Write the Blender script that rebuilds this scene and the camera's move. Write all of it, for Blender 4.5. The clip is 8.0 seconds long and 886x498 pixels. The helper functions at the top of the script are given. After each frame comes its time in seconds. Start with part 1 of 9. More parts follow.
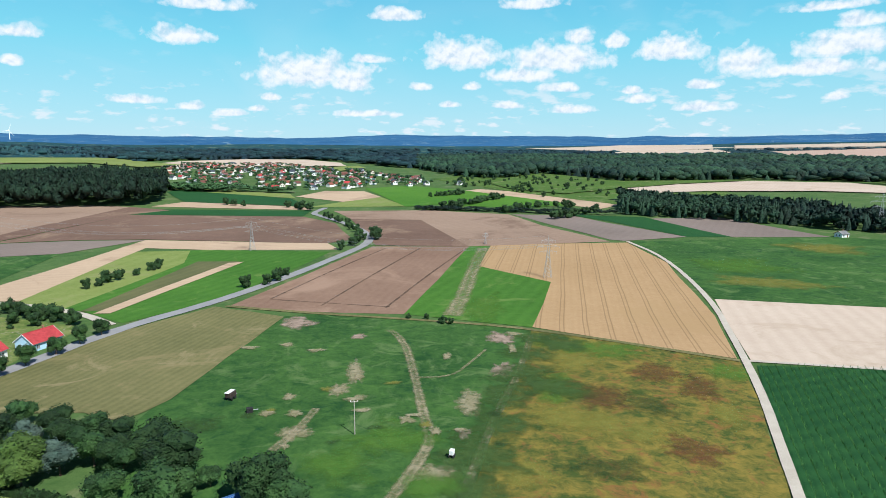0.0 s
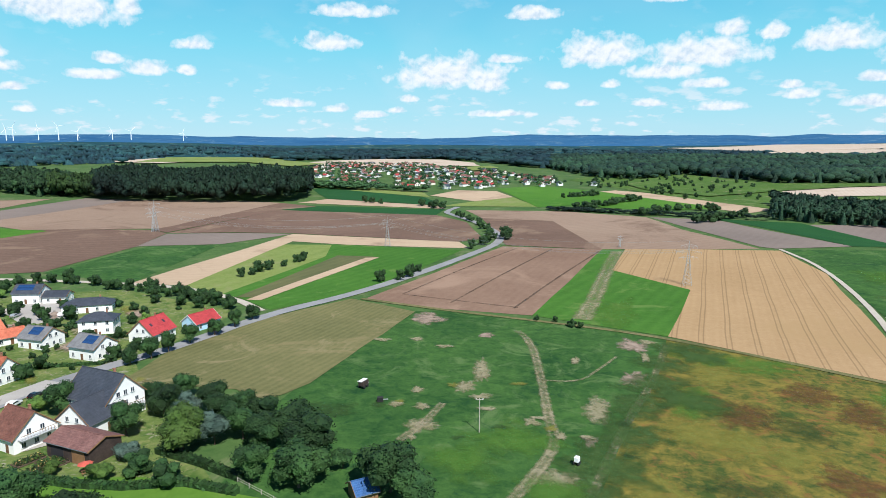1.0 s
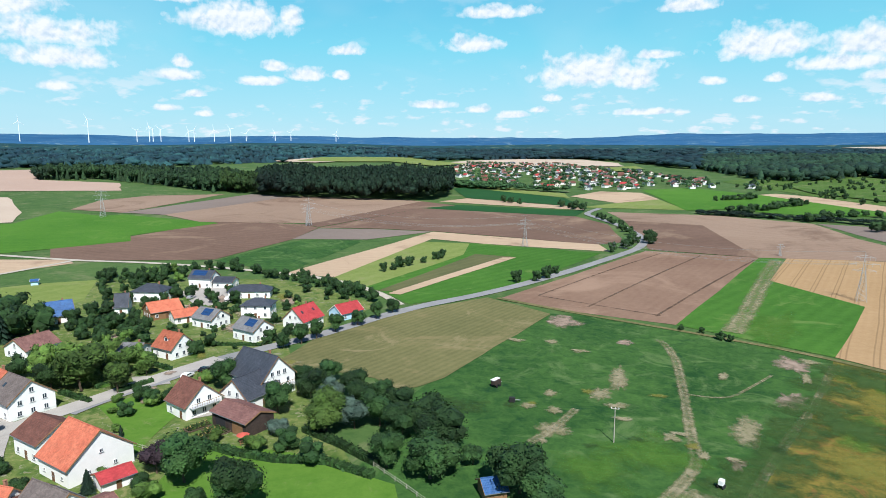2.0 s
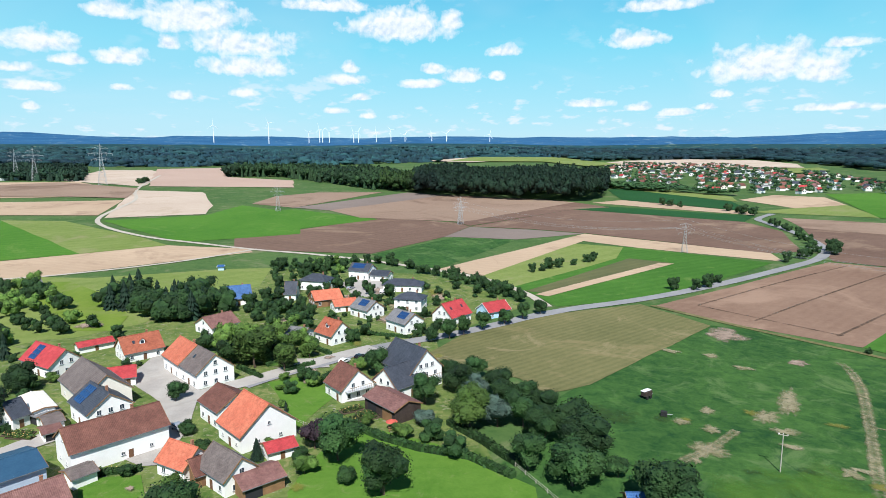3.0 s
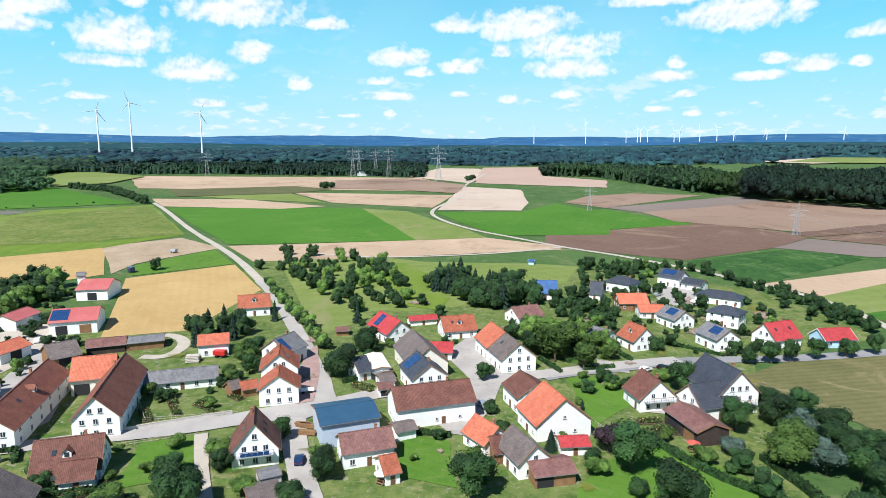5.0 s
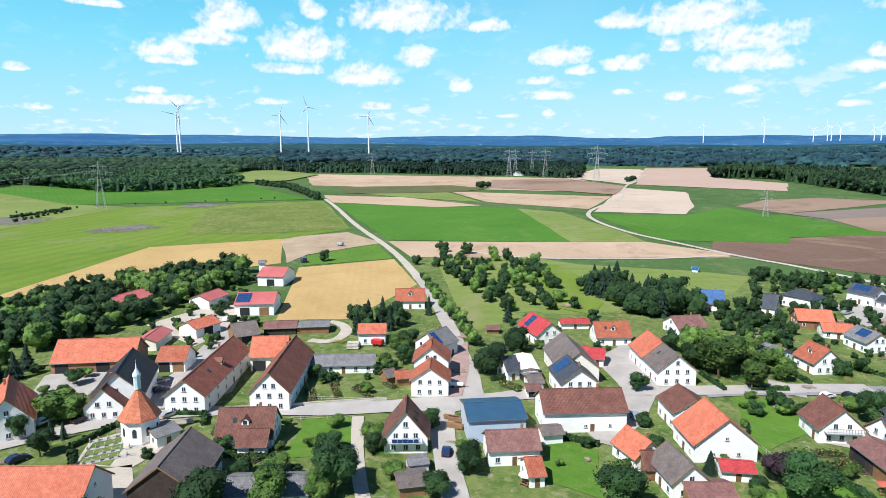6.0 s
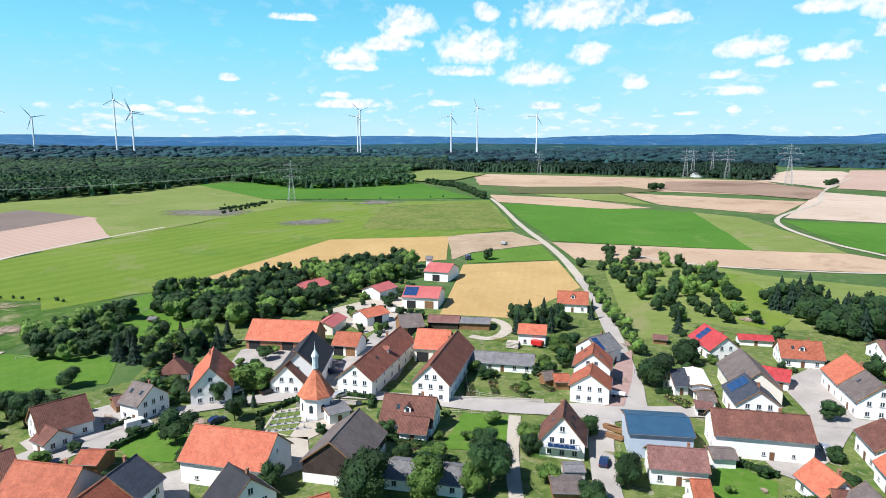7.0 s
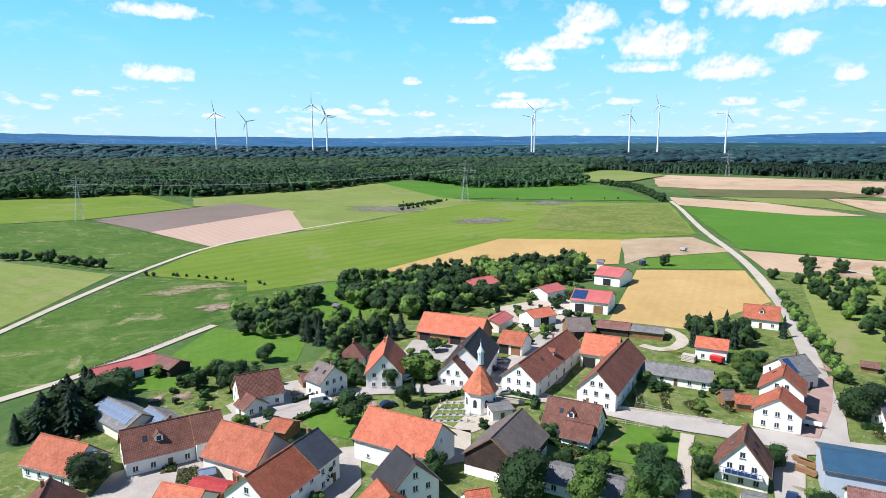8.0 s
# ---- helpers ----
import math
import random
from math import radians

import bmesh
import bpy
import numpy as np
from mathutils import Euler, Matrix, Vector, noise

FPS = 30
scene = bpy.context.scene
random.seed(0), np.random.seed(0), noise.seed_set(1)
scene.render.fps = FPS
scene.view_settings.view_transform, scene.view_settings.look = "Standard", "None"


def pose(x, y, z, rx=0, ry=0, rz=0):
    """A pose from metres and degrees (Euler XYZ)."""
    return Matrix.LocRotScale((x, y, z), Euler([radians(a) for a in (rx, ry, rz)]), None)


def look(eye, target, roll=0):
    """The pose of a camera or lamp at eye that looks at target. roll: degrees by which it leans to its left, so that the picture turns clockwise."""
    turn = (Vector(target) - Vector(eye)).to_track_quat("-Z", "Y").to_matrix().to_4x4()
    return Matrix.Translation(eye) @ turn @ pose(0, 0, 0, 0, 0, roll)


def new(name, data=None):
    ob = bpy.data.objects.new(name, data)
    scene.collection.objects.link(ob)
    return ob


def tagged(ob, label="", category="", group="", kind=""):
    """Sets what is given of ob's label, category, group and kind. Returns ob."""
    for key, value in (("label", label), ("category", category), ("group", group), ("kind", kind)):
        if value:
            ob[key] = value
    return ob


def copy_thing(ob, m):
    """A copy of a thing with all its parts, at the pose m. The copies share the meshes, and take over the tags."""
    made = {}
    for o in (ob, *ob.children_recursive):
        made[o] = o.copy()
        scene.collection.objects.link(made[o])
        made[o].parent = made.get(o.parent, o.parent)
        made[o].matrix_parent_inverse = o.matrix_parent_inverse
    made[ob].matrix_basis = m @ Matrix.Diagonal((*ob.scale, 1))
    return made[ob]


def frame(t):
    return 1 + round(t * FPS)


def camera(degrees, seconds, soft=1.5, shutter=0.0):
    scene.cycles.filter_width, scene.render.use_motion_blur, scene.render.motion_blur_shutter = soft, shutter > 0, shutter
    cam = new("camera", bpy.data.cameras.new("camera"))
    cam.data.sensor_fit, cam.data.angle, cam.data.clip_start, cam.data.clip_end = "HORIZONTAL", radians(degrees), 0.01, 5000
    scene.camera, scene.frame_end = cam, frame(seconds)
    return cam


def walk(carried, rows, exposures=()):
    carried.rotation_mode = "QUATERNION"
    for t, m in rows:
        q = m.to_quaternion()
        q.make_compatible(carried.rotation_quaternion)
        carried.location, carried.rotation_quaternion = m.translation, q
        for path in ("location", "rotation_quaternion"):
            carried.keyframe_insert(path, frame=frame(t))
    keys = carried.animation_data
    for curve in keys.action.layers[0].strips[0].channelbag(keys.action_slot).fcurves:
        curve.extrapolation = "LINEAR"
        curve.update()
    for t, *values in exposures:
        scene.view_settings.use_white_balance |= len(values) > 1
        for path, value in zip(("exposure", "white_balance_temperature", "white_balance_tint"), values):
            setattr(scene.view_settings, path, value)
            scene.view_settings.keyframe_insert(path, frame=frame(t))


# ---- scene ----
# ---- camera: it turns where it hangs, 65 m above the meadow ----
EYE = 65.0
cam = camera(71.1, 8.0, soft=0.85)
PITCH, ROLL = -8.73, 0.0
YAWS = [(0.0, 0.0), (0.5, 6.09), (1.0, 12.12), (1.5, 18.32), (3.0, 38.79), (3.5, 45.88), (4.0, 52.96), (4.5, 60.03),
        (6.0, 81.27), (6.5, 88.78), (7.0, 96.46), (7.5, 104.24), (8.0, 112.2)]
walk(cam, [(t, pose(0, 0, EYE, 90 + PITCH, ROLL, yaw)) for t, yaw in YAWS], exposures=[(0.0, 0.46, 6050, 9), (3.0, 0.52, 6050, 10), (4.5, 0.6, 6020, 11), (6.0, 0.61, 6020, 12), (8.0, 0.66, 6150, 15)])

# ---- sky and sun ----
SUN_EL, SUN_AZ = radians(50), radians(142)   # azimuth from +y towards +x


def node(tree, kind, loc=None, **values):
    n = tree.nodes.new(kind)
    for key, v in values.items():
        if key in n.inputs:
            n.inputs[key].default_value = v
    return n


def math_node(tree, op, a, b=None, clamp=False):
    n = tree.nodes.new("ShaderNodeMath")
    n.operation, n.use_clamp = op, clamp
    for i, v in enumerate((a, b)):
        if v is None:
            continue
        if isinstance(v, (int, float)):
            n.inputs[i].default_value = v
        else:
            tree.links.new(v, n.inputs[i])
    return n.outputs[0]


def noise_node(tree, vec, scale, detail=3.0, rough=0.55, distort=0.0):
    n = tree.nodes.new("ShaderNodeTexNoise")
    n.inputs["Scale"].default_value, n.inputs["Detail"].default_value = scale, detail
    n.inputs["Roughness"].default_value, n.inputs["Distortion"].default_value = rough, distort
    if vec is not None:
        tree.links.new(vec, n.inputs["Vector"])
    return n.outputs["Fac"]


def ramp_node(tree, fac, stops):
    n = tree.nodes.new("ShaderNodeValToRGB")
    el = n.color_ramp.elements
    while len(el) < len(stops):
        el.new(0.5)
    for e, (p, c) in zip(el, stops):
        e.position = p
        e.color = (*c, 1) if isinstance(c, tuple) else (c, c, c, 1)
    tree.links.new(fac, n.inputs["Fac"])
    return n.outputs["Color"]


def mix_node(tree, fac, a, b, blend="MIX"):
    n = tree.nodes.new("ShaderNodeMix")
    n.data_type, n.blend_type = "RGBA", blend
    for sock, v in ((n.inputs[0], fac), (n.inputs[6], a), (n.inputs[7], b)):
        if isinstance(v, tuple):
            sock.default_value = (*v, 1)
        elif isinstance(v, (int, float)):
            sock.default_value = v
        else:
            tree.links.new(v, sock)
    return n.outputs[2]


# the cumulus clouds: bearing, height (degrees), half width, half height
CLOUDS_RIGHT = [(20.0, 12.2, 3.5, 0.6), (21.9, 9.6, 2.4, 0.7), (33.4, 9.0, 1.4, 0.6), (11.7, 7.2, 5.1, 1.5), (8.3, 6.5, 2.0, 1.0), (6.7, 8.3, 1.7, 0.4), (4.2, 12.0, 2.2, 0.6), (-1.4, 8.7, 3.5, 1.4), (-10.0, 8.3, 4.6, 1.3), (-6.9, 7.0, 3.2, 0.7), (-8.0, 12.8, 2.9, 0.5), (-12.0, 10.0, 1.2, 0.7), (-14.9, 9.5, 1.2, 0.6), (-19.6, 8.7, 2.8, 1.1), (-24.9, 7.5, 2.3, 1.2), (-30.1, 6.6, 4.9, 0.6), (-32.1, 8.3, 3.4, 1.1), (-31.0, 11.0, 2.9, 0.4)]
CLOUDS_AHEAD = [(-32.7, 9.8, 1.6, 0.6), (2.0, 6.0, 1.0, 0.4), (-2.6, 6.0, 0.9, 0.4), (-0.6, 4.4, 0.9, 0.3), (21.6, 4.0, 1.1, 0.4), (26.0, 4.4, 1.9, 0.4), (16.3, 3.9, 0.9, 0.3), (-17.3, 4.7, 1.3, 0.4), (-11.4, 3.9, 2.2, 0.4), (-22.2, 5.7, 1.2, 0.4), (-10.4, 5.8, 1.5, 0.4), (15.1, 4.9, 0.9, 0.3), (18.5, 3.5, 1.4, 0.3), (33.9, 6.9, 0.8, 0.4), (-16.4, 5.4, 0.9, 0.3), (-31.7, 4.4, 0.9, 0.3), (-22.1, 3.9, 2.6, 0.4), (6.8, 3.6, 3.0, 0.3)]
CLOUDS_TOWN = [(-5.9, 4.3, 1.5, 0.3), (77.5, 11.1, 2.2, 0.6), (71.2, 8.5, 2.5, 0.9), (79.7, 6.1, 1.0, 0.6), (65.7, 11.1, 2.1, 0.7), (59.8, 11.2, 3.8, 1.4), (56.3, 9.3, 4.1, 1.2), (55.6, 7.4, 3.5, 0.9), (65.5, 7.7, 2.0, 0.7), (69.0, 7.2, 1.2, 0.4), (72.6, 6.4, 1.1, 0.4), (61.8, 8.9, 0.9, 0.5), (48.6, 12.6, 3.6, 0.6), (42.6, 11.1, 4.4, 1.5), (38.1, 11.5, 1.1, 0.8), (47.1, 7.5, 0.9, 0.5), (47.6, 6.5, 1.9, 0.5), (39.8, 7.5, 1.1, 0.5)]
CLOUDS_STREET = [(36.8, 6.9, 1.7, 0.6), (40.5, 6.2, 1.9, 0.4), (61.2, 4.8, 1.0, 0.4), (56.2, 5.2, 1.3, 0.4), (65.7, 5.3, 0.8, 0.3), (46.1, 5.0, 0.7, 0.3), (71.9, 3.6, 0.6, 0.3), (75.4, 3.4, 1.0, 0.2), (45.6, 3.4, 0.7, 0.3), (71.6, 5.1, 2.1, 0.4), (48.4, 3.8, 1.0, 0.3), (99.6, 11.2, 2.3, 1.2), (101.2, 9.6, 2.7, 0.7), (93.8, 9.2, 3.6, 1.5), (104.9, 8.5, 2.6, 0.8), (104.4, 7.6, 1.9, 0.4), (94.6, 7.3, 2.9, 0.5), (92.8, 12.2, 1.1, 0.8)]
CLOUDS_FARM = [(85.0, 11.8, 4.7, 1.3), (88.3, 6.9, 3.1, 1.0), (83.5, 8.6, 1.7, 1.0), (105.2, 4.4, 2.8, 0.4), (105.8, 5.2, 1.1, 0.3), (109.4, 11.5, 2.3, 0.3), (114.9, 6.4, 0.8, 0.3), (96.6, 4.5, 1.2, 0.3), (87.3, 4.2, 1.4, 0.3), (114.1, 3.6, 1.1, 0.3), (135.7, 11.3, 2.9, 0.6), (136.2, 6.5, 2.6, 0.7), (122.0, 3.7, 1.0, 0.3), (118.3, 3.7, 1.3, 0.3), (141.4, 4.8, 0.9, 0.2), (132.3, 3.2, 0.7, 0.2)]


def build_sky():
    w = bpy.data.worlds.new("sky")
    scene.world = w
    w.use_nodes = True
    t = w.node_tree
    t.nodes.clear()
    sky = t.nodes.new("ShaderNodeTexSky")
    sky.sky_type, sky.sun_disc = "NISHITA", False
    sky.sun_elevation, sky.sun_rotation = SUN_EL, SUN_AZ
    sky.air_density, sky.dust_density, sky.ozone_density = 1.0, 0.6, 1.0
    tc = t.nodes.new("ShaderNodeTexCoord").outputs["Generated"]
    sep = t.nodes.new("ShaderNodeSeparateXYZ")
    t.links.new(tc, sep.inputs[0])
    x, y, z = sep.outputs
    up = math_node(t, "MAXIMUM", z, 0.0)
    den = math_node(t, "ADD", up, 0.3)
    comb = t.nodes.new("ShaderNodeCombineXYZ")
    t.links.new(math_node(t, "DIVIDE", x, den), comb.inputs[0])
    t.links.new(math_node(t, "DIVIDE", y, den), comb.inputs[1])
    v = comb.outputs[0]
    # small distant cumulus in ranks near the horizon
    mid = noise_node(t, v, 11.0, 5.0, 0.55, 0.1)
    big = noise_node(t, v, 2.2, 2.0, 0.5)
    small = math_node(t, "ADD", math_node(t, "MULTIPLY", big, 0.4), math_node(t, "MULTIPLY", mid, 0.66))
    small = ramp_node(t, small, [(0.575, 0.0), (0.66, 0.9)])
    low = ramp_node(t, up, [(0.0, 0.25), (0.03, 0.9), (0.08, 0.7), (0.13, 0.12), (0.4, 0.25)])
    small = math_node(t, "MULTIPLY", small, low)
    # single cumulus with puffed tops and flat bases
    bear = math_node(t, "MULTIPLY", math_node(t, "ARCTAN2", math_node(t, "MULTIPLY", x, -1.0), y), 180 / math.pi)
    high = math_node(t, "MULTIPLY", math_node(t, "ARCSINE", z), 180 / math.pi)
    c2 = t.nodes.new("ShaderNodeCombineXYZ")
    t.links.new(bear, c2.inputs[0])
    t.links.new(high, c2.inputs[1])

    def vec_node(op, a, b, c=None):
        n = t.nodes.new("ShaderNodeVectorMath")
        n.operation = op
        for k, q in enumerate((a, b, c)):
            if q is None:
                continue
            if isinstance(q, tuple):
                n.inputs[k].default_value = q
            else:
                t.links.new(q, n.inputs[k])
        return n.outputs["Value"] if op == "LENGTH" else n.outputs["Vector"]

    shape = None
    for b, h, bw, bh in CLOUDS_RIGHT + CLOUDS_AHEAD + CLOUDS_TOWN + CLOUDS_STREET + CLOUDS_FARM:
        base = h - 0.3 * bh
        q = vec_node("MULTIPLY_ADD", c2.outputs[0], (1 / bw, 0.8 / bh, 0.0), (-b / bw, -0.8 * base / bh, 0.0))
        q = vec_node("LENGTH", vec_node("MAXIMUM", q, vec_node("MULTIPLY", q, (-1.0, -2.0, 0.0))), None)
        shape = q if shape is None else math_node(t, "MINIMUM", shape, q)
    puff = noise_node(t, c2.outputs[0], 0.75, 6.0, 0.56, 0.15)
    above = noise_node(t, vec_node("ADD", c2.outputs[0], (0.12, 0.3, 0.0)), 0.75, 6.0, 0.56, 0.15)
    wide = noise_node(t, c2.outputs[0], 0.28, 2.0, 0.5)
    body = math_node(t, "SUBTRACT", 1.1, shape)
    body = math_node(t, "ADD", body, math_node(t, "MULTIPLY", math_node(t, "SUBTRACT", puff, 0.46), 1.9))
    body = math_node(t, "ADD", body, math_node(t, "MULTIPLY", math_node(t, "SUBTRACT", wide, 0.5), 0.8))
    large = ramp_node(t, body, [(0.0, 0.0), (0.25, 0.5), (0.65, 1.0)])
    lit = math_node(t, "ADD", math_node(t, "MULTIPLY", math_node(t, "SUBTRACT", puff, above), 3.0), 0.62)
    shade = ramp_node(t, lit, [(0.2, (7.4, 8.7, 9.7)), (0.55, (9.6, 10.2, 10.6)), (0.85, (10.9, 11.0, 11.0))])
    veil = ramp_node(t, noise_node(t, v, 0.8, 4.0, 0.6, 0.8), [(0.47, 0.0), (0.85, 0.4)])
    blue = mix_node(t, 0.86, sky.outputs[0], ramp_node(t, up, [(0.0, (6.8, 9.4, 10.3)), (0.06, (4.9, 9.1, 10.2)), (0.16, (2.7, 8.3, 9.9)), (0.24, (1.7, 6.8, 9.2)), (0.36, (0.7, 2.9, 5.8)), (0.55, (0.35, 1.3, 3.4)), (0.9, (0.22, 0.75, 2.2))]))
    blue = mix_node(t, math_node(t, "MULTIPLY", veil, ramp_node(t, up, [(0.22, 1.0), (0.5, 0.25)])), blue, (7.4, 9.2, 9.8))
    out = mix_node(t, small, blue, (9.9, 10.2, 10.4))
    out = mix_node(t, large, out, shade)
    bg = t.nodes.new("ShaderNodeBackground")
    bg.inputs["Strength"].default_value = 0.065
    t.links.new(out, bg.inputs["Color"])
    t.links.new(bg.outputs[0], t.nodes.new("ShaderNodeOutputWorld").inputs[0])


build_sky()
sun = new("sun", bpy.data.lights.new("sun", "SUN"))
sun.data.energy, sun.data.angle, sun.data.color = 5.0, radians(0.6), (1.0, 0.95, 0.86)
sun.matrix_world = look((0, 0, 0), (-math.sin(SUN_AZ) * math.cos(SUN_EL), -math.cos(SUN_AZ) * math.cos(SUN_EL), -math.sin(SUN_EL)))


# ---- materials ----
def surface(name, dark, light, scale=1.0, rough=0.85, bump=0.15, fine=8.0, metal=0.0, per_object=0.0, island=0.0, coord="Object", spec=0.3):
    """Two-scale mottled surface: broad stains, fine grain and relief."""
    m = bpy.data.materials.new(name)
    m.use_nodes = True
    t = m.node_tree
    b = t.nodes["Principled BSDF"]
    b.inputs["Roughness"].default_value, b.inputs["Metallic"].default_value = rough, metal
    b.inputs["Specular IOR Level"].default_value = spec
    if coord == "World":
        vec = t.nodes.new("ShaderNodeNewGeometry").outputs["Position"]
    else:
        vec = t.nodes.new("ShaderNodeTexCoord").outputs["Object"]
    broad = noise_node(t, vec, scale, 4.0, 0.6)
    grain = noise_node(t, vec, scale * fine, 3.0, 0.6)
    fac = math_node(t, "ADD", math_node(t, "MULTIPLY", broad, 0.6), math_node(t, "MULTIPLY", grain, 0.4))
    col = mix_node(t, ramp_node(t, fac, [(0.32, 0.0), (0.68, 1.0)]), dark, light)
    if per_object:
        rnd = t.nodes.new("ShaderNodeObjectInfo").outputs["Random"]
        col = mix_node(t, 1.0, col, ramp_node(t, rnd, [(0.0, 1.0 - per_object), (1.0, 1.0 + per_object)]), "MULTIPLY")
    if island:
        rnd = t.nodes.new("ShaderNodeNewGeometry").outputs["Random Per Island"]
        col = mix_node(t, 1.0, col, ramp_node(t, rnd, [(0.0, 1.0 - island), (1.0, 1.0 + island)]), "MULTIPLY")
    t.links.new(col, b.inputs["Base Color"])
    if bump:
        n = t.nodes.new("ShaderNodeBump")
        n.inputs["Strength"].default_value, n.inputs["Distance"].default_value = bump, 0.1
        t.links.new(grain, n.inputs["Height"])
        t.links.new(n.outputs[0], b.inputs["Normal"])
    return m


def crop(name, dark, light, angle=0.0, rows=3.0, stripe=0.5, patch=0.02, patches=0.5, third=None, fourth=None, tram=0.0, tufts=0.35):
    """A worked field: rows along a heading, broad patches and fine grain, in world metres."""
    m = bpy.data.materials.new(name)
    m.use_nodes = True
    t = m.node_tree
    b = t.nodes["Principled BSDF"]
    b.inputs["Roughness"].default_value, b.inputs["Specular IOR Level"].default_value = 0.95, 0.1
    pos = t.nodes.new("ShaderNodeNewGeometry").outputs["Position"]
    mp = t.nodes.new("ShaderNodeMapping")
    mp.inputs["Rotation"].default_value = (0, 0, radians(-angle))
    t.links.new(pos, mp.inputs["Vector"])
    sep = t.nodes.new("ShaderNodeSeparateXYZ")
    t.links.new(mp.outputs[0], sep.inputs[0])
    wob = noise_node(t, pos, 0.02, 2.0)
    along = math_node(t, "ADD", sep.outputs[1], math_node(t, "MULTIPLY", wob, 1.5))
    wave = math_node(t, "SINE", math_node(t, "MULTIPLY", along, 2 * math.pi / rows))
    wave = math_node(t, "MULTIPLY", wave, 0.5 * stripe)
    blotch = noise_node(t, pos, patch, 5.0, 0.62, 0.4)
    grain = noise_node(t, pos, 1.1, 4.0, 0.7)
    streak = noise_node(t, mp.outputs[0], 0.25, 3.0)
    st = t.nodes.new("ShaderNodeMapping")
    st.inputs["Scale"].default_value = (0.02, 0.6, 1.0)
    t.links.new(mp.outputs[0], st.inputs["Vector"])
    streak = noise_node(t, st.outputs[0], 1.0, 4.0, 0.65)
    clump = noise_node(t, pos, 0.28, 5.0, 0.68, 0.5)
    f = math_node(t, "ADD", math_node(t, "MULTIPLY", blotch, patches), math_node(t, "MULTIPLY", grain, 0.3))
    f = math_node(t, "ADD", f, math_node(t, "MULTIPLY", math_node(t, "SUBTRACT", clump, 0.5), tufts))
    f = math_node(t, "ADD", f, math_node(t, "MULTIPLY", streak, 0.45 * stripe + 0.1))
    f = math_node(t, "ADD", f, wave)
    mean = 0.5 * (patches + 0.3 + 0.45 * stripe + 0.1)
    fac = ramp_node(t, f, [(max(0.0, mean - 0.25), 0.0), (min(1.0, mean + 0.25), 1.0)])
    col = mix_node(t, fac, dark, light)
    if third:
        far = ramp_node(t, noise_node(t, pos, patch * 2.2, 8.0, 0.72, 1.0), [(0.53, 0.0), (0.64, 0.85)])
        col = mix_node(t, far, col, third)
    if fourth:
        far = ramp_node(t, noise_node(t, st.outputs[0] if stripe > 0.3 else mp.outputs[0], patch * 3.1, 8.0, 0.74, 1.2), [(0.56, 0.0), (0.66, 0.8)])
        col = mix_node(t, far, col, fourth)
    if tram:
        ph = math_node(t, "ABSOLUTE", math_node(t, "SINE", math_node(t, "MULTIPLY", along, math.pi / tram)))
        line = ramp_node(t, ph, [(0.16, 0.05), (0.24, 1.0), (0.32, 1.0), (0.4, 0.0)])
        col = mix_node(t, math_node(t, "MULTIPLY", line, 0.5), col, tuple(0.55 * v for v in dark))
    t.links.new(col, b.inputs["Base Color"])
    n = t.nodes.new("ShaderNodeBump")
    n.inputs["Strength"].default_value, n.inputs["Distance"].default_value = 0.5, 0.25
    t.links.new(grain, n.inputs["Height"])
    t.links.new(n.outputs[0], b.inputs["Normal"])
    return m


def leafy(name, dark, light, spread=0.35, broad=0.0):
    m = surface(name, dark, light, 0.35, 0.7, 0.0, 6.0, per_object=spread, island=0.4, spec=0.25)
    t = m.node_tree
    b = t.nodes["Principled BSDF"]
    if not broad:
        pos = t.nodes.new("ShaderNodeNewGeometry").outputs["Position"]
        n = t.nodes.new("ShaderNodeBump")
        n.inputs["Strength"].default_value, n.inputs["Distance"].default_value = 0.9, 0.5
        t.links.new(noise_node(t, pos, 1.7, 4.0, 0.7), n.inputs["Height"])
        t.links.new(n.outputs[0], b.inputs["Normal"])
    else:
        was = b.inputs["Base Color"].links[0].from_socket
        pos = t.nodes.new("ShaderNodeNewGeometry").outputs["Position"]
        k = ramp_node(t, noise_node(t, pos, 0.007, 4.0, 0.6), [(0.36, (0.55, 0.6, 0.7)), (0.64, (1.5, 1.4, 1.1))])
        t.links.new(mix_node(t, 1.0, was, k, "MULTIPLY"), b.inputs["Base Color"])
        n = t.nodes.new("ShaderNodeBump")
        n.inputs["Strength"].default_value, n.inputs["Distance"].default_value = 1.0, 2.5
        t.links.new(noise_node(t, pos, 0.45, 4.0, 0.7), n.inputs["Height"])
        t.links.new(n.outputs[0], b.inputs["Normal"])
    return m


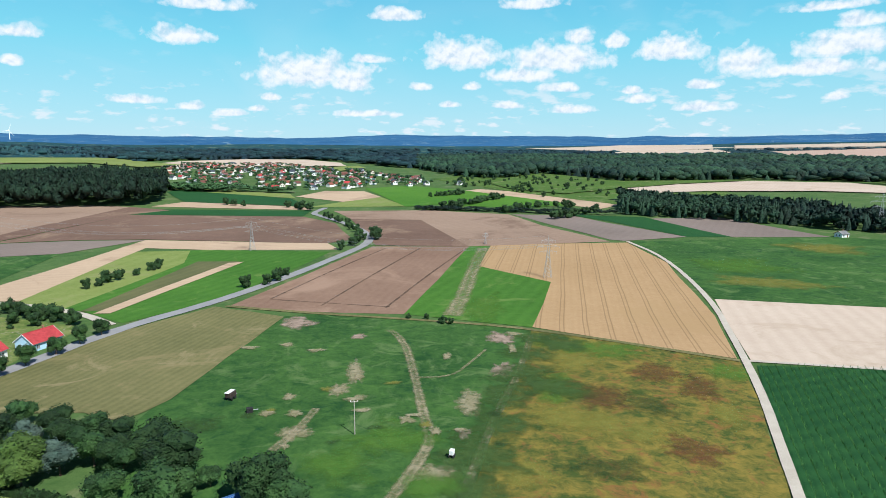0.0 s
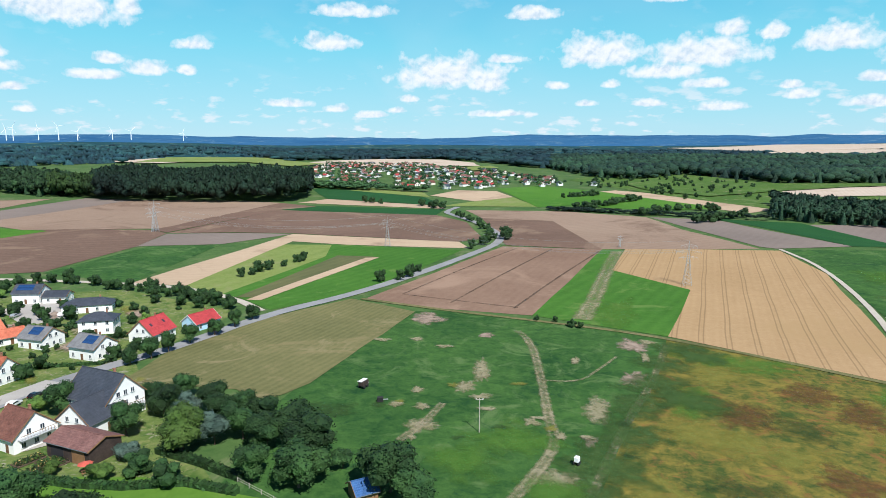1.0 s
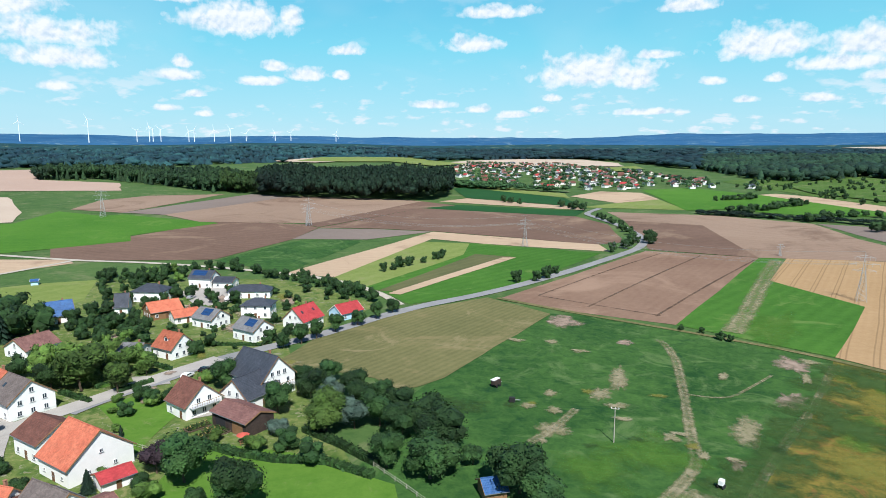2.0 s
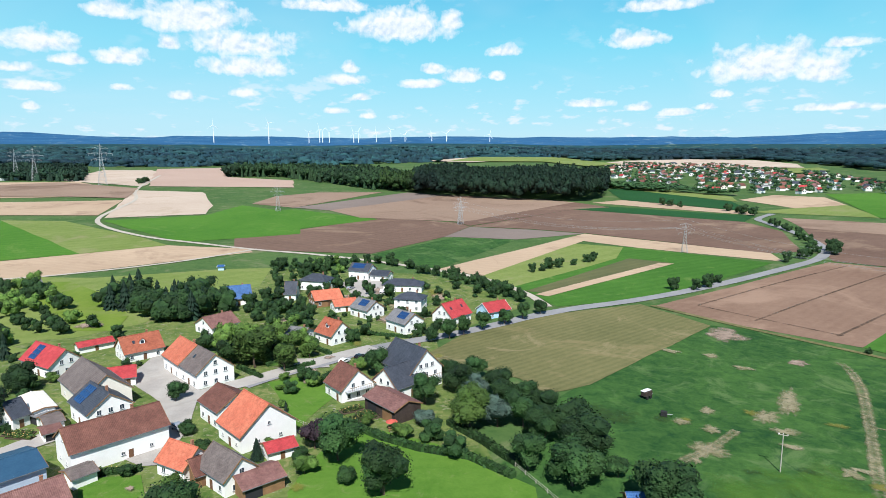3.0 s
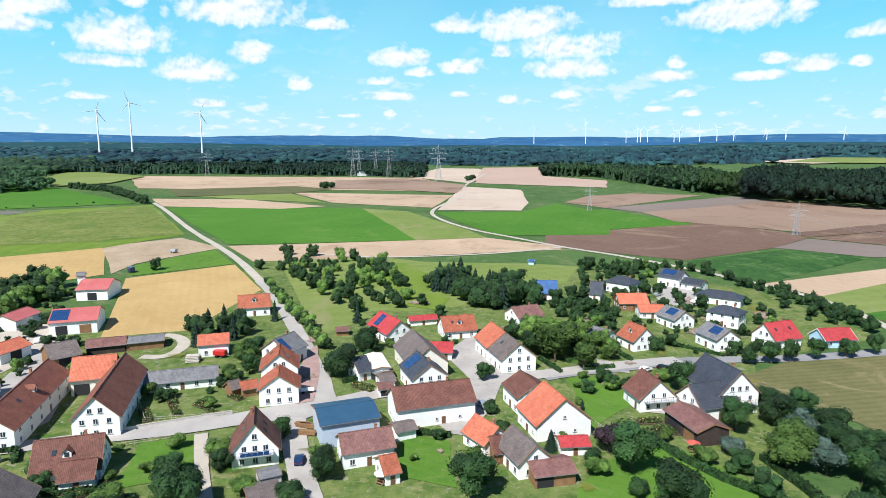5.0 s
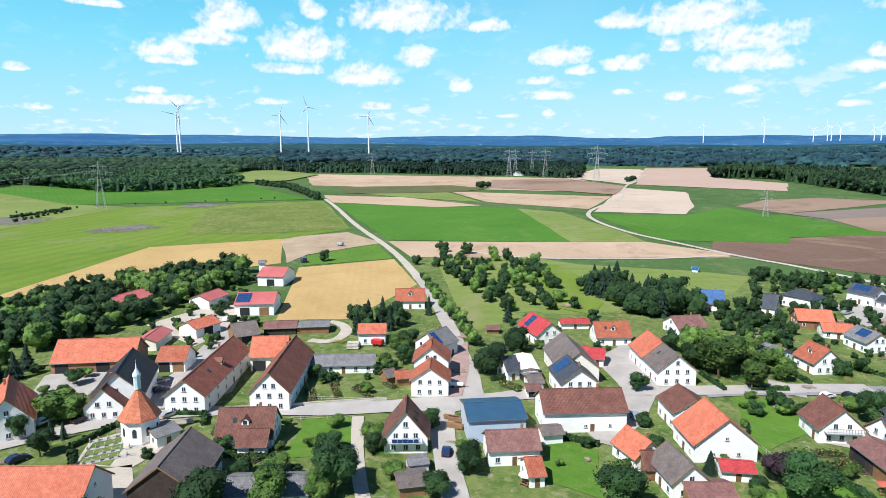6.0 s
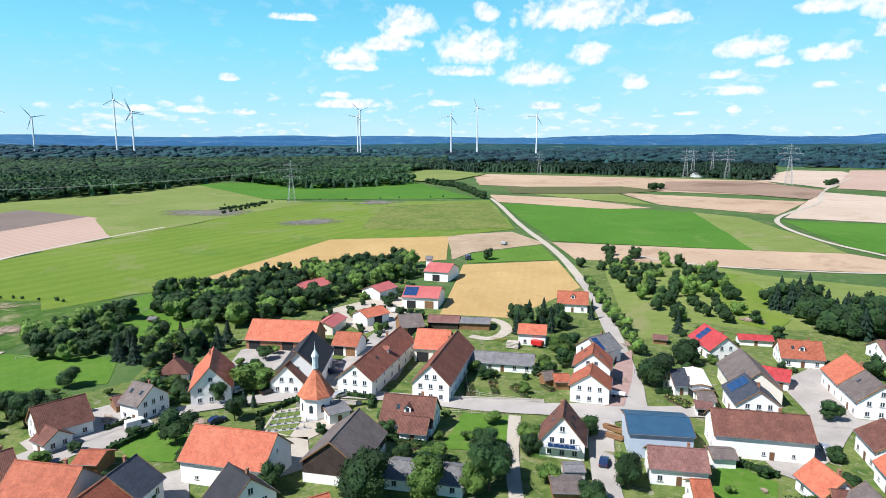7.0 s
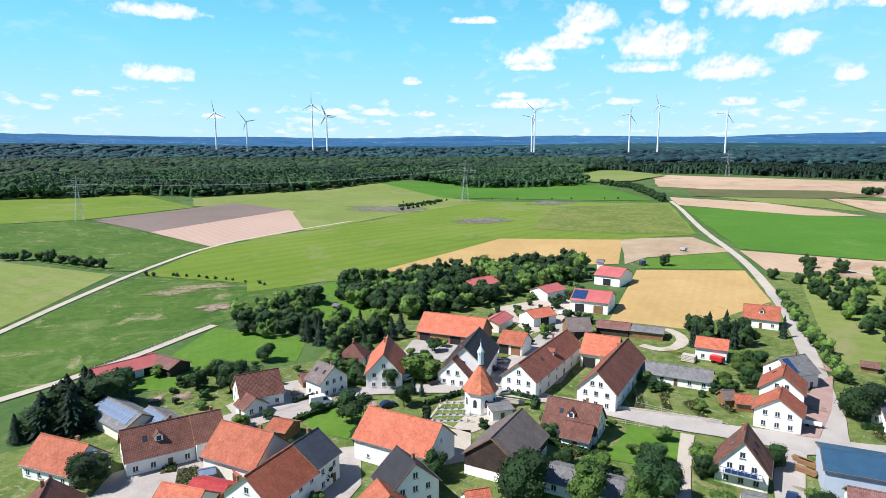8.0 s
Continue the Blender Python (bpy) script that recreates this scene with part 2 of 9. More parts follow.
def frayed(name, dark, light, cut=0.5, scale=0.5, most=0.9):
    """A cover that thins out towards its rim (mesh attribute "fade") in ragged tufts."""
    m = surface(name, dark, light, 0.35, 0.95, 0.2, 5.0, coord="World", spec=0.1)
    t = m.node_tree
    b = t.nodes["Principled BSDF"]
    at = t.nodes.new("ShaderNodeAttribute")
    at.attribute_name = "fade"
    pos = t.nodes.new("ShaderNodeNewGeometry").outputs["Position"]
    n = noise_node(t, pos, scale, 5.0, 0.65, 0.4)
    f = math_node(t, "ADD", at.outputs["Fac"], math_node(t, "MULTIPLY", math_node(t, "SUBTRACT", n, 0.5), 2.1))
    f = ramp_node(t, f, [(max(0.0, cut - 0.38), 0.0), (min(1.0, cut + 0.5), most)])
    tr = t.nodes.new("ShaderNodeBsdfTransparent")
    mx = t.nodes.new("ShaderNodeMixShader")
    t.links.new(f, mx.inputs[0])
    t.links.new(tr.outputs[0], mx.inputs[1])
    t.links.new(b.outputs[0], mx.inputs[2])
    t.links.new(mx.outputs[0], t.nodes["Material Output"].inputs["Surface"])
    return m


def plain(name, colour, rough=0.5, metal=0.0):
    m = bpy.data.materials.new(name)
    m.use_nodes = True
    b = m.node_tree.nodes["Principled BSDF"]
    b.inputs["Base Color"].default_value = (*colour, 1)
    b.inputs["Roughness"].default_value, b.inputs["Metallic"].default_value = rough, metal
    return m
M = {}
M["meadow"] = crop("meadow_grass", (0.015, 0.054, 0.014), (0.058, 0.128, 0.0294), 20, 9, 0.0, 0.03, 0.8, third=(0.09, 0.15, 0.0504), fourth=(0.011, 0.045, 0.0168), tufts=1.0)
M["lawn"] = crop("mown_lawn", (0.055, 0.135, 0.0154), (0.11, 0.205, 0.0308), 40, 3, 0.04, 0.05, 0.6, fourth=(0.15, 0.19, 0.063), tufts=0.5)
M["garden"] = crop("rough_garden_grass", (0.05, 0.1, 0.0196), (0.15, 0.185, 0.056), 40, 3, 0.0, 0.12, 0.9, third=(0.2, 0.2, 0.084), fourth=(0.3, 0.27, 0.224), tufts=1.2)
M["pasture"] = crop("grazed_pasture", (0.036, 0.086, 0.015), (0.088, 0.15, 0.03), 65, 14, 0.0, 0.02, 0.8, third=(0.11, 0.16, 0.05), fourth=(0.25, 0.23, 0.13), tufts=0.9)
M["dry_meadow"] = crop("dry_meadow_grass", (0.048, 0.072, 0.0168), (0.2, 0.155, 0.0336), 10, 12, 0.0, 0.06, 0.8, third=(0.2, 0.095, 0.0336), fourth=(0.035, 0.06, 0.021), tufts=1.6)
M["bright_green"] = crop("young_green_crop", (0.04, 0.125, 0.0126), (0.085, 0.19, 0.0252), 25, 6, 0.08, 0.008, 0.8, fourth=(0.11, 0.19, 0.042), tufts=0.5)
M["mid_green"] = crop("mid_green_grass", (0.03, 0.095, 0.0126), (0.068, 0.165, 0.0252), 68, 6, 0.1, 0.012, 0.7, fourth=(0.12, 0.19, 0.049), tufts=0.5)
M["striped_green"] = crop("mown_striped_grass", (0.095, 0.16, 0.0168), (0.155, 0.215, 0.0364), 157, 13, 0.15, 0.007, 0.8, third=(0.17, 0.2, 0.07), fourth=(0.075, 0.15, 0.0252), tufts=0.5)
M["olive"] = crop("olive_grassland", (0.12, 0.17, 0.0364), (0.2, 0.24, 0.077), 80, 11, 0.08, 0.012, 0.8, third=(0.21, 0.21, 0.0952), tufts=0.6)
M["deep_green"] = crop("dense_dark_crop", (0.01, 0.05, 0.0168), (0.026, 0.09, 0.0252), 20, 5, 0.2, 0.01, 0.6)
M["stubble"] = crop("mown_stubble", (0.085, 0.092, 0.036), (0.17, 0.157, 0.069), 78, 2.6, 0.14, 0.015, 0.8, third=(0.195, 0.165, 0.08), fourth=(0.225, 0.19, 0.1), tufts=0.5)
M["soil"] = crop("harrowed_brown_soil", (0.1, 0.062, 0.0459), (0.185, 0.12, 0.0896), 5, 7, 0.06, 0.005, 0.9, third=(0.25, 0.175, 0.1232), tufts=0.45)
M["soil_tram"] = crop("brown_harvested_field", (0.15, 0.09, 0.0638), (0.25, 0.165, 0.1176), 78, 4, 0.04, 0.006, 0.9, third=(0.29, 0.195, 0.14), tufts=0.45)
M["soil_grey"] = crop("grey_brown_soil", (0.145, 0.118, 0.103), (0.225, 0.18, 0.1568), 62, 6, 0.05, 0.008, 0.8)
M["wheat"] = crop("ripe_wheat", (0.28, 0.18, 0.0896), (0.42, 0.285, 0.1568), 79, 3, 0.04, 0.006, 0.9, third=(0.33, 0.22, 0.112), tram=9.0)
M["gold"] = crop("golden_grain", (0.35, 0.235, 0.0952), (0.46, 0.325, 0.1456), 177, 4, 0.05, 0.03, 0.7, fourth=(0.32, 0.22, 0.0896), tufts=0.5)
M["tan"] = crop("tan_stubble", (0.34, 0.245, 0.168), (0.47, 0.355, 0.2464), 20, 6, 0.07, 0.008, 0.9, third=(0.28, 0.195, 0.1344))
M["cream"] = crop("pale_dry_soil", (0.4, 0.315, 0.2464), (0.51, 0.42, 0.3416), 75, 6, 0.12, 0.012, 0.7, third=(0.38, 0.3, 0.224))
M["pink_soil"] = crop("pinkish_dry_soil", (0.34, 0.24, 0.1904), (0.44, 0.325, 0.2632), 60, 6, 0.15, 0.008, 0.5)
M["soil_light"] = crop("light_brown_soil", (0.2, 0.135, 0.0986), (0.31, 0.225, 0.1658), 40, 7, 0.06, 0.005, 0.9, third=(0.15, 0.098, 0.0706))
M["olive_brown"] = crop("olive_brown_fallow", (0.07, 0.085, 0.0364), (0.13, 0.125, 0.056), 75, 5, 0.1, 0.03, 0.7)
M["rough_plot"] = crop("rough_tussocky_grass", (0.075, 0.125, 0.022), (0.175, 0.195, 0.055), 60, 9, 0.0, 0.04, 0.9, third=(0.2, 0.2, 0.08), fourth=(0.06, 0.11, 0.022), tufts=1.4)
M["grey_fray"] = frayed("grey_bare_strip", (0.13, 0.125, 0.112), (0.24, 0.22, 0.2016), 0.45, 0.12, 0.85)
M["meadow_fray"] = frayed("meadow_grass_patch", (0.026, 0.06, 0.0168), (0.07, 0.12, 0.0336), 0.5, 0.25, 0.8)
M["tramline"] = frayed("dark_wheel_ruts", (0.075, 0.055, 0.0403), (0.12, 0.085, 0.0616), 0.3, 0.3, 0.7)
M["worn_track"] = frayed("worn_sandy_track", (0.17, 0.165, 0.0784), (0.36, 0.31, 0.2128), 0.45, 0.6, 0.8)
M["worn_patch"] = frayed("bare_sandy_patch", (0.2, 0.15, 0.112), (0.38, 0.29, 0.2352), 0.45, 0.35)
M["rust_grass"] = frayed("rusty_sorrel_patch", (0.05, 0.035, 0.02), (0.17, 0.075, 0.035), 0.72, 0.7, 0.55)
M["yellow_grass"] = frayed("yellowed_grass_patch", (0.15, 0.165, 0.0336), (0.25, 0.22, 0.0504), 0.55, 0.22, 0.6)
M["dark_grass"] = frayed("dark_tufted_grass_patch", (0.02, 0.045, 0.0168), (0.045, 0.08, 0.028), 0.55, 0.5, 0.5)
M["fresh_grass"] = frayed("fresh_grass_patch", (0.06, 0.15, 0.021), (0.1, 0.2, 0.035), 0.55, 0.2, 0.6)
M["dirt"] = surface("bare_trodden_soil", (0.25, 0.18, 0.11), (0.42, 0.33, 0.23), 0.08, 0.95, 0.3, 12, coord="World")
M["asphalt"] = surface("worn_grey_asphalt", (0.29, 0.27, 0.25), (0.41, 0.385, 0.355), 0.12, 0.9, 0.1, 30, coord="World")
M["road_grey"] = surface("grey_country_asphalt", (0.19, 0.19, 0.195), (0.27, 0.27, 0.275), 0.12, 0.9, 0.1, 30, coord="World")
M["paving"] = surface("pale_yard_paving", (0.265, 0.247, 0.228), (0.42, 0.393, 0.36), 0.15, 0.9, 0.1, 20, coord="World")
M["gravel"] = surface("pale_gravel", (0.34, 0.305, 0.25), (0.47, 0.425, 0.36), 0.2, 0.95, 0.3, 14, coord="World")
M["bark"] = surface("brown_bark", (0.06, 0.045, 0.03), (0.14, 0.1, 0.07), 2, 0.95, 0.5)
M["leaf"] = leafy("broad_leaves", (0.007, 0.027, 0.0084), (0.038, 0.085, 0.021))
M["leaf_light"] = leafy("fresh_green_leaves", (0.034, 0.078, 0.0126), (0.1, 0.165, 0.0322))
M["leaf_grey"] = leafy("silvery_willow_leaves", (0.034, 0.066, 0.0504), (0.085, 0.125, 0.098))
M["leaf_red"] = leafy("copper_leaves", (0.018, 0.012, 0.0179), (0.045, 0.028, 0.0358), 0.2)
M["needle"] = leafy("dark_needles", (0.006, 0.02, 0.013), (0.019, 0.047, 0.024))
M["needle_blue"] = leafy("blue_spruce_needles", (0.05, 0.1, 0.154), (0.13, 0.2, 0.28))
M["wood_far"] = leafy("forest_crowns", (0.012, 0.042, 0.022), (0.046, 0.1, 0.038), broad=1)
# crowns of the farthest woods, with the air's blue haze mixed into their colour
M["wood_haze_tint"] = leafy("haze_tinted_far_forest", (0.006, 0.027, 0.038), (0.02, 0.062, 0.08), broad=1)
M["wood_fresh"] = leafy("fresh_wood_edge_crowns", (0.014, 0.045, 0.014), (0.06, 0.115, 0.0308), broad=1)
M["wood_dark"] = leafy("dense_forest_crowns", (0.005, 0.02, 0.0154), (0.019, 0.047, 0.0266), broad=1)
M["render_white"] = surface("white_render", (0.74, 0.74, 0.72), (0.84, 0.84, 0.82), 0.5, 0.9, 0.05, 12)
M["render_cream"] = surface("cream_render", (0.68, 0.64, 0.55), (0.78, 0.74, 0.65), 0.5, 0.9, 0.05, 12)
M["render_blue"] = surface("light_blue_render", (0.4, 0.6, 0.78), (0.5, 0.7, 0.85), 0.5, 0.9, 0.05, 12)
M["render_grey"] = surface("grey_render", (0.4, 0.42, 0.44), (0.5, 0.52, 0.54), 0.5, 0.9, 0.05, 12)
M["sheet_blue"] = surface("pale_blue_sheet_cladding", (0.38, 0.46, 0.56), (0.46, 0.54, 0.64), 0.5, 0.5, 0.05, 12)
M["timber_dark"] = surface("dark_weathered_timber", (0.025, 0.018, 0.016), (0.07, 0.05, 0.042), 0.7, 0.85, 0.3, 10)
M["timber"] = surface("brown_timber", (0.16, 0.085, 0.04), (0.28, 0.16, 0.08), 0.8, 0.8, 0.3, 10)
M["brick"] = surface("red_brick_wall", (0.22, 0.1, 0.06), (0.36, 0.19, 0.12), 0.8, 0.9, 0.2, 10)


def tiles(name, dark, light, rough=0.75):
    """Roof cover with courses of tiles across the slope and lichen stains."""
    m = surface(name, dark, light, 0.35, rough, 0.1, 9, per_object=0.08)
    t = m.node_tree
    b = t.nodes["Principled BSDF"]
    tc = t.nodes.new("ShaderNodeTexCoord").outputs["Object"]
    sep = t.nodes.new("ShaderNodeSeparateXYZ")
    t.links.new(tc, sep.inputs[0])
    a = math_node(t, "SINE", math_node(t, "MULTIPLY", sep.outputs[0], 2 * math.pi / 0.32))
    c = math_node(t, "SINE", math_node(t, "MULTIPLY", sep.outputs[2], 2 * math.pi / 0.24))
    vor = t.nodes.new("ShaderNodeTexVoronoi")
    vor.inputs["Scale"].default_value = 2.6
    t.links.new(tc, vor.inputs["Vector"])
    one = t.nodes.new("ShaderNodeSeparateColor")
    t.links.new(vor.outputs["Color"], one.inputs[0])
    was = b.inputs["Base Color"].links[0].from_socket
    col = mix_node(t, 1.0, was, ramp_node(t, one.outputs[0], [(0.0, 0.87), (1.0, 1.13)]), "MULTIPLY")
    patch_tone = ramp_node(t, noise_node(t, tc, 0.9, 5.0, 0.7, 0.6), [(0.34, 0.8), (0.5, 1.0), (0.7, 1.12)])
    t.links.new(mix_node(t, 1.0, col, patch_tone, "MULTIPLY"), b.inputs["Base Color"])
    n = t.nodes.new("ShaderNodeBump")
    n.inputs["Strength"].default_value, n.inputs["Distance"].default_value = 0.35, 0.05
    t.links.new(math_node(t, "ADD", a, c), n.inputs["Height"])
    t.links.new(n.outputs[0], b.inputs["Normal"])
    return m


M["roof_orange"] = tiles("bright_clay_tiles", (0.39, 0.098, 0.055), (0.51, 0.165, 0.096))
M["roof_red"] = tiles("bright_red_tiles", (0.3, 0.03, 0.036), (0.41, 0.055, 0.058))
M["roof_terra"] = tiles("terracotta_tiles", (0.245, 0.066, 0.036), (0.375, 0.12, 0.068))
M["roof_russet"] = tiles("dark_russet_tiles", (0.15, 0.05, 0.034), (0.26, 0.1, 0.066))
M["roof_brown"] = tiles("brown_tiles", (0.088, 0.035, 0.027), (0.175, 0.077, 0.057))
M["roof_maroon"] = tiles("weathered_maroon_tiles", (0.12, 0.055, 0.05), (0.22, 0.115, 0.1))
M["roof_grey"] = tiles("grey_fibre_cement", (0.11, 0.11, 0.117), (0.2, 0.2, 0.208))
M["roof_taupe"] = tiles("taupe_tiles", (0.1, 0.08, 0.075), (0.175, 0.145, 0.135))
M["roof_slate"] = tiles("dark_slate_tiles", (0.03, 0.036, 0.05), (0.062, 0.07, 0.09), 0.6)
M["roof_black"] = tiles("black_tiles", (0.012, 0.013, 0.018), (0.03, 0.032, 0.04), 0.65)
M["roof_blue"] = surface("blue_sheet_roof", (0.022, 0.062, 0.115), (0.036, 0.09, 0.155), 0.3, 0.45, 0.05, 8)
M["roof_royal"] = tiles("glazed_blue_tiles", (0.03, 0.08, 0.22), (0.05, 0.13, 0.3), 0.4)
M["roof_pink"] = surface("faded_red_sheet_roof", (0.36, 0.085, 0.085), (0.46, 0.145, 0.135), 0.2, 0.6, 0.05, 8)
M["solar"] = surface("blue_solar_cells", (0.012, 0.035, 0.1), (0.025, 0.07, 0.19), 0.6, 0.25, 0.0, 5, spec=0.5)
M["solar_pale"] = surface("pale_solar_cells", (0.12, 0.17, 0.25), (0.2, 0.26, 0.36), 0.6, 0.25, 0.0, 5, spec=0.5)
M["glass"] = plain("window_glass", (0.03, 0.045, 0.06), 0.08)
M["frame_white"] = plain("white_window_frame", (0.75, 0.75, 0.75), 0.5)
M["door"] = plain("brown_door_paint", (0.14, 0.07, 0.035), 0.6)
# near black, painted as the shade inside an open bay
M["dark"] = plain("painted_opening_shade", (0.015, 0.015, 0.018), 0.9)
M["steel"] = plain("galvanised_steel", (0.36, 0.38, 0.39), 0.6, 0.2)
M["turbine_white"] = plain("white_turbine_paint", (0.8, 0.82, 0.84), 0.5)
M["wall_grey"] = surface("pale_concrete_wall", (0.42, 0.4, 0.37), (0.56, 0.54, 0.5), 0.6, 0.9, 0.1, 12)
M["bed_earth"] = surface("dark_bed_earth", (0.05, 0.035, 0.025), (0.1, 0.075, 0.05), 1.2, 0.95, 0.4, 9)
M["blossom"] = surface("mixed_blossoms", (0.5, 0.2, 0.12), (0.7, 0.55, 0.2), 1.5, 0.8, 0.0, 5, island=0.3)
M["cloth_white"] = surface("off_white_cloth", (0.6, 0.58, 0.52), (0.7, 0.68, 0.62), 1.0, 0.9, 0.05, 9)
M["cloth_red"] = surface("faded_red_cloth", (0.4, 0.07, 0.05), (0.52, 0.11, 0.08), 1.0, 0.9, 0.05, 9)
M["paving_red"] = surface("pinkish_block_paving", (0.26, 0.17, 0.15), (0.37, 0.26, 0.23), 0.3, 0.9, 0.1, 20, coord="World")
M["gutter"] = plain("zinc_gutter", (0.28, 0.29, 0.3), 0.5, 0.7)


# ---- small tools ----
def ground_z(x, y):
    """The land is level near the village and climbs gently outwards, into hills far off."""
    r = math.hypot(x, y)
    z = 0.0245 * max(r - 250.0, 0.0)
    if r > 1900:
        z += 70.0 * ((r - 1900) / 2900.0) ** 1.3
        z += min((r - 1900) / 1000.0, 1.0) * (9 * math.sin(x / 610 + 1.3) * math.cos(y / 730) + 5 * math.sin((x + y) / 330))
    return z


def mesh_from(bm, name, material):
    me = bpy.data.meshes.new(name)
    bm.to_mesh(me)
    bm.free()
    for m in material if isinstance(material, (list, tuple)) else [material]:
        me.materials.append(m)
    return me


def part(name, bm, material, parent, label=""):
    ob = new(name, bm if isinstance(bm, bpy.types.Mesh) else mesh_from(bm, name, material))
    ob.parent = parent
    if label:
        ob["label"] = label
    return ob


def box(bm, x0, y0, z0, x1, y1, z1):
    v = [bm.verts.new(p) for p in ((x0, y0, z0), (x1, y0, z0), (x1, y1, z0), (x0, y1, z0), (x0, y0, z1), (x1, y0, z1), (x1, y1, z1), (x0, y1, z1))]
    for f in ((3, 2, 1, 0), (4, 5, 6, 7), (0, 1, 5, 4), (1, 2, 6, 5), (2, 3, 7, 6), (3, 0, 4, 7)):
        bm.faces.new([v[i] for i in f])
    return v


def prism(bm, outline, x0, x1):
    """An outline of (y, z) drawn out along x."""
    a = [bm.verts.new((x0, y, z)) for y, z in outline]
    b = [bm.verts.new((x1, y, z)) for y, z in outline]
    n = len(outline)
    for i in range(n):
        bm.faces.new((a[i], a[(i + 1) % n], b[(i + 1) % n], b[i]))
    bm.faces.new(a[::-1])
    bm.faces.new(b)
    bmesh.ops.recalc_face_normals(bm, faces=bm.faces)


def rod(bm, a, b, r0, r1=None, n=6):
    a, b = Vector(a), Vector(b)
    r1 = r0 if r1 is None else r1
    q = (b - a).to_track_quat("Z", "Y")
    ra = [bm.verts.new(a + q @ Vector((r0 * math.cos(i * 2 * math.pi / n), r0 * math.sin(i * 2 * math.pi / n), 0))) for i in range(n)]
    rb = [bm.verts.new(b + q @ Vector((r1 * math.cos(i * 2 * math.pi / n), r1 * math.sin(i * 2 * math.pi / n), 0))) for i in range(n)]
    for i in range(n):
        bm.faces.new((ra[i], ra[(i + 1) % n], rb[(i + 1) % n], rb[i]))
    bm.faces.new(ra[::-1])
    bm.faces.new(rb)


def inside(poly, x, y):
    hit, j = False, len(poly) - 1
    for i in range(len(poly)):
        (xi, yi), (xj, yj) = poly[i], poly[j]
        if (yi > y) != (yj > y) and x < (xj - xi) * (y - yi) / (yj - yi) + xi:
            hit = not hit
        j = i
    return hit


# ---- the land ----
def build_ground():
    radii = [0.0] + [12.0 * 1.085 ** i for i in range(75)]
    radii = [r for r in radii if r < 4850] + [4850.0]
    n = 300
    verts, faces = [(0, 0, 0)], []
    for r in radii[1:]:
        for i in range(n):
            a = 2 * math.pi * i / n
            x, y = r * math.cos(a), r * math.sin(a)
            verts.append((x, y, ground_z(x, y)))
    for i in range(n):
        faces.append((0, 1 + i, 1 + (i + 1) % n))
    for k in range(len(radii) - 2):
        a, b = 1 + k * n, 1 + (k + 1) * n
        for i in range(n):
            faces.append((a + i, b + i, b + (i + 1) % n, a + (i + 1) % n))
    me = bpy.data.meshes.new("ground")
    me.from_pydata(verts, [], faces)
    for p in me.polygons:
        p.use_smooth = True
    me.materials.append(M["base"])
    return tagged(new("ground", me), "rolling green grassland reaching the wooded horizon", "ground", kind="structure")


# woodland green pushed towards blue: a lighter dose of painted haze
M["hills_haze_teal"] = crop("haze_tinted_woodland", (0.006, 0.034, 0.045), (0.022, 0.07, 0.078), 10, 60, 0.0, 0.004, 0.7, fourth=(0.2, 0.24, 0.14), tufts=0.1)
# the blue is distance haze painted into the woodland's base colour
M["hills_haze_blue"] = crop("haze_blue_woodland", (0.013, 0.065, 0.16), (0.04, 0.125, 0.245), 10, 90, 0.0, 0.003, 1.0, third=(0.028, 0.1, 0.2), fourth=(0.15, 0.24, 0.3), tufts=0.1)
# field and meadow colours paled and blued to carry painted haze
M["hazy_field"] = crop("hazy_far_field", (0.3, 0.34, 0.36), (0.42, 0.42, 0.38), 10, 90, 0.1, 0.004, 0.7)
M["hazy_green"] = crop("hazy_far_meadow", (0.1, 0.2, 0.17), (0.16, 0.26, 0.2), 10, 90, 0.1, 0.004, 0.7)
M["base"] = crop("rough_grassland", (0.035, 0.085, 0.0224), (0.09, 0.145, 0.0462), 30, 15, 0.0, 0.02, 0.8, third=(0.14, 0.16, 0.077), tufts=0.7)
build_ground()


def ring(name, material, label, r0, r1, lift, rough_up, n=420):
    """A belt of far land between two distances."""
    rs = [r0 + (r1 - r0) * (i / 14) ** 1.2 for i in range(15)]
    verts, faces = [], []
    for k, r in enumerate(rs):
        for i in range(n):
            a = 2 * math.pi * i / n
            x, y = r * math.cos(a), r * math.sin(a)
            up = rough_up * (0.5 + noise.fractal(Vector((x / 420, y / 420, r / 500)), 1.0, 2.0, 3)) if 0 < k else 0.0
            verts.append((x, y, ground_z(x, y) + lift + max(up, -lift)))
    for k in range(len(rs) - 1):
        for i in range(n):
            a, b = k * n + i, k * n + (i + 1) % n
            faces.append((a, a + n, b + n, b))
    me = bpy.data.meshes.new(name)
    me.from_pydata(verts, [], faces)
    for p in me.polygons:
        p.use_smooth = True
    me.materials.append(M[material])
    return tagged(new(name, me), label, "far woodland", kind="structure")


ring("backdrop", "hills_haze_teal", "dark wooded hills in the middle distance, tinted with haze", 2150, 3500, 3.0, 5.0)
ring("backdrop", "hills_haze_blue", "wooded hills on the horizon with blue haze painted in", 3300, 4850, 4.0, 13.0)


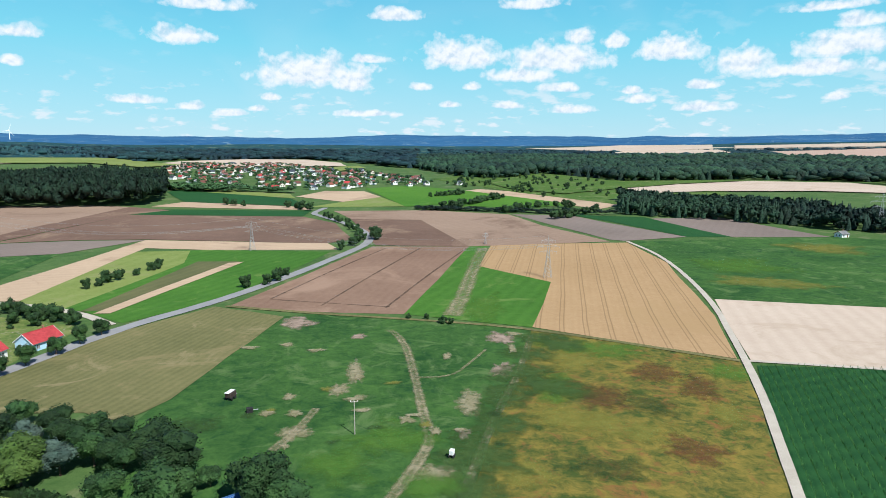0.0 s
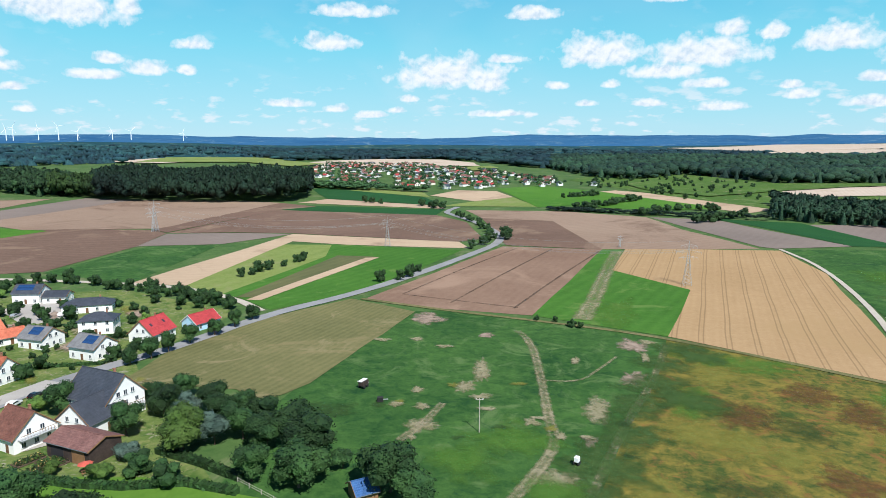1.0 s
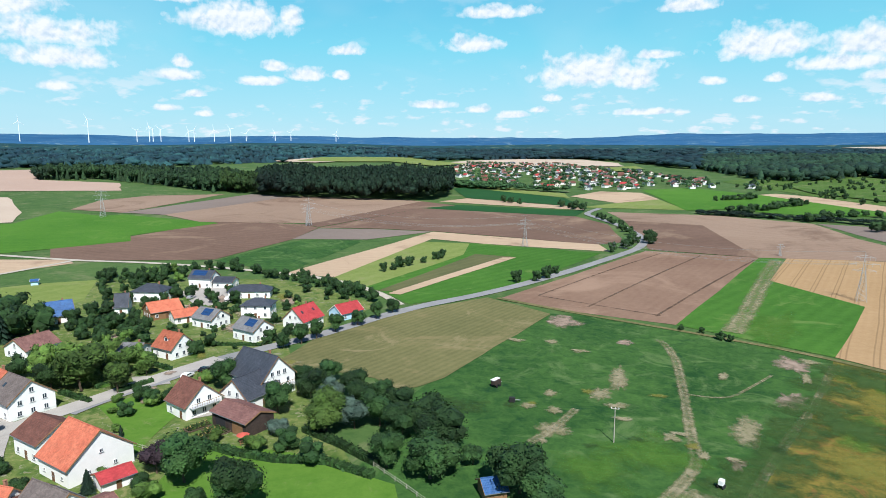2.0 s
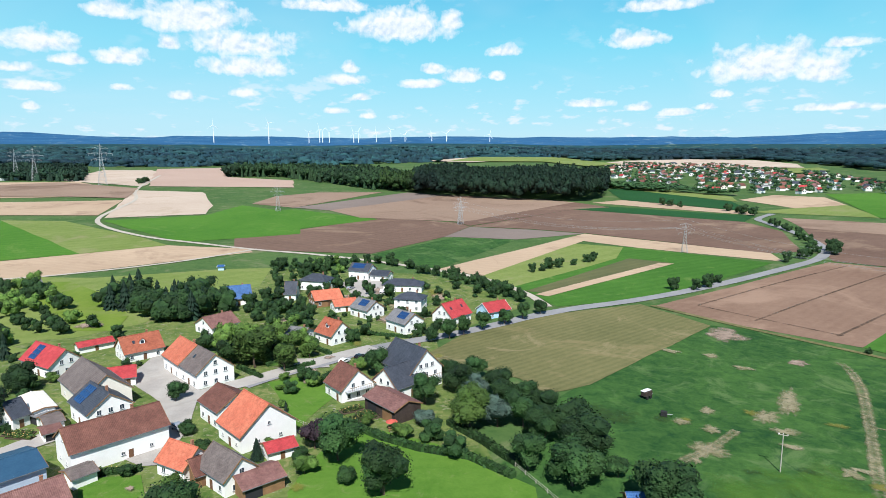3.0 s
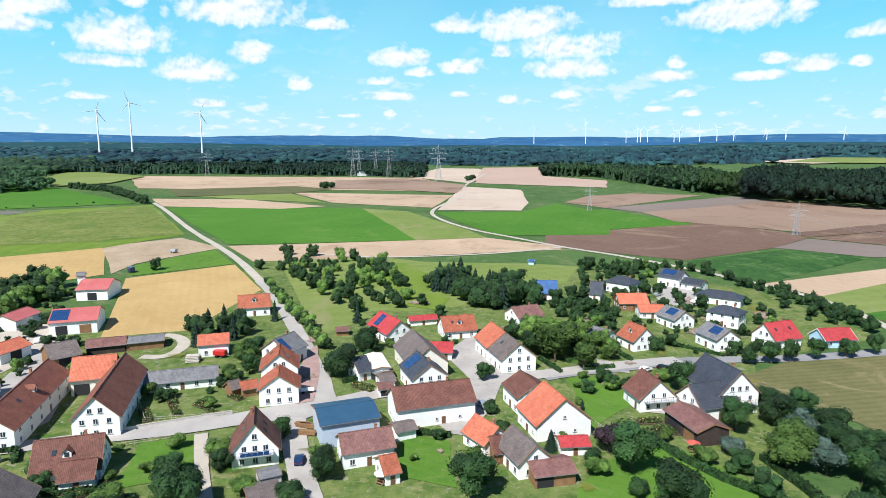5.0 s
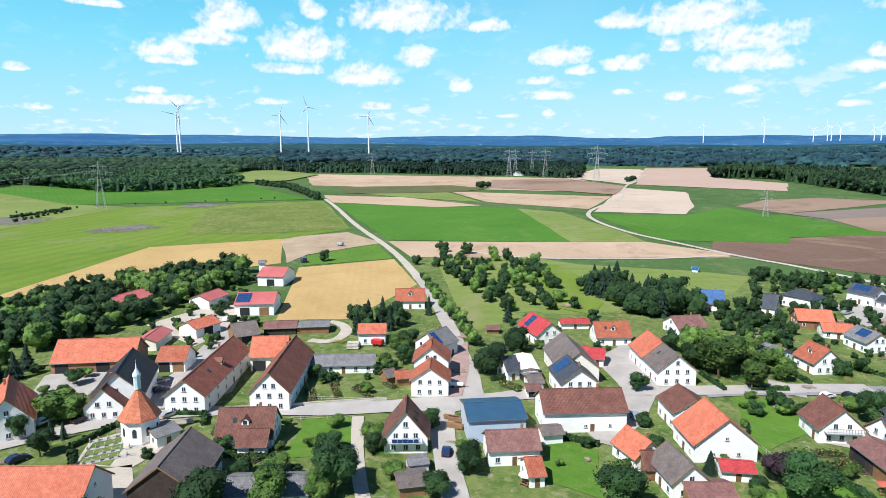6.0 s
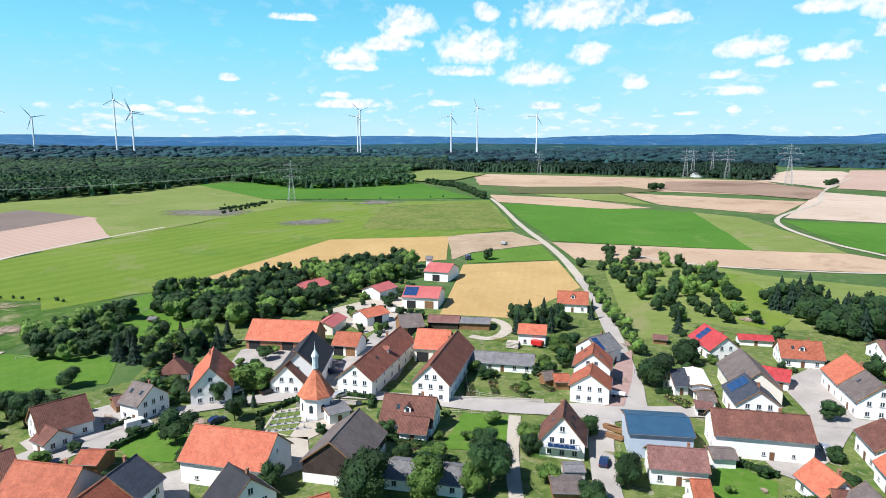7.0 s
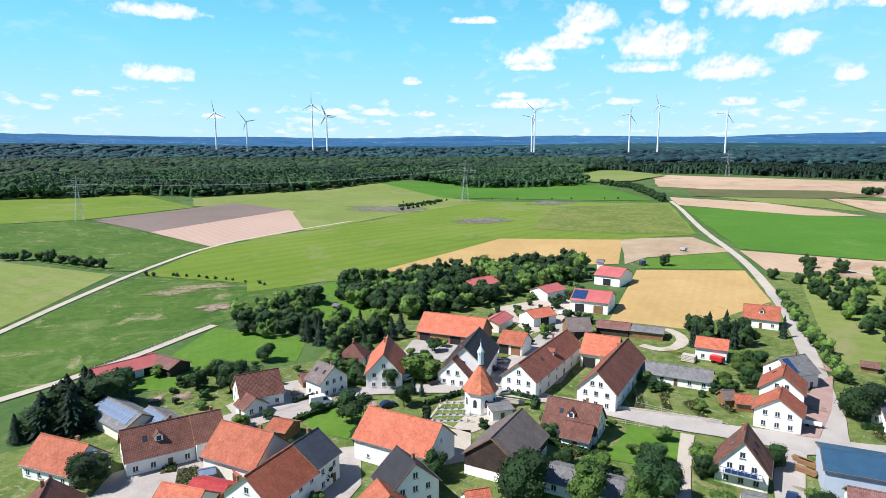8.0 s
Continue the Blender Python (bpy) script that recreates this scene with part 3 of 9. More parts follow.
def drape(bm, lift, cell):
    """Cuts a flat sheet into cells and lays it on the land."""
    bmesh.ops.triangulate(bm, faces=bm.faces)
    for ax in (0, 1):
        lo = min(v.co[ax] for v in bm.verts)
        hi = max(v.co[ax] for v in bm.verts)
        k = math.floor(lo / cell) + 1
        while k * cell < hi:
            co, no = [0, 0, 0], [0, 0, 0]
            co[ax], no[ax] = k * cell, 1
            bmesh.ops.bisect_plane(bm, geom=bm.verts[:] + bm.edges[:] + bm.faces[:], plane_co=co, plane_no=no)
            k += 1
    bmesh.ops.triangulate(bm, faces=bm.faces)
    for v in bm.verts:
        v.co.z = ground_z(v.co.x, v.co.y) + lift
    bmesh.ops.recalc_face_normals(bm, faces=bm.faces)
    for f in bm.faces:
        if f.normal.z < 0:
            f.normal_flip()


def ragged(corners, amp, step):
    """The outline with gently uneven edges."""
    out = []
    for i, a in enumerate(corners):
        b = corners[(i + 1) % len(corners)]
        d = math.hypot(b[0] - a[0], b[1] - a[1])
        n = max(1, min(24, int(d / step)))
        for k in range(n):
            x, y = a[0] + (b[0] - a[0]) * k / n, a[1] + (b[1] - a[1]) * k / n
            if k:
                x += amp * noise.noise(Vector((x / 17, y / 17, 1.3)))
                y += amp * noise.noise(Vector((x / 17, y / 17, 7.7)))
            out.append((x, y))
    return out


def field(name, material, label, corners, lift=0.12, amp=0.8):
    bm = bmesh.new()
    far = max(math.hypot(*c) for c in corners)
    pts = ragged(corners, amp * max(1.0, far / 300), 8 if far < 300 else 30)
    bm.faces.new([bm.verts.new((x, y, 0)) for x, y in pts])
    drape(bm, lift * max(1.0, far / 400), 25 if far < 500 else 60)
    if lift > 1.0:                              # far plateau fields end in a bank down to the woods
        rim = [e for e in bm.edges if len(e.link_faces) == 1]
        for v in {w for e in bmesh.ops.extrude_edge_only(bm, edges=rim)["geom"] if isinstance(e, bmesh.types.BMEdge) for w in e.verts if len(w.link_faces) < 3}:
            v.co.z -= 14.0
    return tagged(new(name, mesh_from(bm, name, M[material])), label, name.replace("_", " "), kind="structure")


ROADS = []


def patch(name, material, label, x, y, rx, ry, lift=0.2, seed=1):
    """An uneven worn patch with a frayed outline."""
    bm = bmesh.new()
    a0 = math.atan2(y, x)
    pts = []
    for i in range(40):
        a = i * math.pi / 20
        k = 1 + 0.5 * noise.fractal(Vector((math.cos(a) * 1.4, math.sin(a) * 1.4, seed * 3.7)), 0.7, 2.0, 4)
        u, v = rx * k * math.cos(a), ry * k * math.sin(a)
        pts.append((x - u * math.sin(a0) + v * math.cos(a0), y + u * math.cos(a0) + v * math.sin(a0)))
    lay = bm.verts.layers.float.new("fade")
    rings = []
    for k, fade in ((0.08, 1.0), (0.45, 0.85), (0.75, 0.5), (1.0, 0.0)):
        row = []
        for px, py in pts:
            qx, qy = x + (px - x) * k, y + (py - y) * k
            v = bm.verts.new((qx, qy, ground_z(qx, qy) + lift))
            v[lay] = fade
            row.append(v)
        rings.append(row)
    bm.faces.new(rings[0])
    for r0, r1 in zip(rings, rings[1:]):
        for i in range(40):
            bm.faces.new((r0[i], r1[i], r1[(i + 1) % 40], r0[(i + 1) % 40]))
    bmesh.ops.recalc_face_normals(bm, faces=bm.faces)
    return tagged(new(name, mesh_from(bm, name, M[material])), label, name.replace("_", " "), kind="structure")


def strip(name, material, label, line, width, lift=0.25, kind="structure"):
    """A road or track of even width along a line, rounded at its bends."""
    pts = [Vector((*p, 0)) for p in line]
    for _ in range(2):
        cut = [pts[0]]
        for a, b in zip(pts, pts[1:]):
            cut += [a.lerp(b, 0.25), a.lerp(b, 0.75)]
        pts = cut + [pts[-1]]
    fine = []
    for a, b in zip(pts, pts[1:]):
        n = max(1, int((b - a).length / 12))
        fine += [a.lerp(b, i / n) for i in range(n)]
    fine.append(pts[-1])
    ROADS.append((fine, width))
    bm = bmesh.new()
    lay = bm.verts.layers.float.new("fade")
    last = None
    for i, p in enumerate(fine):
        d = (fine[min(i + 1, len(fine) - 1)] - fine[max(i - 1, 0)]).normalized()
        s = Vector((-d.y, d.x, 0)) * width / 2
        w = 1 + 0.12 * noise.noise(Vector((p.x / 9, p.y / 9, 0.5)))
        row = []
        for k, fade in ((1.0, 0.0), (0.5, 0.9), (0.0, 0.55), (-0.5, 0.9), (-1.0, 0.0)):
            q = p + s * w * k
            h = lift * max(1.0, p.length / 400)
            v = bm.verts.new((q.x, q.y, ground_z(q.x, q.y) + h))
            v[lay] = fade * (0.75 + 0.5 * noise.noise(Vector((p.x / 13, p.y / 13, 2.2))))
            row.append(v)
        if last:
            for k in range(4):
                bm.faces.new((last[k], last[k + 1], row[k + 1], row[k]))
        last = row
    return tagged(new(name, mesh_from(bm, name, M[material])), label, name.replace("_", " "), kind=kind)


# ---- buildings ----
WINDOW = {}


def window_meshes(w, h):
    key = (round(w, 1), round(h, 1))
    if key not in WINDOW:
        bm = bmesh.new()
        t = 0.09
        for x0, z0, x1, z1 in ((-w / 2, 0, w / 2, t), (-w / 2, h - t, w / 2, h), (-w / 2, t, -w / 2 + t, h - t), (w / 2 - t, t, w / 2, h - t), (-0.03, t, 0.03, h - t)):
            box(bm, x0, -0.06, z0, x1, 0.05, z1)
        fr = mesh_from(bm, "frame", M["frame_white"])
        bm = bmesh.new()
        box(bm, -w / 2 + t, -0.02, t, w / 2 - t, 0.04, h - t)
        pa = mesh_from(bm, "pane", M["glass"])
        bm = bmesh.new()
        box(bm, -w / 2 - 0.08, -0.16, -0.07, w / 2 + 0.08, 0.04, 0)
        WINDOW[key] = fr, pa, mesh_from(bm, "sill", M["gutter"])
    return WINDOW[key]


def add_window(parent, x, y, z, turn, w=1.1, h=1.3):
    fr, pa, si = window_meshes(w, h)
    f = part("window", fr, None, parent)
    f.matrix_local = pose(x, y, z, 0, 0, turn)
    part("pane", pa, None, f, "dark reflecting glass")
    part("sill", si, None, f)


FOOT = []


def house(label, a, b, ridge, eaves, width, wall="render_white", roof="roof_terra", chimney=1, windows=1, sky=0, solar=None, hip=0.0,
          door=1, over=0.5, base=None, mono=False, name="house", gates=0, dormers=0, balcony=0):
    """A house whose ridge runs from a to b; walls, two roof slopes, openings, chimney."""
    ax, ay = a
    bx, by = b
    cx, cy = (ax + bx) / 2, (ay + by) / 2
    if (bx - ax) * cy - (by - ay) * cx < 0:      # local -y is the side towards the village green
        bx, by, ax, ay = ax, ay, bx, by
    L = max(math.hypot(bx - ax, by - ay), 3.0)
    turn = math.degrees(math.atan2(by - ay, bx - ax))
    root = new(name, None)
    root.matrix_world = pose(cx, cy, ground_z(cx, cy) - 0.15, 0, 0, turn)
    tagged(root, label, {"house": "house", "barn": "barn", "shed": "shed"}.get(name, "building"), "village buildings")
    hw, hl = width / 2, L / 2
    FOOT.append((cx, cy, math.cos(radians(turn)), math.sin(radians(turn)), hl, hw))
    bm = bmesh.new()
    if mono:
        prism(bm, [(-hw, 0), (hw, 0), (hw, ridge - 0.2), (-hw, eaves - 0.2)], -hl, hl)
    else:
        prism(bm, [(-hw, 0), (hw, 0), (hw, eaves), (0, ridge - 0.25), (-hw, eaves)] if hip == 0 else [(-hw, 0), (hw, 0), (hw, eaves), (-hw, eaves)], -hl, hl)
    part("wall", bm, M[wall], root)
    if base:
        bm = bmesh.new()
        for y0, y1, x0, x1 in ((-hw - 0.04, -hw - 0.003, -hl, hl), (hw + 0.003, hw + 0.04, -hl, hl), (-hw - 0.04, hw + 0.04, hl + 0.003, hl + 0.04), (-hw - 0.04, hw + 0.04, -hl - 0.04, -hl - 0.003)):
            box(bm, x0, y0, 0, x1, y1, eaves * 0.45)
        part("plinth", bm, M[base], root, "white rendered lower wall")
    slope = (ridge - eaves) / hw if not mono else (ridge - eaves) / width
    th = 0.2
    if mono:
        bm = bmesh.new()
        prism(bm, [(-hw - over, eaves - slope * over), (hw + over, ridge + slope * over), (hw + over, ridge + slope * over - th), (-hw - over, eaves - slope * over - th)], -hl - over, hl + over)
        part("roof", bm, M[roof], root)
    else:
        for s in (-1, 1):
            bm = bmesh.new()
            ez = eaves - slope * over
            y0 = s * (hw + over)
            if hip:
                x0, x1 = hl + over, max(hl - hw * hip, 0.3)
                p = [(-x0, y0, ez), (x0, y0, ez), (x1, 0, ridge), (-x1, 0, ridge)]
                top = [bm.verts.new(q) for q in p]
                low = [bm.verts.new((q[0], q[1], q[2] - th)) for q in p]
                bm.faces.new(top)
                bm.faces.new(low[::-1])
                for i in range(4):
                    bm.faces.new((top[i], low[i], low[(i + 1) % 4], top[(i + 1) % 4]))
                e = s * x0
                k = [bm.verts.new(q) for q in ((e, -y0, ez), (e, y0, ez), (s * x1, 0, ridge), (e, -y0, ez - th), (e, y0, ez - th), (s * x1, 0, ridge - th))]
                bm.faces.new(k[:3])
                bm.faces.new((k[0], k[3], k[4], k[1]))
                bmesh.ops.recalc_face_normals(bm, faces=bm.faces)
            else:
                prism(bm, [(0, ridge), (y0, ez), (y0, ez - th), (0, ridge - th)], -hl - over * 0.7, hl + over * 0.7)
            r = roof[0 if s < 0 else 1] if isinstance(roof, tuple) else roof
            part("roof_slope", bm, M[r], root)
            if not hip:
                bm = bmesh.new()
                rod(bm, (-hl - over * 0.6, y0 + s * 0.07, ez - 0.1), (hl + over * 0.6, y0 + s * 0.07, ez - 0.1), 0.08, n=5)
                part("gutter", bm, M["gutter"], root)
        bm = bmesh.new()
        xr = hl + over * 0.7 if not hip else max(hl - hw * hip, 0.3)
        rod(bm, (-xr, 0, ridge + 0.02), (xr, 0, ridge + 0.02), 0.14, n=6)
        part("ridge_cap", bm, M[roof[0] if isinstance(roof, tuple) else roof], root)
    if chimney and not mono:
        cxl = hl * 0.45
        bm = bmesh.new()
        box(bm, cxl - 0.26, 0.4, ridge - 1.2, cxl + 0.26, 0.88, ridge + 0.7)
        box(bm, cxl - 0.33, 0.33, ridge + 0.703, cxl + 0.33, 0.95, ridge + 0.8)
        part("chimney", bm, M["brick"], root)
    if sky:
        bm = bmesh.new()
        box(bm, -0.4, -0.6, 0, 0.4, 0.6, 0.08)
        me = mesh_from(bm, "skylight", M["glass"])
        for i in range(sky):
            s = -1 if i % 2 == 0 else 1
            o = part("skylight", me, None, root)
            f = 0.45
            o.matrix_local = pose((-0.5 + (i + 0.5) / sky) * L * 0.8, s * hw * f, ridge - slope * hw * f + 0.02, s * -math.degrees(math.atan(slope)), 0, 0)
    if solar:
        s, x0, x1, kind = solar
        rows, cols = 3, max(2, int((x1 - x0) * L / 1.2))
        bm = bmesh.new()
        box(bm, -0.55, -0.8, 0, 0.55, 0.8, 0.06)
        me = mesh_from(bm, "solar_panel", M[kind])
        span = math.hypot(hw, ridge - eaves)
        rows = max(2, min(5, int(span * 0.85 / 1.7)))
        ang = math.degrees(math.atan(slope))
        for i in range(cols):
            for j in range(rows):
                d = span * 0.1 + (j + 0.5) * 1.68
                o = part("solar_panel", me, None, root)
                o.matrix_local = pose(-hl + x0 * L + (i + 0.5) * 1.16, s * d * math.cos(radians(ang)), ridge - d * math.sin(radians(ang)) + 0.06, s * -ang, 0, 0)
    if windows == 2:
        for k in range(3):
            add_window(root, (-0.3 + 0.3 * k) * L, -hw, 1.4, 0, 0.8, 0.8)
        for s, tr in ((1, 90), (-1, -90)):
            for y, z in ((-width * 0.2, 1.6), (width * 0.2, 1.6), (0, eaves + 0.6)):
                add_window(root, s * hl, y, z, tr, 0.8, 0.8)
    elif windows:
        storeys = [z for z in (1.0, 3.7) if z + 1.5 < eaves]
        n = max(1, min(6, int(L / 3.2)))
        for z in storeys:
            for i in range(n):
                x = (-0.5 + (i + 0.5) / n) * L
                for s, tr in ((-1, 0), (1, 180)):
                    if door and z < 2 and s < 0 and i == n // 2:
                        continue
                    add_window(root, x, s * hw, z, tr)
        n = max(1, min(4, int(width / 3.0)))
        gable = [z for z in (1.0, 3.7, 6.3) if z + 1.6 < ridge - 0.8]
        for z in gable:
            fit_w = width if z + 1.3 < eaves else width * (ridge - z - 1.6) / (ridge - eaves)
            k = max(1, min(n, int(fit_w / 2.4)))
            if hip and z + 1.5 > eaves:
                continue
            for i in range(k):
                y = (-0.5 + (i + 0.5) / k) * min(fit_w, width) * 0.85
                add_window(root, hl, y, z, 90)
                add_window(root, -hl, y, z, -90)
    if door:
        n = max(1, min(6, int(L / 3.2)))
        x = (-0.5 + (n // 2 + 0.5) / n) * L
        bm = bmesh.new()
        box(bm, x - 0.5, -hw - 0.06, 0.15, x + 0.5, -hw + 0.05, 2.25)
        d = part("door", bm, M["door"], root)
        bm = bmesh.new()
        rod(bm, (x + 0.38, -hw - 0.12, 1.1), (x + 0.38, -hw - 0.12, 1.3), 0.03)
        part("door_handle", bm, M["steel"], d)
    if not mono and not hip:
        for s in (-1, 1):
            bm = bmesh.new()
            xe = s * (hl + over * 0.7 + 0.03)
            yo = hw + over
            prism(bm, [(0, ridge + 0.03), (yo, eaves - slope * over + 0.03), (yo, eaves - slope * over - 0.27), (0, ridge - 0.27), (-yo, eaves - slope * over - 0.27), (-yo, eaves - slope * over + 0.03)], xe - 0.04, xe + 0.04)
            part("bargeboard", bm, M["frame_white" if wall == "render_blue" else "timber"], root)
    for i in range(dormers):
        x = (-0.5 + (i + 0.5) / dormers) * L * 0.7
        s = -1
        y = s * hw * 0.62
        z = ridge - slope * hw * 0.62
        bm = bmesh.new()
        prism(bm, [(-0.8, -0.4), (0.8, -0.4), (0.8, 1.1), (0, 1.8), (-0.8, 1.1)], 0.0, 2.2)
        d = part("dormer", bm, M[wall], root)
        d.matrix_local = pose(x, y, z, 0, 0, 90)
        for k in (-1, 1):
            bm = bmesh.new()
            prism(bm, [(0, 1.95), (k * 1.1, 0.98), (k * 1.1, 0.85), (0, 1.8)], -0.25, 2.4)
            part("dormer_roof", bm, M[roof[0] if isinstance(roof, tuple) else roof], d)
        bm = bmesh.new()
        box(bm, -0.03, -0.45, 0.1, 0.02, 0.45, 1.05)
        part("dormer_window", bm, M["glass"], d)
    if balcony:
        near = 1 if math.hypot(bx, by) < math.hypot(ax, ay) else -1
        xe = near * hl
        x0, x1 = sorted((xe, xe + near * 1.5))
        z = 3.3
        bm = bmesh.new()
        box(bm, x0, -width * 0.4, z - 0.18, x1, width * 0.4, z)
        bal = part("balcony", bm, M["render_grey"], root)
        bm = bmesh.new()
        xo = xe + near * 1.45
        for k in range(13):
            y = (-0.39 + 0.78 * k / 12) * width
            box(bm, xo - 0.03, y - 0.03, z, xo + 0.03, y + 0.03, z + 0.95)
        box(bm, xo - 0.05, -width * 0.4, z + 0.953, xo + 0.05, width * 0.4, z + 1.02)
        part("railing", bm, M["timber" if balcony == 1 else "solar"], bal)
        if balcony == 2:
            bm = bmesh.new()
            box(bm, -0.02, -0.55, 0, 0.02, 0.55, 0.75)
            me = mesh_from(bm, "solar_panel", M["solar"])
            for k in range(5):
                part("solar_panel", me, None, bal).matrix_local = pose(xo + near * 0.09, (k - 2) * 1.16, z + 0.12)
    for i in range(gates):
        x = (-0.5 + (i + 0.5) / gates) * L
        bm = bmesh.new()
        gw, gh = min(1.9, L / gates * 0.4), min(3.4, eaves - 0.6)
        box(bm, x - gw, -hw - 0.05, 0.15, x + gw, -hw + 0.05, gh)
        # timber gates alternate with black panels that imitate shaded openings
        part("gate", bm, M["timber" if i % 2 else "dark"], root)
    return root


def taken(x, y, m=1.0):
    """Whether a building or road stands at this place."""
    for cx, cy, c, s, hl, hw in FOOT:
        dx, dy = x - cx, y - cy
        if abs(dx * c + dy * s) < hl + m and abs(-dx * s + dy * c) < hw + m:
            return True
    for line, w in ROADS:
        for p in line:
            if abs(p.x - x) < 16 and abs(p.y - y) < 16 and (p.x - x) ** 2 + (p.y - y) ** 2 < (w / 2 + m) ** 2 + 25:
                for a, b in zip(line, line[1:]):
                    if abs(a.x - x) < 30 and abs(a.y - y) < 30:
                        d = b - a
                        f = max(0.0, min(1.0, ((x - a.x) * d.x + (y - a.y) * d.y) / max(d.length_squared, 1e-6)))
                        if (a.x + d.x * f - x) ** 2 + (a.y + d.y * f - y) ** 2 < (w / 2 + m) ** 2:
                            return True
                break
    return False


# ---- trees ----
def crown_mesh(name, material, rng, lobes=7, leaves=620, tall=1.0, weep=False):
    """A unit crown (about 1 high, 1 wide): dark lumpy heart and many small leaf clumps on uneven lobes."""
    verts, faces = [], []
    spots = [(Vector((0, 0, 0.0)), 0.36)]
    for i in range(lobes):
        a = i * 2.4 + rng.random()
        z = -0.28 + 0.6 * rng.random()
        rr = 0.3 * math.sqrt(max(0.15, 1 - (z / 0.5) ** 2)) * (0.7 + 0.5 * rng.random())
        spots.append((Vector((rr * math.cos(a), rr * math.sin(a), z * tall)), 0.17 + 0.1 * rng.random()))
    bm = bmesh.new()
    for c, r in spots:
        bmesh.ops.create_icosphere(bm, subdivisions=1, radius=r * 0.95, matrix=Matrix.Translation(c))
    for v in bm.verts:
        v.co += 0.05 * noise.noise_vector(v.co * 7 + Vector((rng.random(), 0, 0)))
    heart = len(bm.verts)
    for v in bm.verts:
        verts.append(v.co[:])
    bm.verts.index_update()
    for f in bm.faces:
        faces.append([v.index for v in f.verts])
    bm.free()
    for _ in range(leaves):
        c, r = spots[rng.randrange(len(spots))]
        d = Vector((rng.gauss(0, 1), rng.gauss(0, 1), rng.gauss(0.15, 1))).normalized()
        p = c + d * r * (0.88 + 0.3 * rng.random())
        if weep:
            p.z -= 0.12 * rng.random()
        s = (0.028 + 0.034 * rng.random()) * (0.8 if leaves < 300 else 0.5)
        q = Euler((rng.uniform(-0.65, 0.65), rng.uniform(-0.65, 0.65), rng.uniform(0, 6.3)))
        q = (d.to_track_quat("Z", "Y").to_matrix() @ q.to_matrix())
        k = len(verts)
        for x, y in ((-1, -0.5), (0.1, -0.9), (1, 0.2), (-0.1, 0.9)):
            verts.append((p + q @ Vector((x * s, y * s * (2.2 if weep else 1.0), 0.3 * s * (x * y))))[:])
        faces.append((k, k + 1, k + 2, k + 3))
    me = bpy.data.meshes.new(name)
    me.from_pydata(verts, [], faces)
    me.materials.append(M[material])
    return me


def conifer_mesh(name, material, rng, tiers=13):
    verts, faces = [], []
    for i in range(tiers):
        z0 = -0.5 + i / tiers
        r = 0.42 * (1 - i / tiers) ** 0.8 + 0.03
        n = 17
        for k in range(n):
            a = (k + rng.random()) * 2 * math.pi / n
            rr = r * (0.75 + 0.5 * rng.random())
            w = 2.4 / n * r
            c = Vector((math.cos(a), math.sin(a), 0))
            s = Vector((-math.sin(a), math.cos(a), 0))
            top = Vector((0, 0, z0 + 1.6 / tiers))
            tip = c * rr + Vector((0, 0, z0 - 0.03 * rng.random()))
            midp = c * rr * 0.6 + Vector((0, 0, z0 + 0.5 / tiers))
            b = len(verts)
            verts += [top[:], (midp + s * w * 1.3)[:], tip[:], (midp - s * w * 1.3)[:], (midp + Vector((0, 0, -0.4 / tiers)))[:]]
            faces += [(b, b + 3, b + 2, b + 1), (b + 1, b + 2, b + 4), (b + 2, b + 3, b + 4)]
    me = bpy.data.meshes.new(name)
    me.from_pydata(verts, [], faces)
    me.materials.append(M[material])
    return me


def trunk_mesh(rng, slim=False):
    bm = bmesh.new()
    lean = Vector((rng.uniform(-0.04, 0.04), rng.uniform(-0.04, 0.04), 0))
    pts = [Vector((0, 0, -0.04)), Vector((0, 0, 0.15)) + lean, Vector((0, 0, 0.4)) + lean * 1.6, Vector((0, 0, 0.75)) + lean * 2]
    rad = [0.034, 0.026, 0.02, 0.008]
    for i in range(3):
        rod(bm, pts[i], pts[i + 1], rad[i], rad[i + 1], 6)
    if not slim:
        for i in range(5):
            a = i * 1.3 + rng.random()
            s = pts[1].lerp(pts[2], 0.3 + 0.14 * i)
            e = s + Vector((0.22 * math.cos(a), 0.22 * math.sin(a), 0.16 + 0.1 * rng.random()))
            rod(bm, s, e, 0.012, 0.005, 4)
    return mesh_from(bm, "trunk", M["bark"])


TRNG = random.Random(11)
TRUNKS = [trunk_mesh(TRNG) for _ in range(3)]
SLIM = trunk_mesh(TRNG, True)
CROWNS = {
    "broad": [crown_mesh("crown", "leaf", TRNG, 11, 1980) for _ in range(4)],
    "light": [crown_mesh("crown", "leaf_light", TRNG, 10, 2000) for _ in range(2)],
    "grey": [crown_mesh("crown", "leaf_grey", TRNG, 8, 1300) for _ in range(1)],
    "red": [crown_mesh("crown", "leaf_red", TRNG, 8, 1300) for _ in range(1)],
    "willow": [crown_mesh("crown", "leaf_light", TRNG, 10, 1800, weep=True)],
    "conifer": [conifer_mesh("crown", "needle", TRNG) for _ in range(2)],
    "blue": [conifer_mesh("crown", "needle_blue", TRNG)],
    "bush": [crown_mesh("crown", "leaf", TRNG, 7, 560) for _ in range(2)] + [crown_mesh("crown", "leaf_light", TRNG, 7, 560)],
}
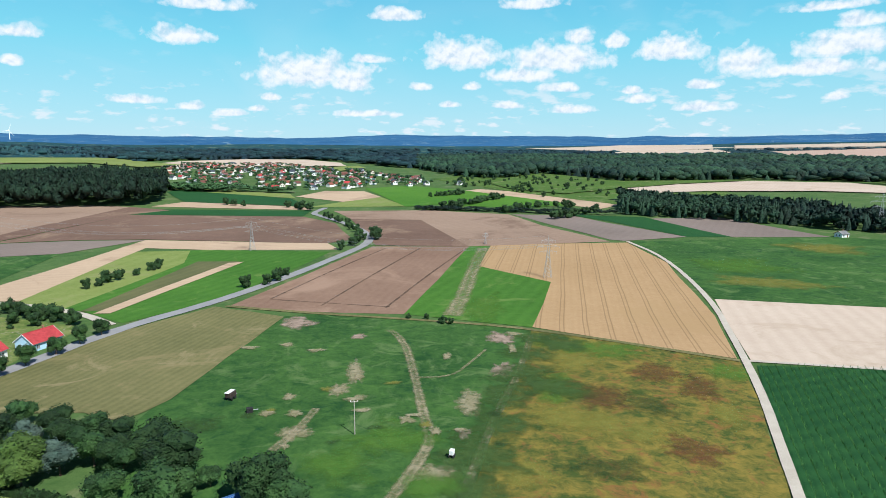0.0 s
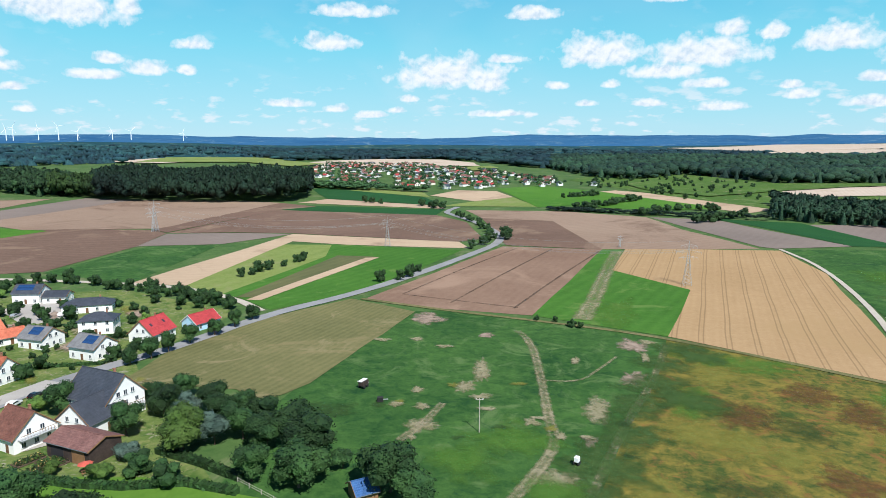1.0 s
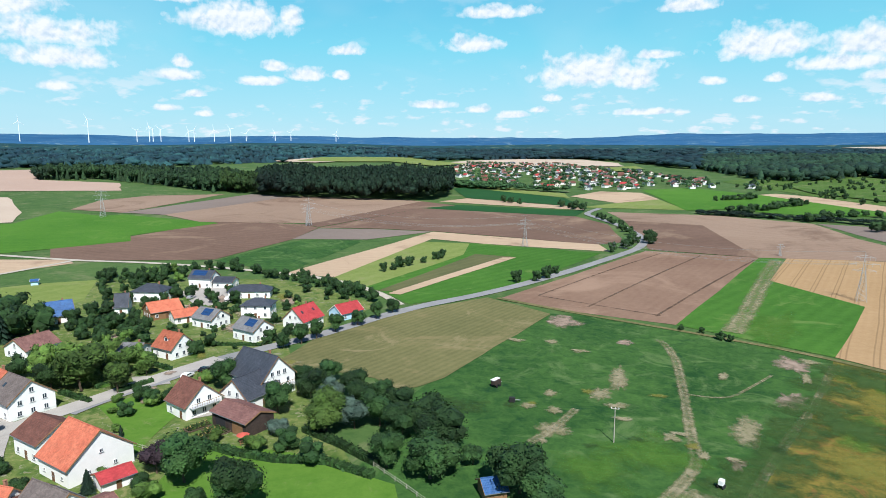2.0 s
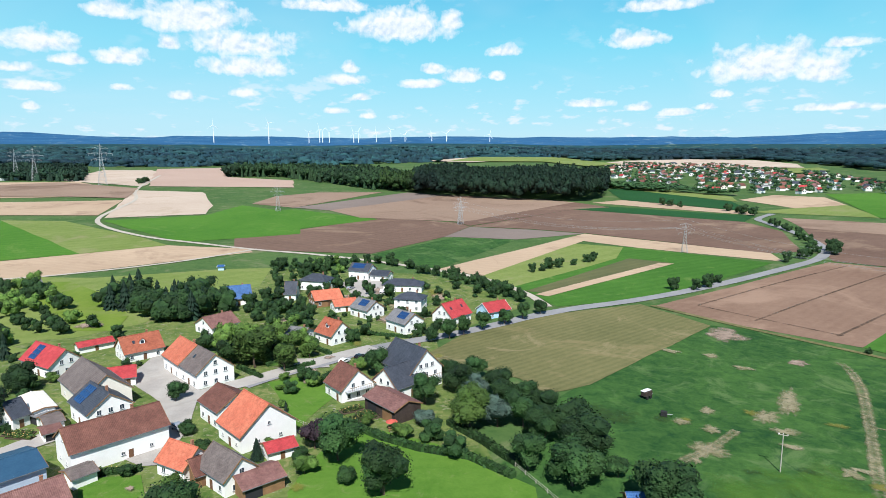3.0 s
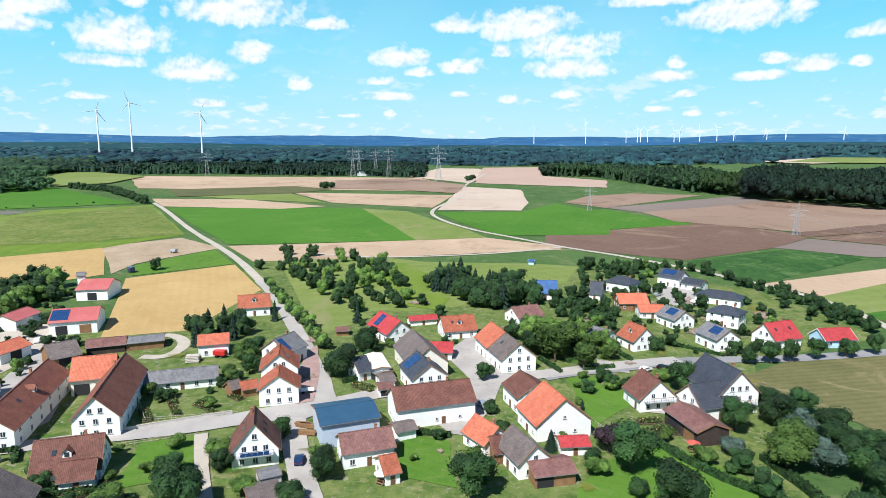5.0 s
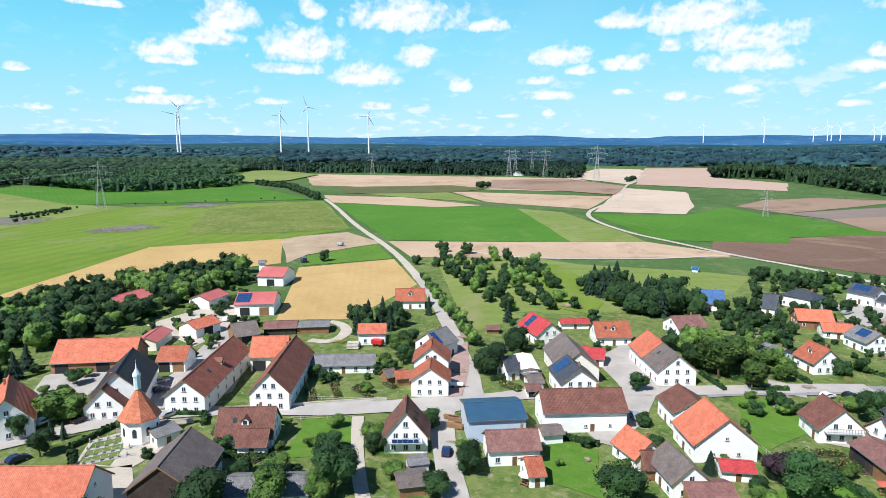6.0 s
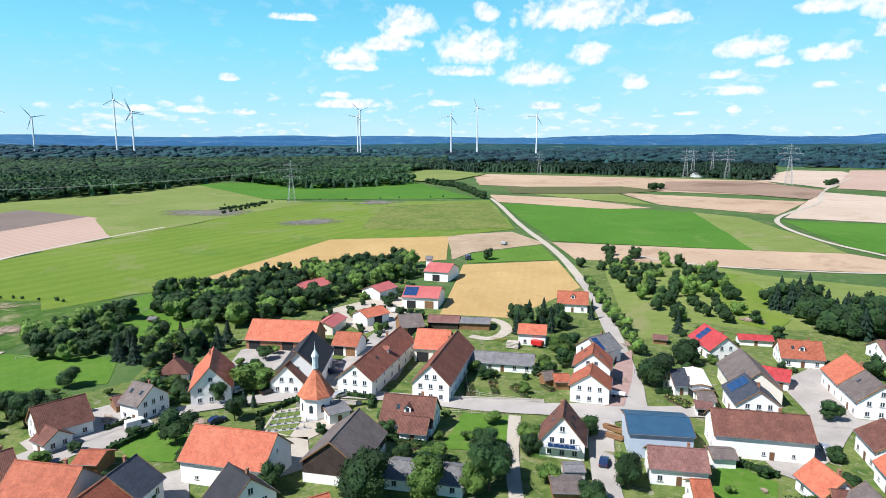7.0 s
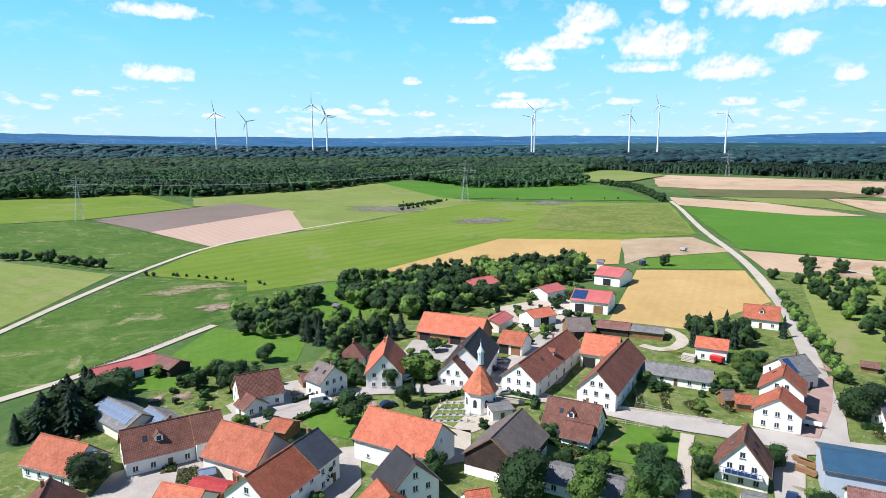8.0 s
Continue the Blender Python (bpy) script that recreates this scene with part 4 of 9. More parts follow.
TREE_LABEL = {
    "broad": "broad-crowned deciduous tree with dense green leaves",
    "light": "fresh light green leafy tree",
    "grey": "silvery grey-green willow-like tree",
    "red": "dark purple copper-leaved garden tree",
    "willow": "drooping light green weeping tree",
    "conifer": "tall dark green conifer",
    "blue": "pale blue-green spruce",
    "bush": "rounded green garden bush",
}


FARTREES = []
NEAR = 205.0


def tree(kind, x, y, h, wide=0.8, whole=False):
    rng = TRNG
    if math.hypot(x, y) > NEAR and not whole:
        FARTREES.append((x, y, h, wide * (0.75 if kind in ("conifer", "blue") else 1.0), kind))
        return None
    con = kind in ("conifer", "blue")
    root = new("bush" if kind == "bush" else "tree", None)
    root.matrix_world = pose(x, y, ground_z(x, y), 0, 0, rng.uniform(0, 360))
    tagged(root, TREE_LABEL[kind], "bush" if kind == "bush" else "tree", "trees and bushes")
    t = part("trunk", SLIM if con or kind == "bush" else rng.choice(TRUNKS), None, root)
    t.matrix_local = Matrix.Diagonal((h, h, h * 0.9, 1))
    c = part("crown", rng.choice(CROWNS[kind]), None, root)
    low = 0.03 if kind == "bush" else 0.06 if con else 0.16
    ch = h * (1 - low)
    w = h * wide * rng.uniform(0.9, 1.12) * (1.15 if not con else 0.85)
    c.matrix_local = pose(0, 0, h * low + ch * 0.5) @ Matrix.Diagonal((w, w, ch * 1.02, 1))
    return root


def grove(kinds, poly, gap, h0, h1, wide=0.85, seed=1, keep=1.0, clear=1.0, joined=False):
    """Trees scattered over a patch of land, clear of buildings and roads."""
    rng = random.Random(seed)
    xs, ys = [p[0] for p in poly], [p[1] for p in poly]
    y = min(ys)
    while y < max(ys):
        x = min(xs)
        while x < max(xs):
            px, py = x + rng.uniform(-0.42, 0.42) * gap, y + rng.uniform(-0.42, 0.42) * gap
            if rng.random() < keep and inside(poly, px, py) and not taken(px, py, clear):
                if joined:
                    FARTREES.append((px, py, rng.uniform(h0, h1), wide, "broad"))
                    x += gap
                    continue
                tree(rng.choice(kinds), px, py, rng.uniform(h0, h1), wide)
            x += gap
        y += gap * 0.9


def row_of_trees(kinds, line, gap, h0, h1, wide=0.85, seed=2, jitter=1.0, joined=False):
    rng = random.Random(seed)
    for a, b in zip(line, line[1:]):
        d = math.hypot(b[0] - a[0], b[1] - a[1])
        for i in range(max(1, round(d / gap))):
            f = (i + rng.uniform(0.2, 0.8)) / max(1, round(d / gap))
            px, py = a[0] + (b[0] - a[0]) * f + rng.uniform(-jitter, jitter), a[1] + (b[1] - a[1]) * f + rng.uniform(-jitter, jitter)
            if joined:
                FARTREES.append((px, py, rng.uniform(h0, h1), wide, "broad"))
            else:
                tree(rng.choice(kinds), px, py, rng.uniform(h0, h1), wide)


def crown_block(kind, rng):
    """Small template of one forest crown, seen from afar."""
    if kind == "conifer":
        n = 7
        v = [(0.5 * math.cos(i * 2 * math.pi / n) * rng.uniform(0.8, 1.2), 0.5 * math.sin(i * 2 * math.pi / n) * rng.uniform(0.8, 1.2), 0.05) for i in range(n)]
        v += [(0.3 * math.cos(i * 2 * math.pi / n + 0.4), 0.3 * math.sin(i * 2 * math.pi / n + 0.4), 0.5) for i in range(n)] + [(0, 0, 1)]
        f = [(i, (i + 1) % n, n + i) for i in range(n)] + [((i + 1) % n, n + (i + 1) % n, n + i) for i in range(n)] + [(n + i, n + (i + 1) % n, 2 * n) for i in range(n)]
        return np.array(v), f
    bm = bmesh.new()
    bmesh.ops.create_icosphere(bm, subdivisions=1, radius=0.5 if kind != "near" else 0.43)
    for v in bm.verts:
        v.co += (0.2 if kind == "near" else 0.13) * noise.noise_vector(v.co * 4.5 + Vector((rng.random() * 9, 0, 0)))
        v.co.z = v.co.z * (0.52 if kind == "near" else 0.75) + (0.7 if kind == "near" else 0.64)
    bm.verts.index_update()
    v = [q.co[:] for q in bm.verts]
    f = [tuple(q.index for q in p.verts) for p in bm.faces]
    bm.free()
    if kind == "near":
        for _ in range(30):
            d = Vector((rng.gauss(0, 1), rng.gauss(0, 1), rng.gauss(0.5, 0.8))).normalized()
            c = Vector((d.x * 0.45, d.y * 0.45, 0.7 + d.z * 0.25))
            q = d.to_track_quat("Z", "Y") @ Euler((rng.uniform(-0.9, 0.9), rng.uniform(-0.9, 0.9), rng.uniform(0, 6.3))).to_quaternion()
            r, k = rng.uniform(0.07, 0.15), len(v)
            v += [(c + q @ Vector((a * r, b * r, 0)))[:] for a, b in ((-1, -0.6), (0.2, -1), (1, 0.3), (-0.2, 1))]
            f.append((k, k + 1, k + 2, k + 3))
    return np.array(v), f


def woods(label, spots, height, kinds=("round",), material="wood_far", seed=3, name="forest"):
    """Many crowns in one mesh: x, y, crown width for each."""
    rng = random.Random(seed)
    kind_of = [rng.choice(kinds) for _ in range(10)]
    forms = [crown_block(k, rng) for k in kind_of]
    V, F, k = [], [], 0
    for x, y, w in spots:
        pick = rng.randrange(10)
        v, f = forms[pick]
        if kind_of[pick] == "conifer":
            w *= 0.55
        a, h = rng.uniform(0, 6.28), height * rng.uniform(0.8, 1.12) * (1.0 + 0.28 * noise.noise(Vector((x / 70, y / 70, 0.4))))
        c, s = math.cos(a), math.sin(a)
        if rng.random() < 0.3:
            h *= rng.uniform(0.45, 0.8)
        q = np.empty_like(v)
        q[:, 0] = x + w * (v[:, 0] * c - v[:, 1] * s)
        q[:, 1] = y + w * (v[:, 0] * s + v[:, 1] * c)
        q[:, 2] = ground_z(x, y) + v[:, 2] * h
        V.append(q)
        F += [tuple(i + k for i in p) for p in f]
        k += len(v)
    me = bpy.data.meshes.new(name)
    me.from_pydata(np.concatenate(V).tolist(), [], F)
    me.materials.append(M[material])
    me.polygons.foreach_set("use_smooth", [True] * len(me.polygons))
    return tagged(new(name, me), label, "forest", kind="stuff")


CLEARINGS = []


def hedge_trees(label, kinds, material, name, seed=21):
    """All the small far trees of some kinds, joined: lumpy crowns on short trunks."""
    rng = random.Random(seed)
    V, F, k = [], [], 0
    forms = []
    for _ in range(5):
        me = conifer_mesh("far_crown", material, rng, 6) if "conifer" in kinds else crown_mesh("far_crown", material, rng, 6, 200)
        forms.append((np.array([v.co[:] for v in me.vertices]), [tuple(p.vertices) for p in me.polygons]))
        bpy.data.meshes.remove(me)
    for x, y, h, wide, kind in FARTREES:
        if kind not in kinds:
            continue
        v, f = forms[rng.randrange(5)]
        a = rng.uniform(0, 6.28)
        c, s, w = math.cos(a), math.sin(a), h * wide * rng.uniform(0.9, 1.3)
        q = np.empty_like(v)
        q[:, 0] = x + w * (v[:, 0] * c - v[:, 1] * s)
        q[:, 1] = y + w * (v[:, 0] * s + v[:, 1] * c)
        q[:, 2] = ground_z(x, y) + h * (0.5 + v[:, 2])
        V.append(q)
        F += [tuple(i + k for i in p) for p in f]
        k += len(v)
    me = bpy.data.meshes.new(name)
    me.from_pydata(np.concatenate(V).tolist(), [], F)
    me.materials.append(M[material])
    return tagged(new(name, me), label, "far trees", kind="stuff")


def wood_patch(label, poly, gap, height, kinds=("round",), material="wood_far", seed=3, holes=(), over=False):
    rng = random.Random(seed)
    xs, ys = [p[0] for p in poly], [p[1] for p in poly]
    spots, y = [], min(ys)
    while y < max(ys):
        x = min(xs)
        while x < max(xs):
            px, py = x + rng.uniform(-0.4, 0.4) * gap, y + rng.uniform(-0.4, 0.4) * gap
            if inside(poly, px, py) and not any(inside(h, px, py) for h in holes) and (over or not any(inside(h, px, py) for h in CLEARINGS)):
                spots.append((px, py, gap * rng.uniform(1.15, 1.9)))
            x += gap
        y += gap
    return woods(label, spots, height, kinds, material, seed)


# ---- masts, church, vehicles and small things ----
def lathe(bm, profile, n=10):
    """Rings of (radius, z) joined into a turned body."""
    rings = [[bm.verts.new((r * math.cos(i * 2 * math.pi / n), r * math.sin(i * 2 * math.pi / n), z)) for i in range(n)] for r, z in profile]
    for a, b in zip(rings, rings[1:]):
        for i in range(n):
            bm.faces.new((a[i], a[(i + 1) % n], b[(i + 1) % n], b[i]))
    bm.faces.new(rings[0][::-1])
    bm.faces.new(rings[-1])


def wind_turbine(x, y, h, spin, blade=60.0):
    root = new("wind_turbine", None)
    root.matrix_world = pose(x, y, ground_z(x, y) - 0.5, 0, 0, math.degrees(math.atan2(y, x)) + 90 + 25)
    tagged(root, "slender white wind turbine with three blades above the woods", "wind turbine", "wind turbines")
    s = blade / 58.0
    bm = bmesh.new()
    lathe(bm, [(4.0 * s, 0), (3.2 * s, h * 0.4), (2.2 * s, h)], 10)
    part("tower", bm, M["turbine_white"], root)
    bm = bmesh.new()
    box(bm, -2.4 * s, -4 * s, h, 2.4 * s, 8 * s, h + 4.5 * s)
    bmesh.ops.bevel(bm, geom=bm.edges[:], offset=0.9 * s, segments=2, affect="EDGES")
    nac = part("nacelle", bm, M["turbine_white"], root)
    bm = bmesh.new()
    bmesh.ops.create_icosphere(bm, subdivisions=2, radius=2.3 * s, matrix=pose(0, -5.2 * s, h + 2.3 * s))
    part("hub", bm, M["turbine_white"], nac)
    bm = bmesh.new()
    st = [(1.1, 0.0), (1.9, 0.12), (1.35, 0.5), (0.35, 1.0)]
    last = None
    for w, f in st:
        ring_ = [bm.verts.new((q[0] * w * s, q[1] * 0.45 * s, f * 58 * s)) for q in ((-1, 0), (0, -1), (1.2, 0), (0, 1))]
        if last:
            for i in range(4):
                bm.faces.new((last[i], last[(i + 1) % 4], ring_[(i + 1) % 4], ring_[i]))
        last = ring_
    bm.faces.new(last)
    me = mesh_from(bm, "blade", M["turbine_white"])
    for k in range(3):
        b = part("blade", me, None, root)
        b.matrix_local = pose(0, -5.4 * s, h + 2.3 * s, 0, spin + 120 * k, 0)
    return root


def pylon(x, y, h):
    """Lattice mast with three cross-arms."""
    root = new("electricity_pylon", None)
    root.matrix_world = pose(x, y, ground_z(x, y), 0, 0, math.degrees(math.atan2(y, x)) + 90 + 12)
    tagged(root, "grey steel lattice electricity pylon standing in open fields", "pylon", "electricity pylons")
    r = max(0.08, h * 0.0036)
    hb = h * 0.085
    for sx in (-1, 1):
        for sy in (-1, 1):
            bm = bmesh.new()
            rod(bm, (sx * hb, sy * hb, 0), (sx * hb * 0.3, sy * hb * 0.3, h * 0.62), r, r * 0.8, 4)
            rod(bm, (sx * hb * 0.3, sy * hb * 0.3, h * 0.62), (0, 0, h), r * 0.8, r * 0.5, 4)
            part("leg", bm, M["steel"], root)
    bm = bmesh.new()
    n = 7
    for i in range(n):
        f0, f1 = i / n, (i + 1) / n
        w0, w1 = hb * (1 - 0.7 * f0), hb * (1 - 0.7 * f1)
        for a, b in (((-1, -1), (1, -1)), ((1, -1), (1, 1)), ((1, 1), (-1, 1)), ((-1, 1), (-1, -1))):
            rod(bm, (a[0] * w0, a[1] * w0, h * 0.62 * f0), (b[0] * w1, b[1] * w1, h * 0.62 * f1), r * 0.5, n=3)
            rod(bm, (b[0] * w0, b[1] * w0, h * 0.62 * f0), (a[0] * w1, a[1] * w1, h * 0.62 * f1), r * 0.5, n=3)
    part("bracing", bm, M["steel"], root)
    for z, w in ((0.62, 0.2), (0.75, 0.26), (0.88, 0.17)):
        bm = bmesh.new()
        rod(bm, (-h * w, 0, h * z), (h * w, 0, h * z), r * 0.8, n=4)
        rod(bm, (-h * w, 0, h * z), (0, 0, h * (z + 0.05)), r * 0.6, n=4)
        rod(bm, (h * w, 0, h * z), (0, 0, h * (z + 0.05)), r * 0.6, n=4)
        for sx in (-1, -0.5, 0.5, 1):
            rod(bm, (sx * h * w, 0, h * z), (sx * h * w, 0, h * (z - 0.05)), r * 0.7, n=4)
        part("cross_arm", bm, M["steel"], root)
    return root


def wire_span(a, b, ha, hb, offsets, sag=7.0):
    """Sagging conductors between two masts."""
    A, B = Vector((*a, ground_z(*a) + ha)), Vector((*b, ground_z(*b) + hb))
    d = (B - A).normalized()
    side = Vector((-d.y, d.x, 0))
    bm = bmesh.new()
    for o, dz in offsets:
        last = None
        for i in range(13):
            f = i / 12
            p = A.lerp(B, f) + side * o + Vector((0, 0, dz - sag * 4 * f * (1 - f)))
            if last is not None:
                rod(bm, last, p, 0.035, n=3)
            last = p
    return tagged(new("power_line", mesh_from(bm, "power_line", M["steel"])), "thin sagging power line wires between pylons", "power line")


def power_pole(x, y, h):
    root = new("power_pole", None)
    root.matrix_world = pose(x, y, ground_z(x, y), 0, 0, 10)
    tagged(root, "slender pale wooden power pole in the meadow", "power pole")
    bm = bmesh.new()
    lathe(bm, [(0.13, -0.2), (0.115, h * 0.5), (0.09, h)], 8)
    part("pole", bm, M["pole"], root)
    bm = bmesh.new()
    box(bm, -0.9, -0.06, h - 0.35, 0.9, 0.06, h - 0.2)
    arm = part("cross_arm", bm, M["pole"], root)
    bm = bmesh.new()
    lathe(bm, [(0.07, 0), (0.11, 0.1), (0.06, 0.2), (0.09, 0.3)], 6)
    me = mesh_from(bm, "insulator", M["frame_white"])
    for o in (-0.8, 0, 0.8):
        part("insulator", me, None, arm).matrix_local = pose(o, 0, h - 0.24)


M["pole"] = surface("weathered_pole_wood", (0.3, 0.27, 0.23), (0.45, 0.42, 0.37), 2, 0.9, 0.2)


def church(x, y):
    root = new("church", None)
    root.matrix_world = pose(x, y, ground_z(x, y) - 0.15, 0, 0, 20)
    tagged(root, "white octagonal village church with steep red tiled roof", "church")
    bm = bmesh.new()
    lathe(bm, [(4.0, 0), (4.0, 6.0)], 8)
    part("wall", bm, M["render_white"], root)
    bm = bmesh.new()
    lathe(bm, [(4.7, 5.9), (4.6, 6.15), (2.6, 9.0), (0.6, 12.1), (0.5, 12.2)], 8)
    part("roof", bm, M["roof_church"], root, "steep red tiled pyramid roof")
    bm = bmesh.new()
    lathe(bm, [(0.75, 12.4), (0.75, 15.2), (0.95, 15.4), (0.9, 15.9), (0.5, 16.6), (0.2, 17.2), (0.05, 18.4)], 8)
    part("turret", bm, M["turret"], root, "slim pale turret with onion cap")
    bm = bmesh.new()
    rod(bm, (0, 0, 18.3), (0, 0, 19.3), 0.04, n=4)
    rod(bm, (-0.3, 0, 18.95), (0.3, 0, 18.95), 0.04, n=4)
    part("finial_cross", bm, M["steel"], root)
    for k in range(8):
        a = radians(22.5 + 45 * k)
        bm = bmesh.new()
        prism(bm, [(-0.45, 0), (0.45, 0), (0.45, 1.6), (0.2, 2.0), (-0.2, 2.0), (-0.45, 1.6)], -0.05, 0.06)
        w = part("window", bm, M["glass"], root)
        w.matrix_local = pose(3.7 * math.cos(a), 3.7 * math.sin(a), 2.2, 0, 0, math.degrees(a))
    bm = bmesh.new()
    lathe(bm, [(4.12, 0), (4.12, 0.7), (4.0, 0.8)], 8)
    part("plinth", bm, M["render_grey"], root)


M["roof_church"] = tiles("church_red_tiles", (0.34, 0.1, 0.055), (0.48, 0.17, 0.09))
M["turret"] = surface("pale_verdigris_metal", (0.45, 0.55, 0.58), (0.6, 0.7, 0.72), 1, 0.5, 0.05)
M["tyre"] = plain("black_rubber", (0.012, 0.012, 0.013), 0.8)
M["rim"] = plain("alloy_rim", (0.5, 0.5, 0.52), 0.3, 0.8)
M["lamp"] = plain("clear_headlight", (0.7, 0.7, 0.72), 0.1)
M["tail"] = plain("red_tail_light", (0.4, 0.01, 0.01), 0.3)
PAINT = {"white": plain("white_car_paint", (0.8, 0.8, 0.8), 0.25), "black": plain("black_car_paint", (0.012, 0.013, 0.016), 0.2),
         "blue": plain("dark_blue_car_paint", (0.015, 0.03, 0.08), 0.2), "silver": plain("silver_car_paint", (0.45, 0.47, 0.5), 0.25, 0.5),
         "red": plain("red_vehicle_paint", (0.45, 0.02, 0.02), 0.3)}


def car(label, x, y, turn, kind, paint):
    root = new("van" if kind == "van" else "car", None)
    root.matrix_world = pose(x, y, ground_z(x, y) + 0.36, 0, 0, turn)
    tagged(root, label, kind, "parked vehicles")
    L, W, Ht = (5.8, 2.0, 2.5) if kind == "van" else (4.4, 1.8, 1.45)
    if kind == "van":
        low = [(-L / 2, 0.35), (L / 2, 0.35), (L / 2, 1.0), (L / 2 - 0.9, 1.25), (L / 2 - 1.7, Ht - 0.15), (L / 2 - 2.1, Ht), (-L / 2 + 0.1, Ht), (-L / 2, Ht - 0.2)]
        glass = [(L / 2 - 0.98, 1.3), (L / 2 - 1.62, Ht - 0.3), (L / 2 - 2.5, Ht - 0.3), (L / 2 - 2.5, 1.3)]
    else:
        low = [(-L / 2, 0.3), (L / 2, 0.3), (L / 2, 0.7), (L / 2 - 1.1, 0.92), (L / 2 - 1.9, Ht - 0.05), (L / 2 - 2.4, Ht), (-L / 2 + 0.9, Ht), (-L / 2 + 0.15, 0.98), (-L / 2, 0.9)]
        glass = [(L / 2 - 1.2, 0.95), (L / 2 - 1.92, Ht - 0.13), (-L / 2 + 0.95, Ht - 0.13), (-L / 2 + 0.3, 0.99)]
    bm = bmesh.new()
    prism(bm, [(a, b) for a, b in low], -W / 2, W / 2)
    bmesh.ops.bevel(bm, geom=bm.edges[:], offset=0.06, segments=2, affect="EDGES")
    body = part("body", bm, PAINT[paint], root)
    body.matrix_local = pose(0, 0, 0, 0, 0, -90)
    for s in (-1, 1):
        bm = bmesh.new()
        prism(bm, glass, s * W / 2 - 0.012, s * W / 2 + 0.012)
        part("side_window", bm, M["glass"], root).matrix_local = pose(0, 0, 0, 0, 0, -90)
    (a0, b0), (a1, b1) = glass[0], glass[1]
    bm = bmesh.new()
    v = [bm.verts.new(q) for q in ((a0 + 0.07, -W * 0.42, b0), (a0 + 0.07, W * 0.42, b0), (a1 + 0.07, W * 0.4, b1), (a1 + 0.07, -W * 0.4, b1))]
    bm.faces.new(v)
    bmesh.ops.solidify(bm, geom=bm.faces[:], thickness=0.05)
    part("windscreen", bm, M["glass"], root)
    bm = bmesh.new()
    rod(bm, (0, -0.11, 0), (0, 0.11, 0), 0.33, n=14)
    ty = mesh_from(bm, "tyre", M["tyre"])
    bm = bmesh.new()
    rod(bm, (0, -0.115, 0), (0, 0.115, 0), 0.2, n=10)
    ri = mesh_from(bm, "rim", M["rim"])
    for sx in (-1, 1):
        for sy in (-1, 1):
            w = part("wheel", ty, None, root)
            w.matrix_local = pose(sx * L * 0.31, sy * (W / 2 - 0.09), 0.0 + 0.0)
            part("rim", ri, None, w)
        bm = bmesh.new()
        box(bm, L / 2 - 0.04, sx * W * 0.36 - 0.17, 0.6, L / 2 + 0.02, sx * W * 0.36 + 0.17, 0.74)
        part("headlight", bm, M["lamp"], root)
        bm = bmesh.new()
        box(bm, -L / 2 - 0.02, sx * W * 0.38 - 0.13, 0.65, -L / 2 + 0.04, sx * W * 0.38 + 0.13, 0.85)
        part("tail_light", bm, M["tail"], root)
    return root


M["stone"] = surface("grey_gravestone", (0.22, 0.22, 0.22), (0.4, 0.4, 0.39), 2, 0.6, 0.1)


def gravestone(x, y, turn, h):
    bm = bmesh.new()
    prism(bm, [(-0.35, -0.05), (0.35, -0.05), (0.35, h * 0.8), (0.2, h), (-0.2, h), (-0.35, h * 0.8)], -0.09, 0.09)
    root = new("gravestone", mesh_from(bm, "gravestone", M["stone"]))
    root.matrix_world = pose(x, y, ground_z(x, y) + 0.2, 0, 0, turn)
    tagged(root, "small grey upright gravestone in the churchyard", "gravestone", "gravestones")
    bm = bmesh.new()
    box(bm, 0.1, -0.5, -0.1, 1.7, 0.5, 0.12)
    part("grave_border", bm, M["stone"], root)


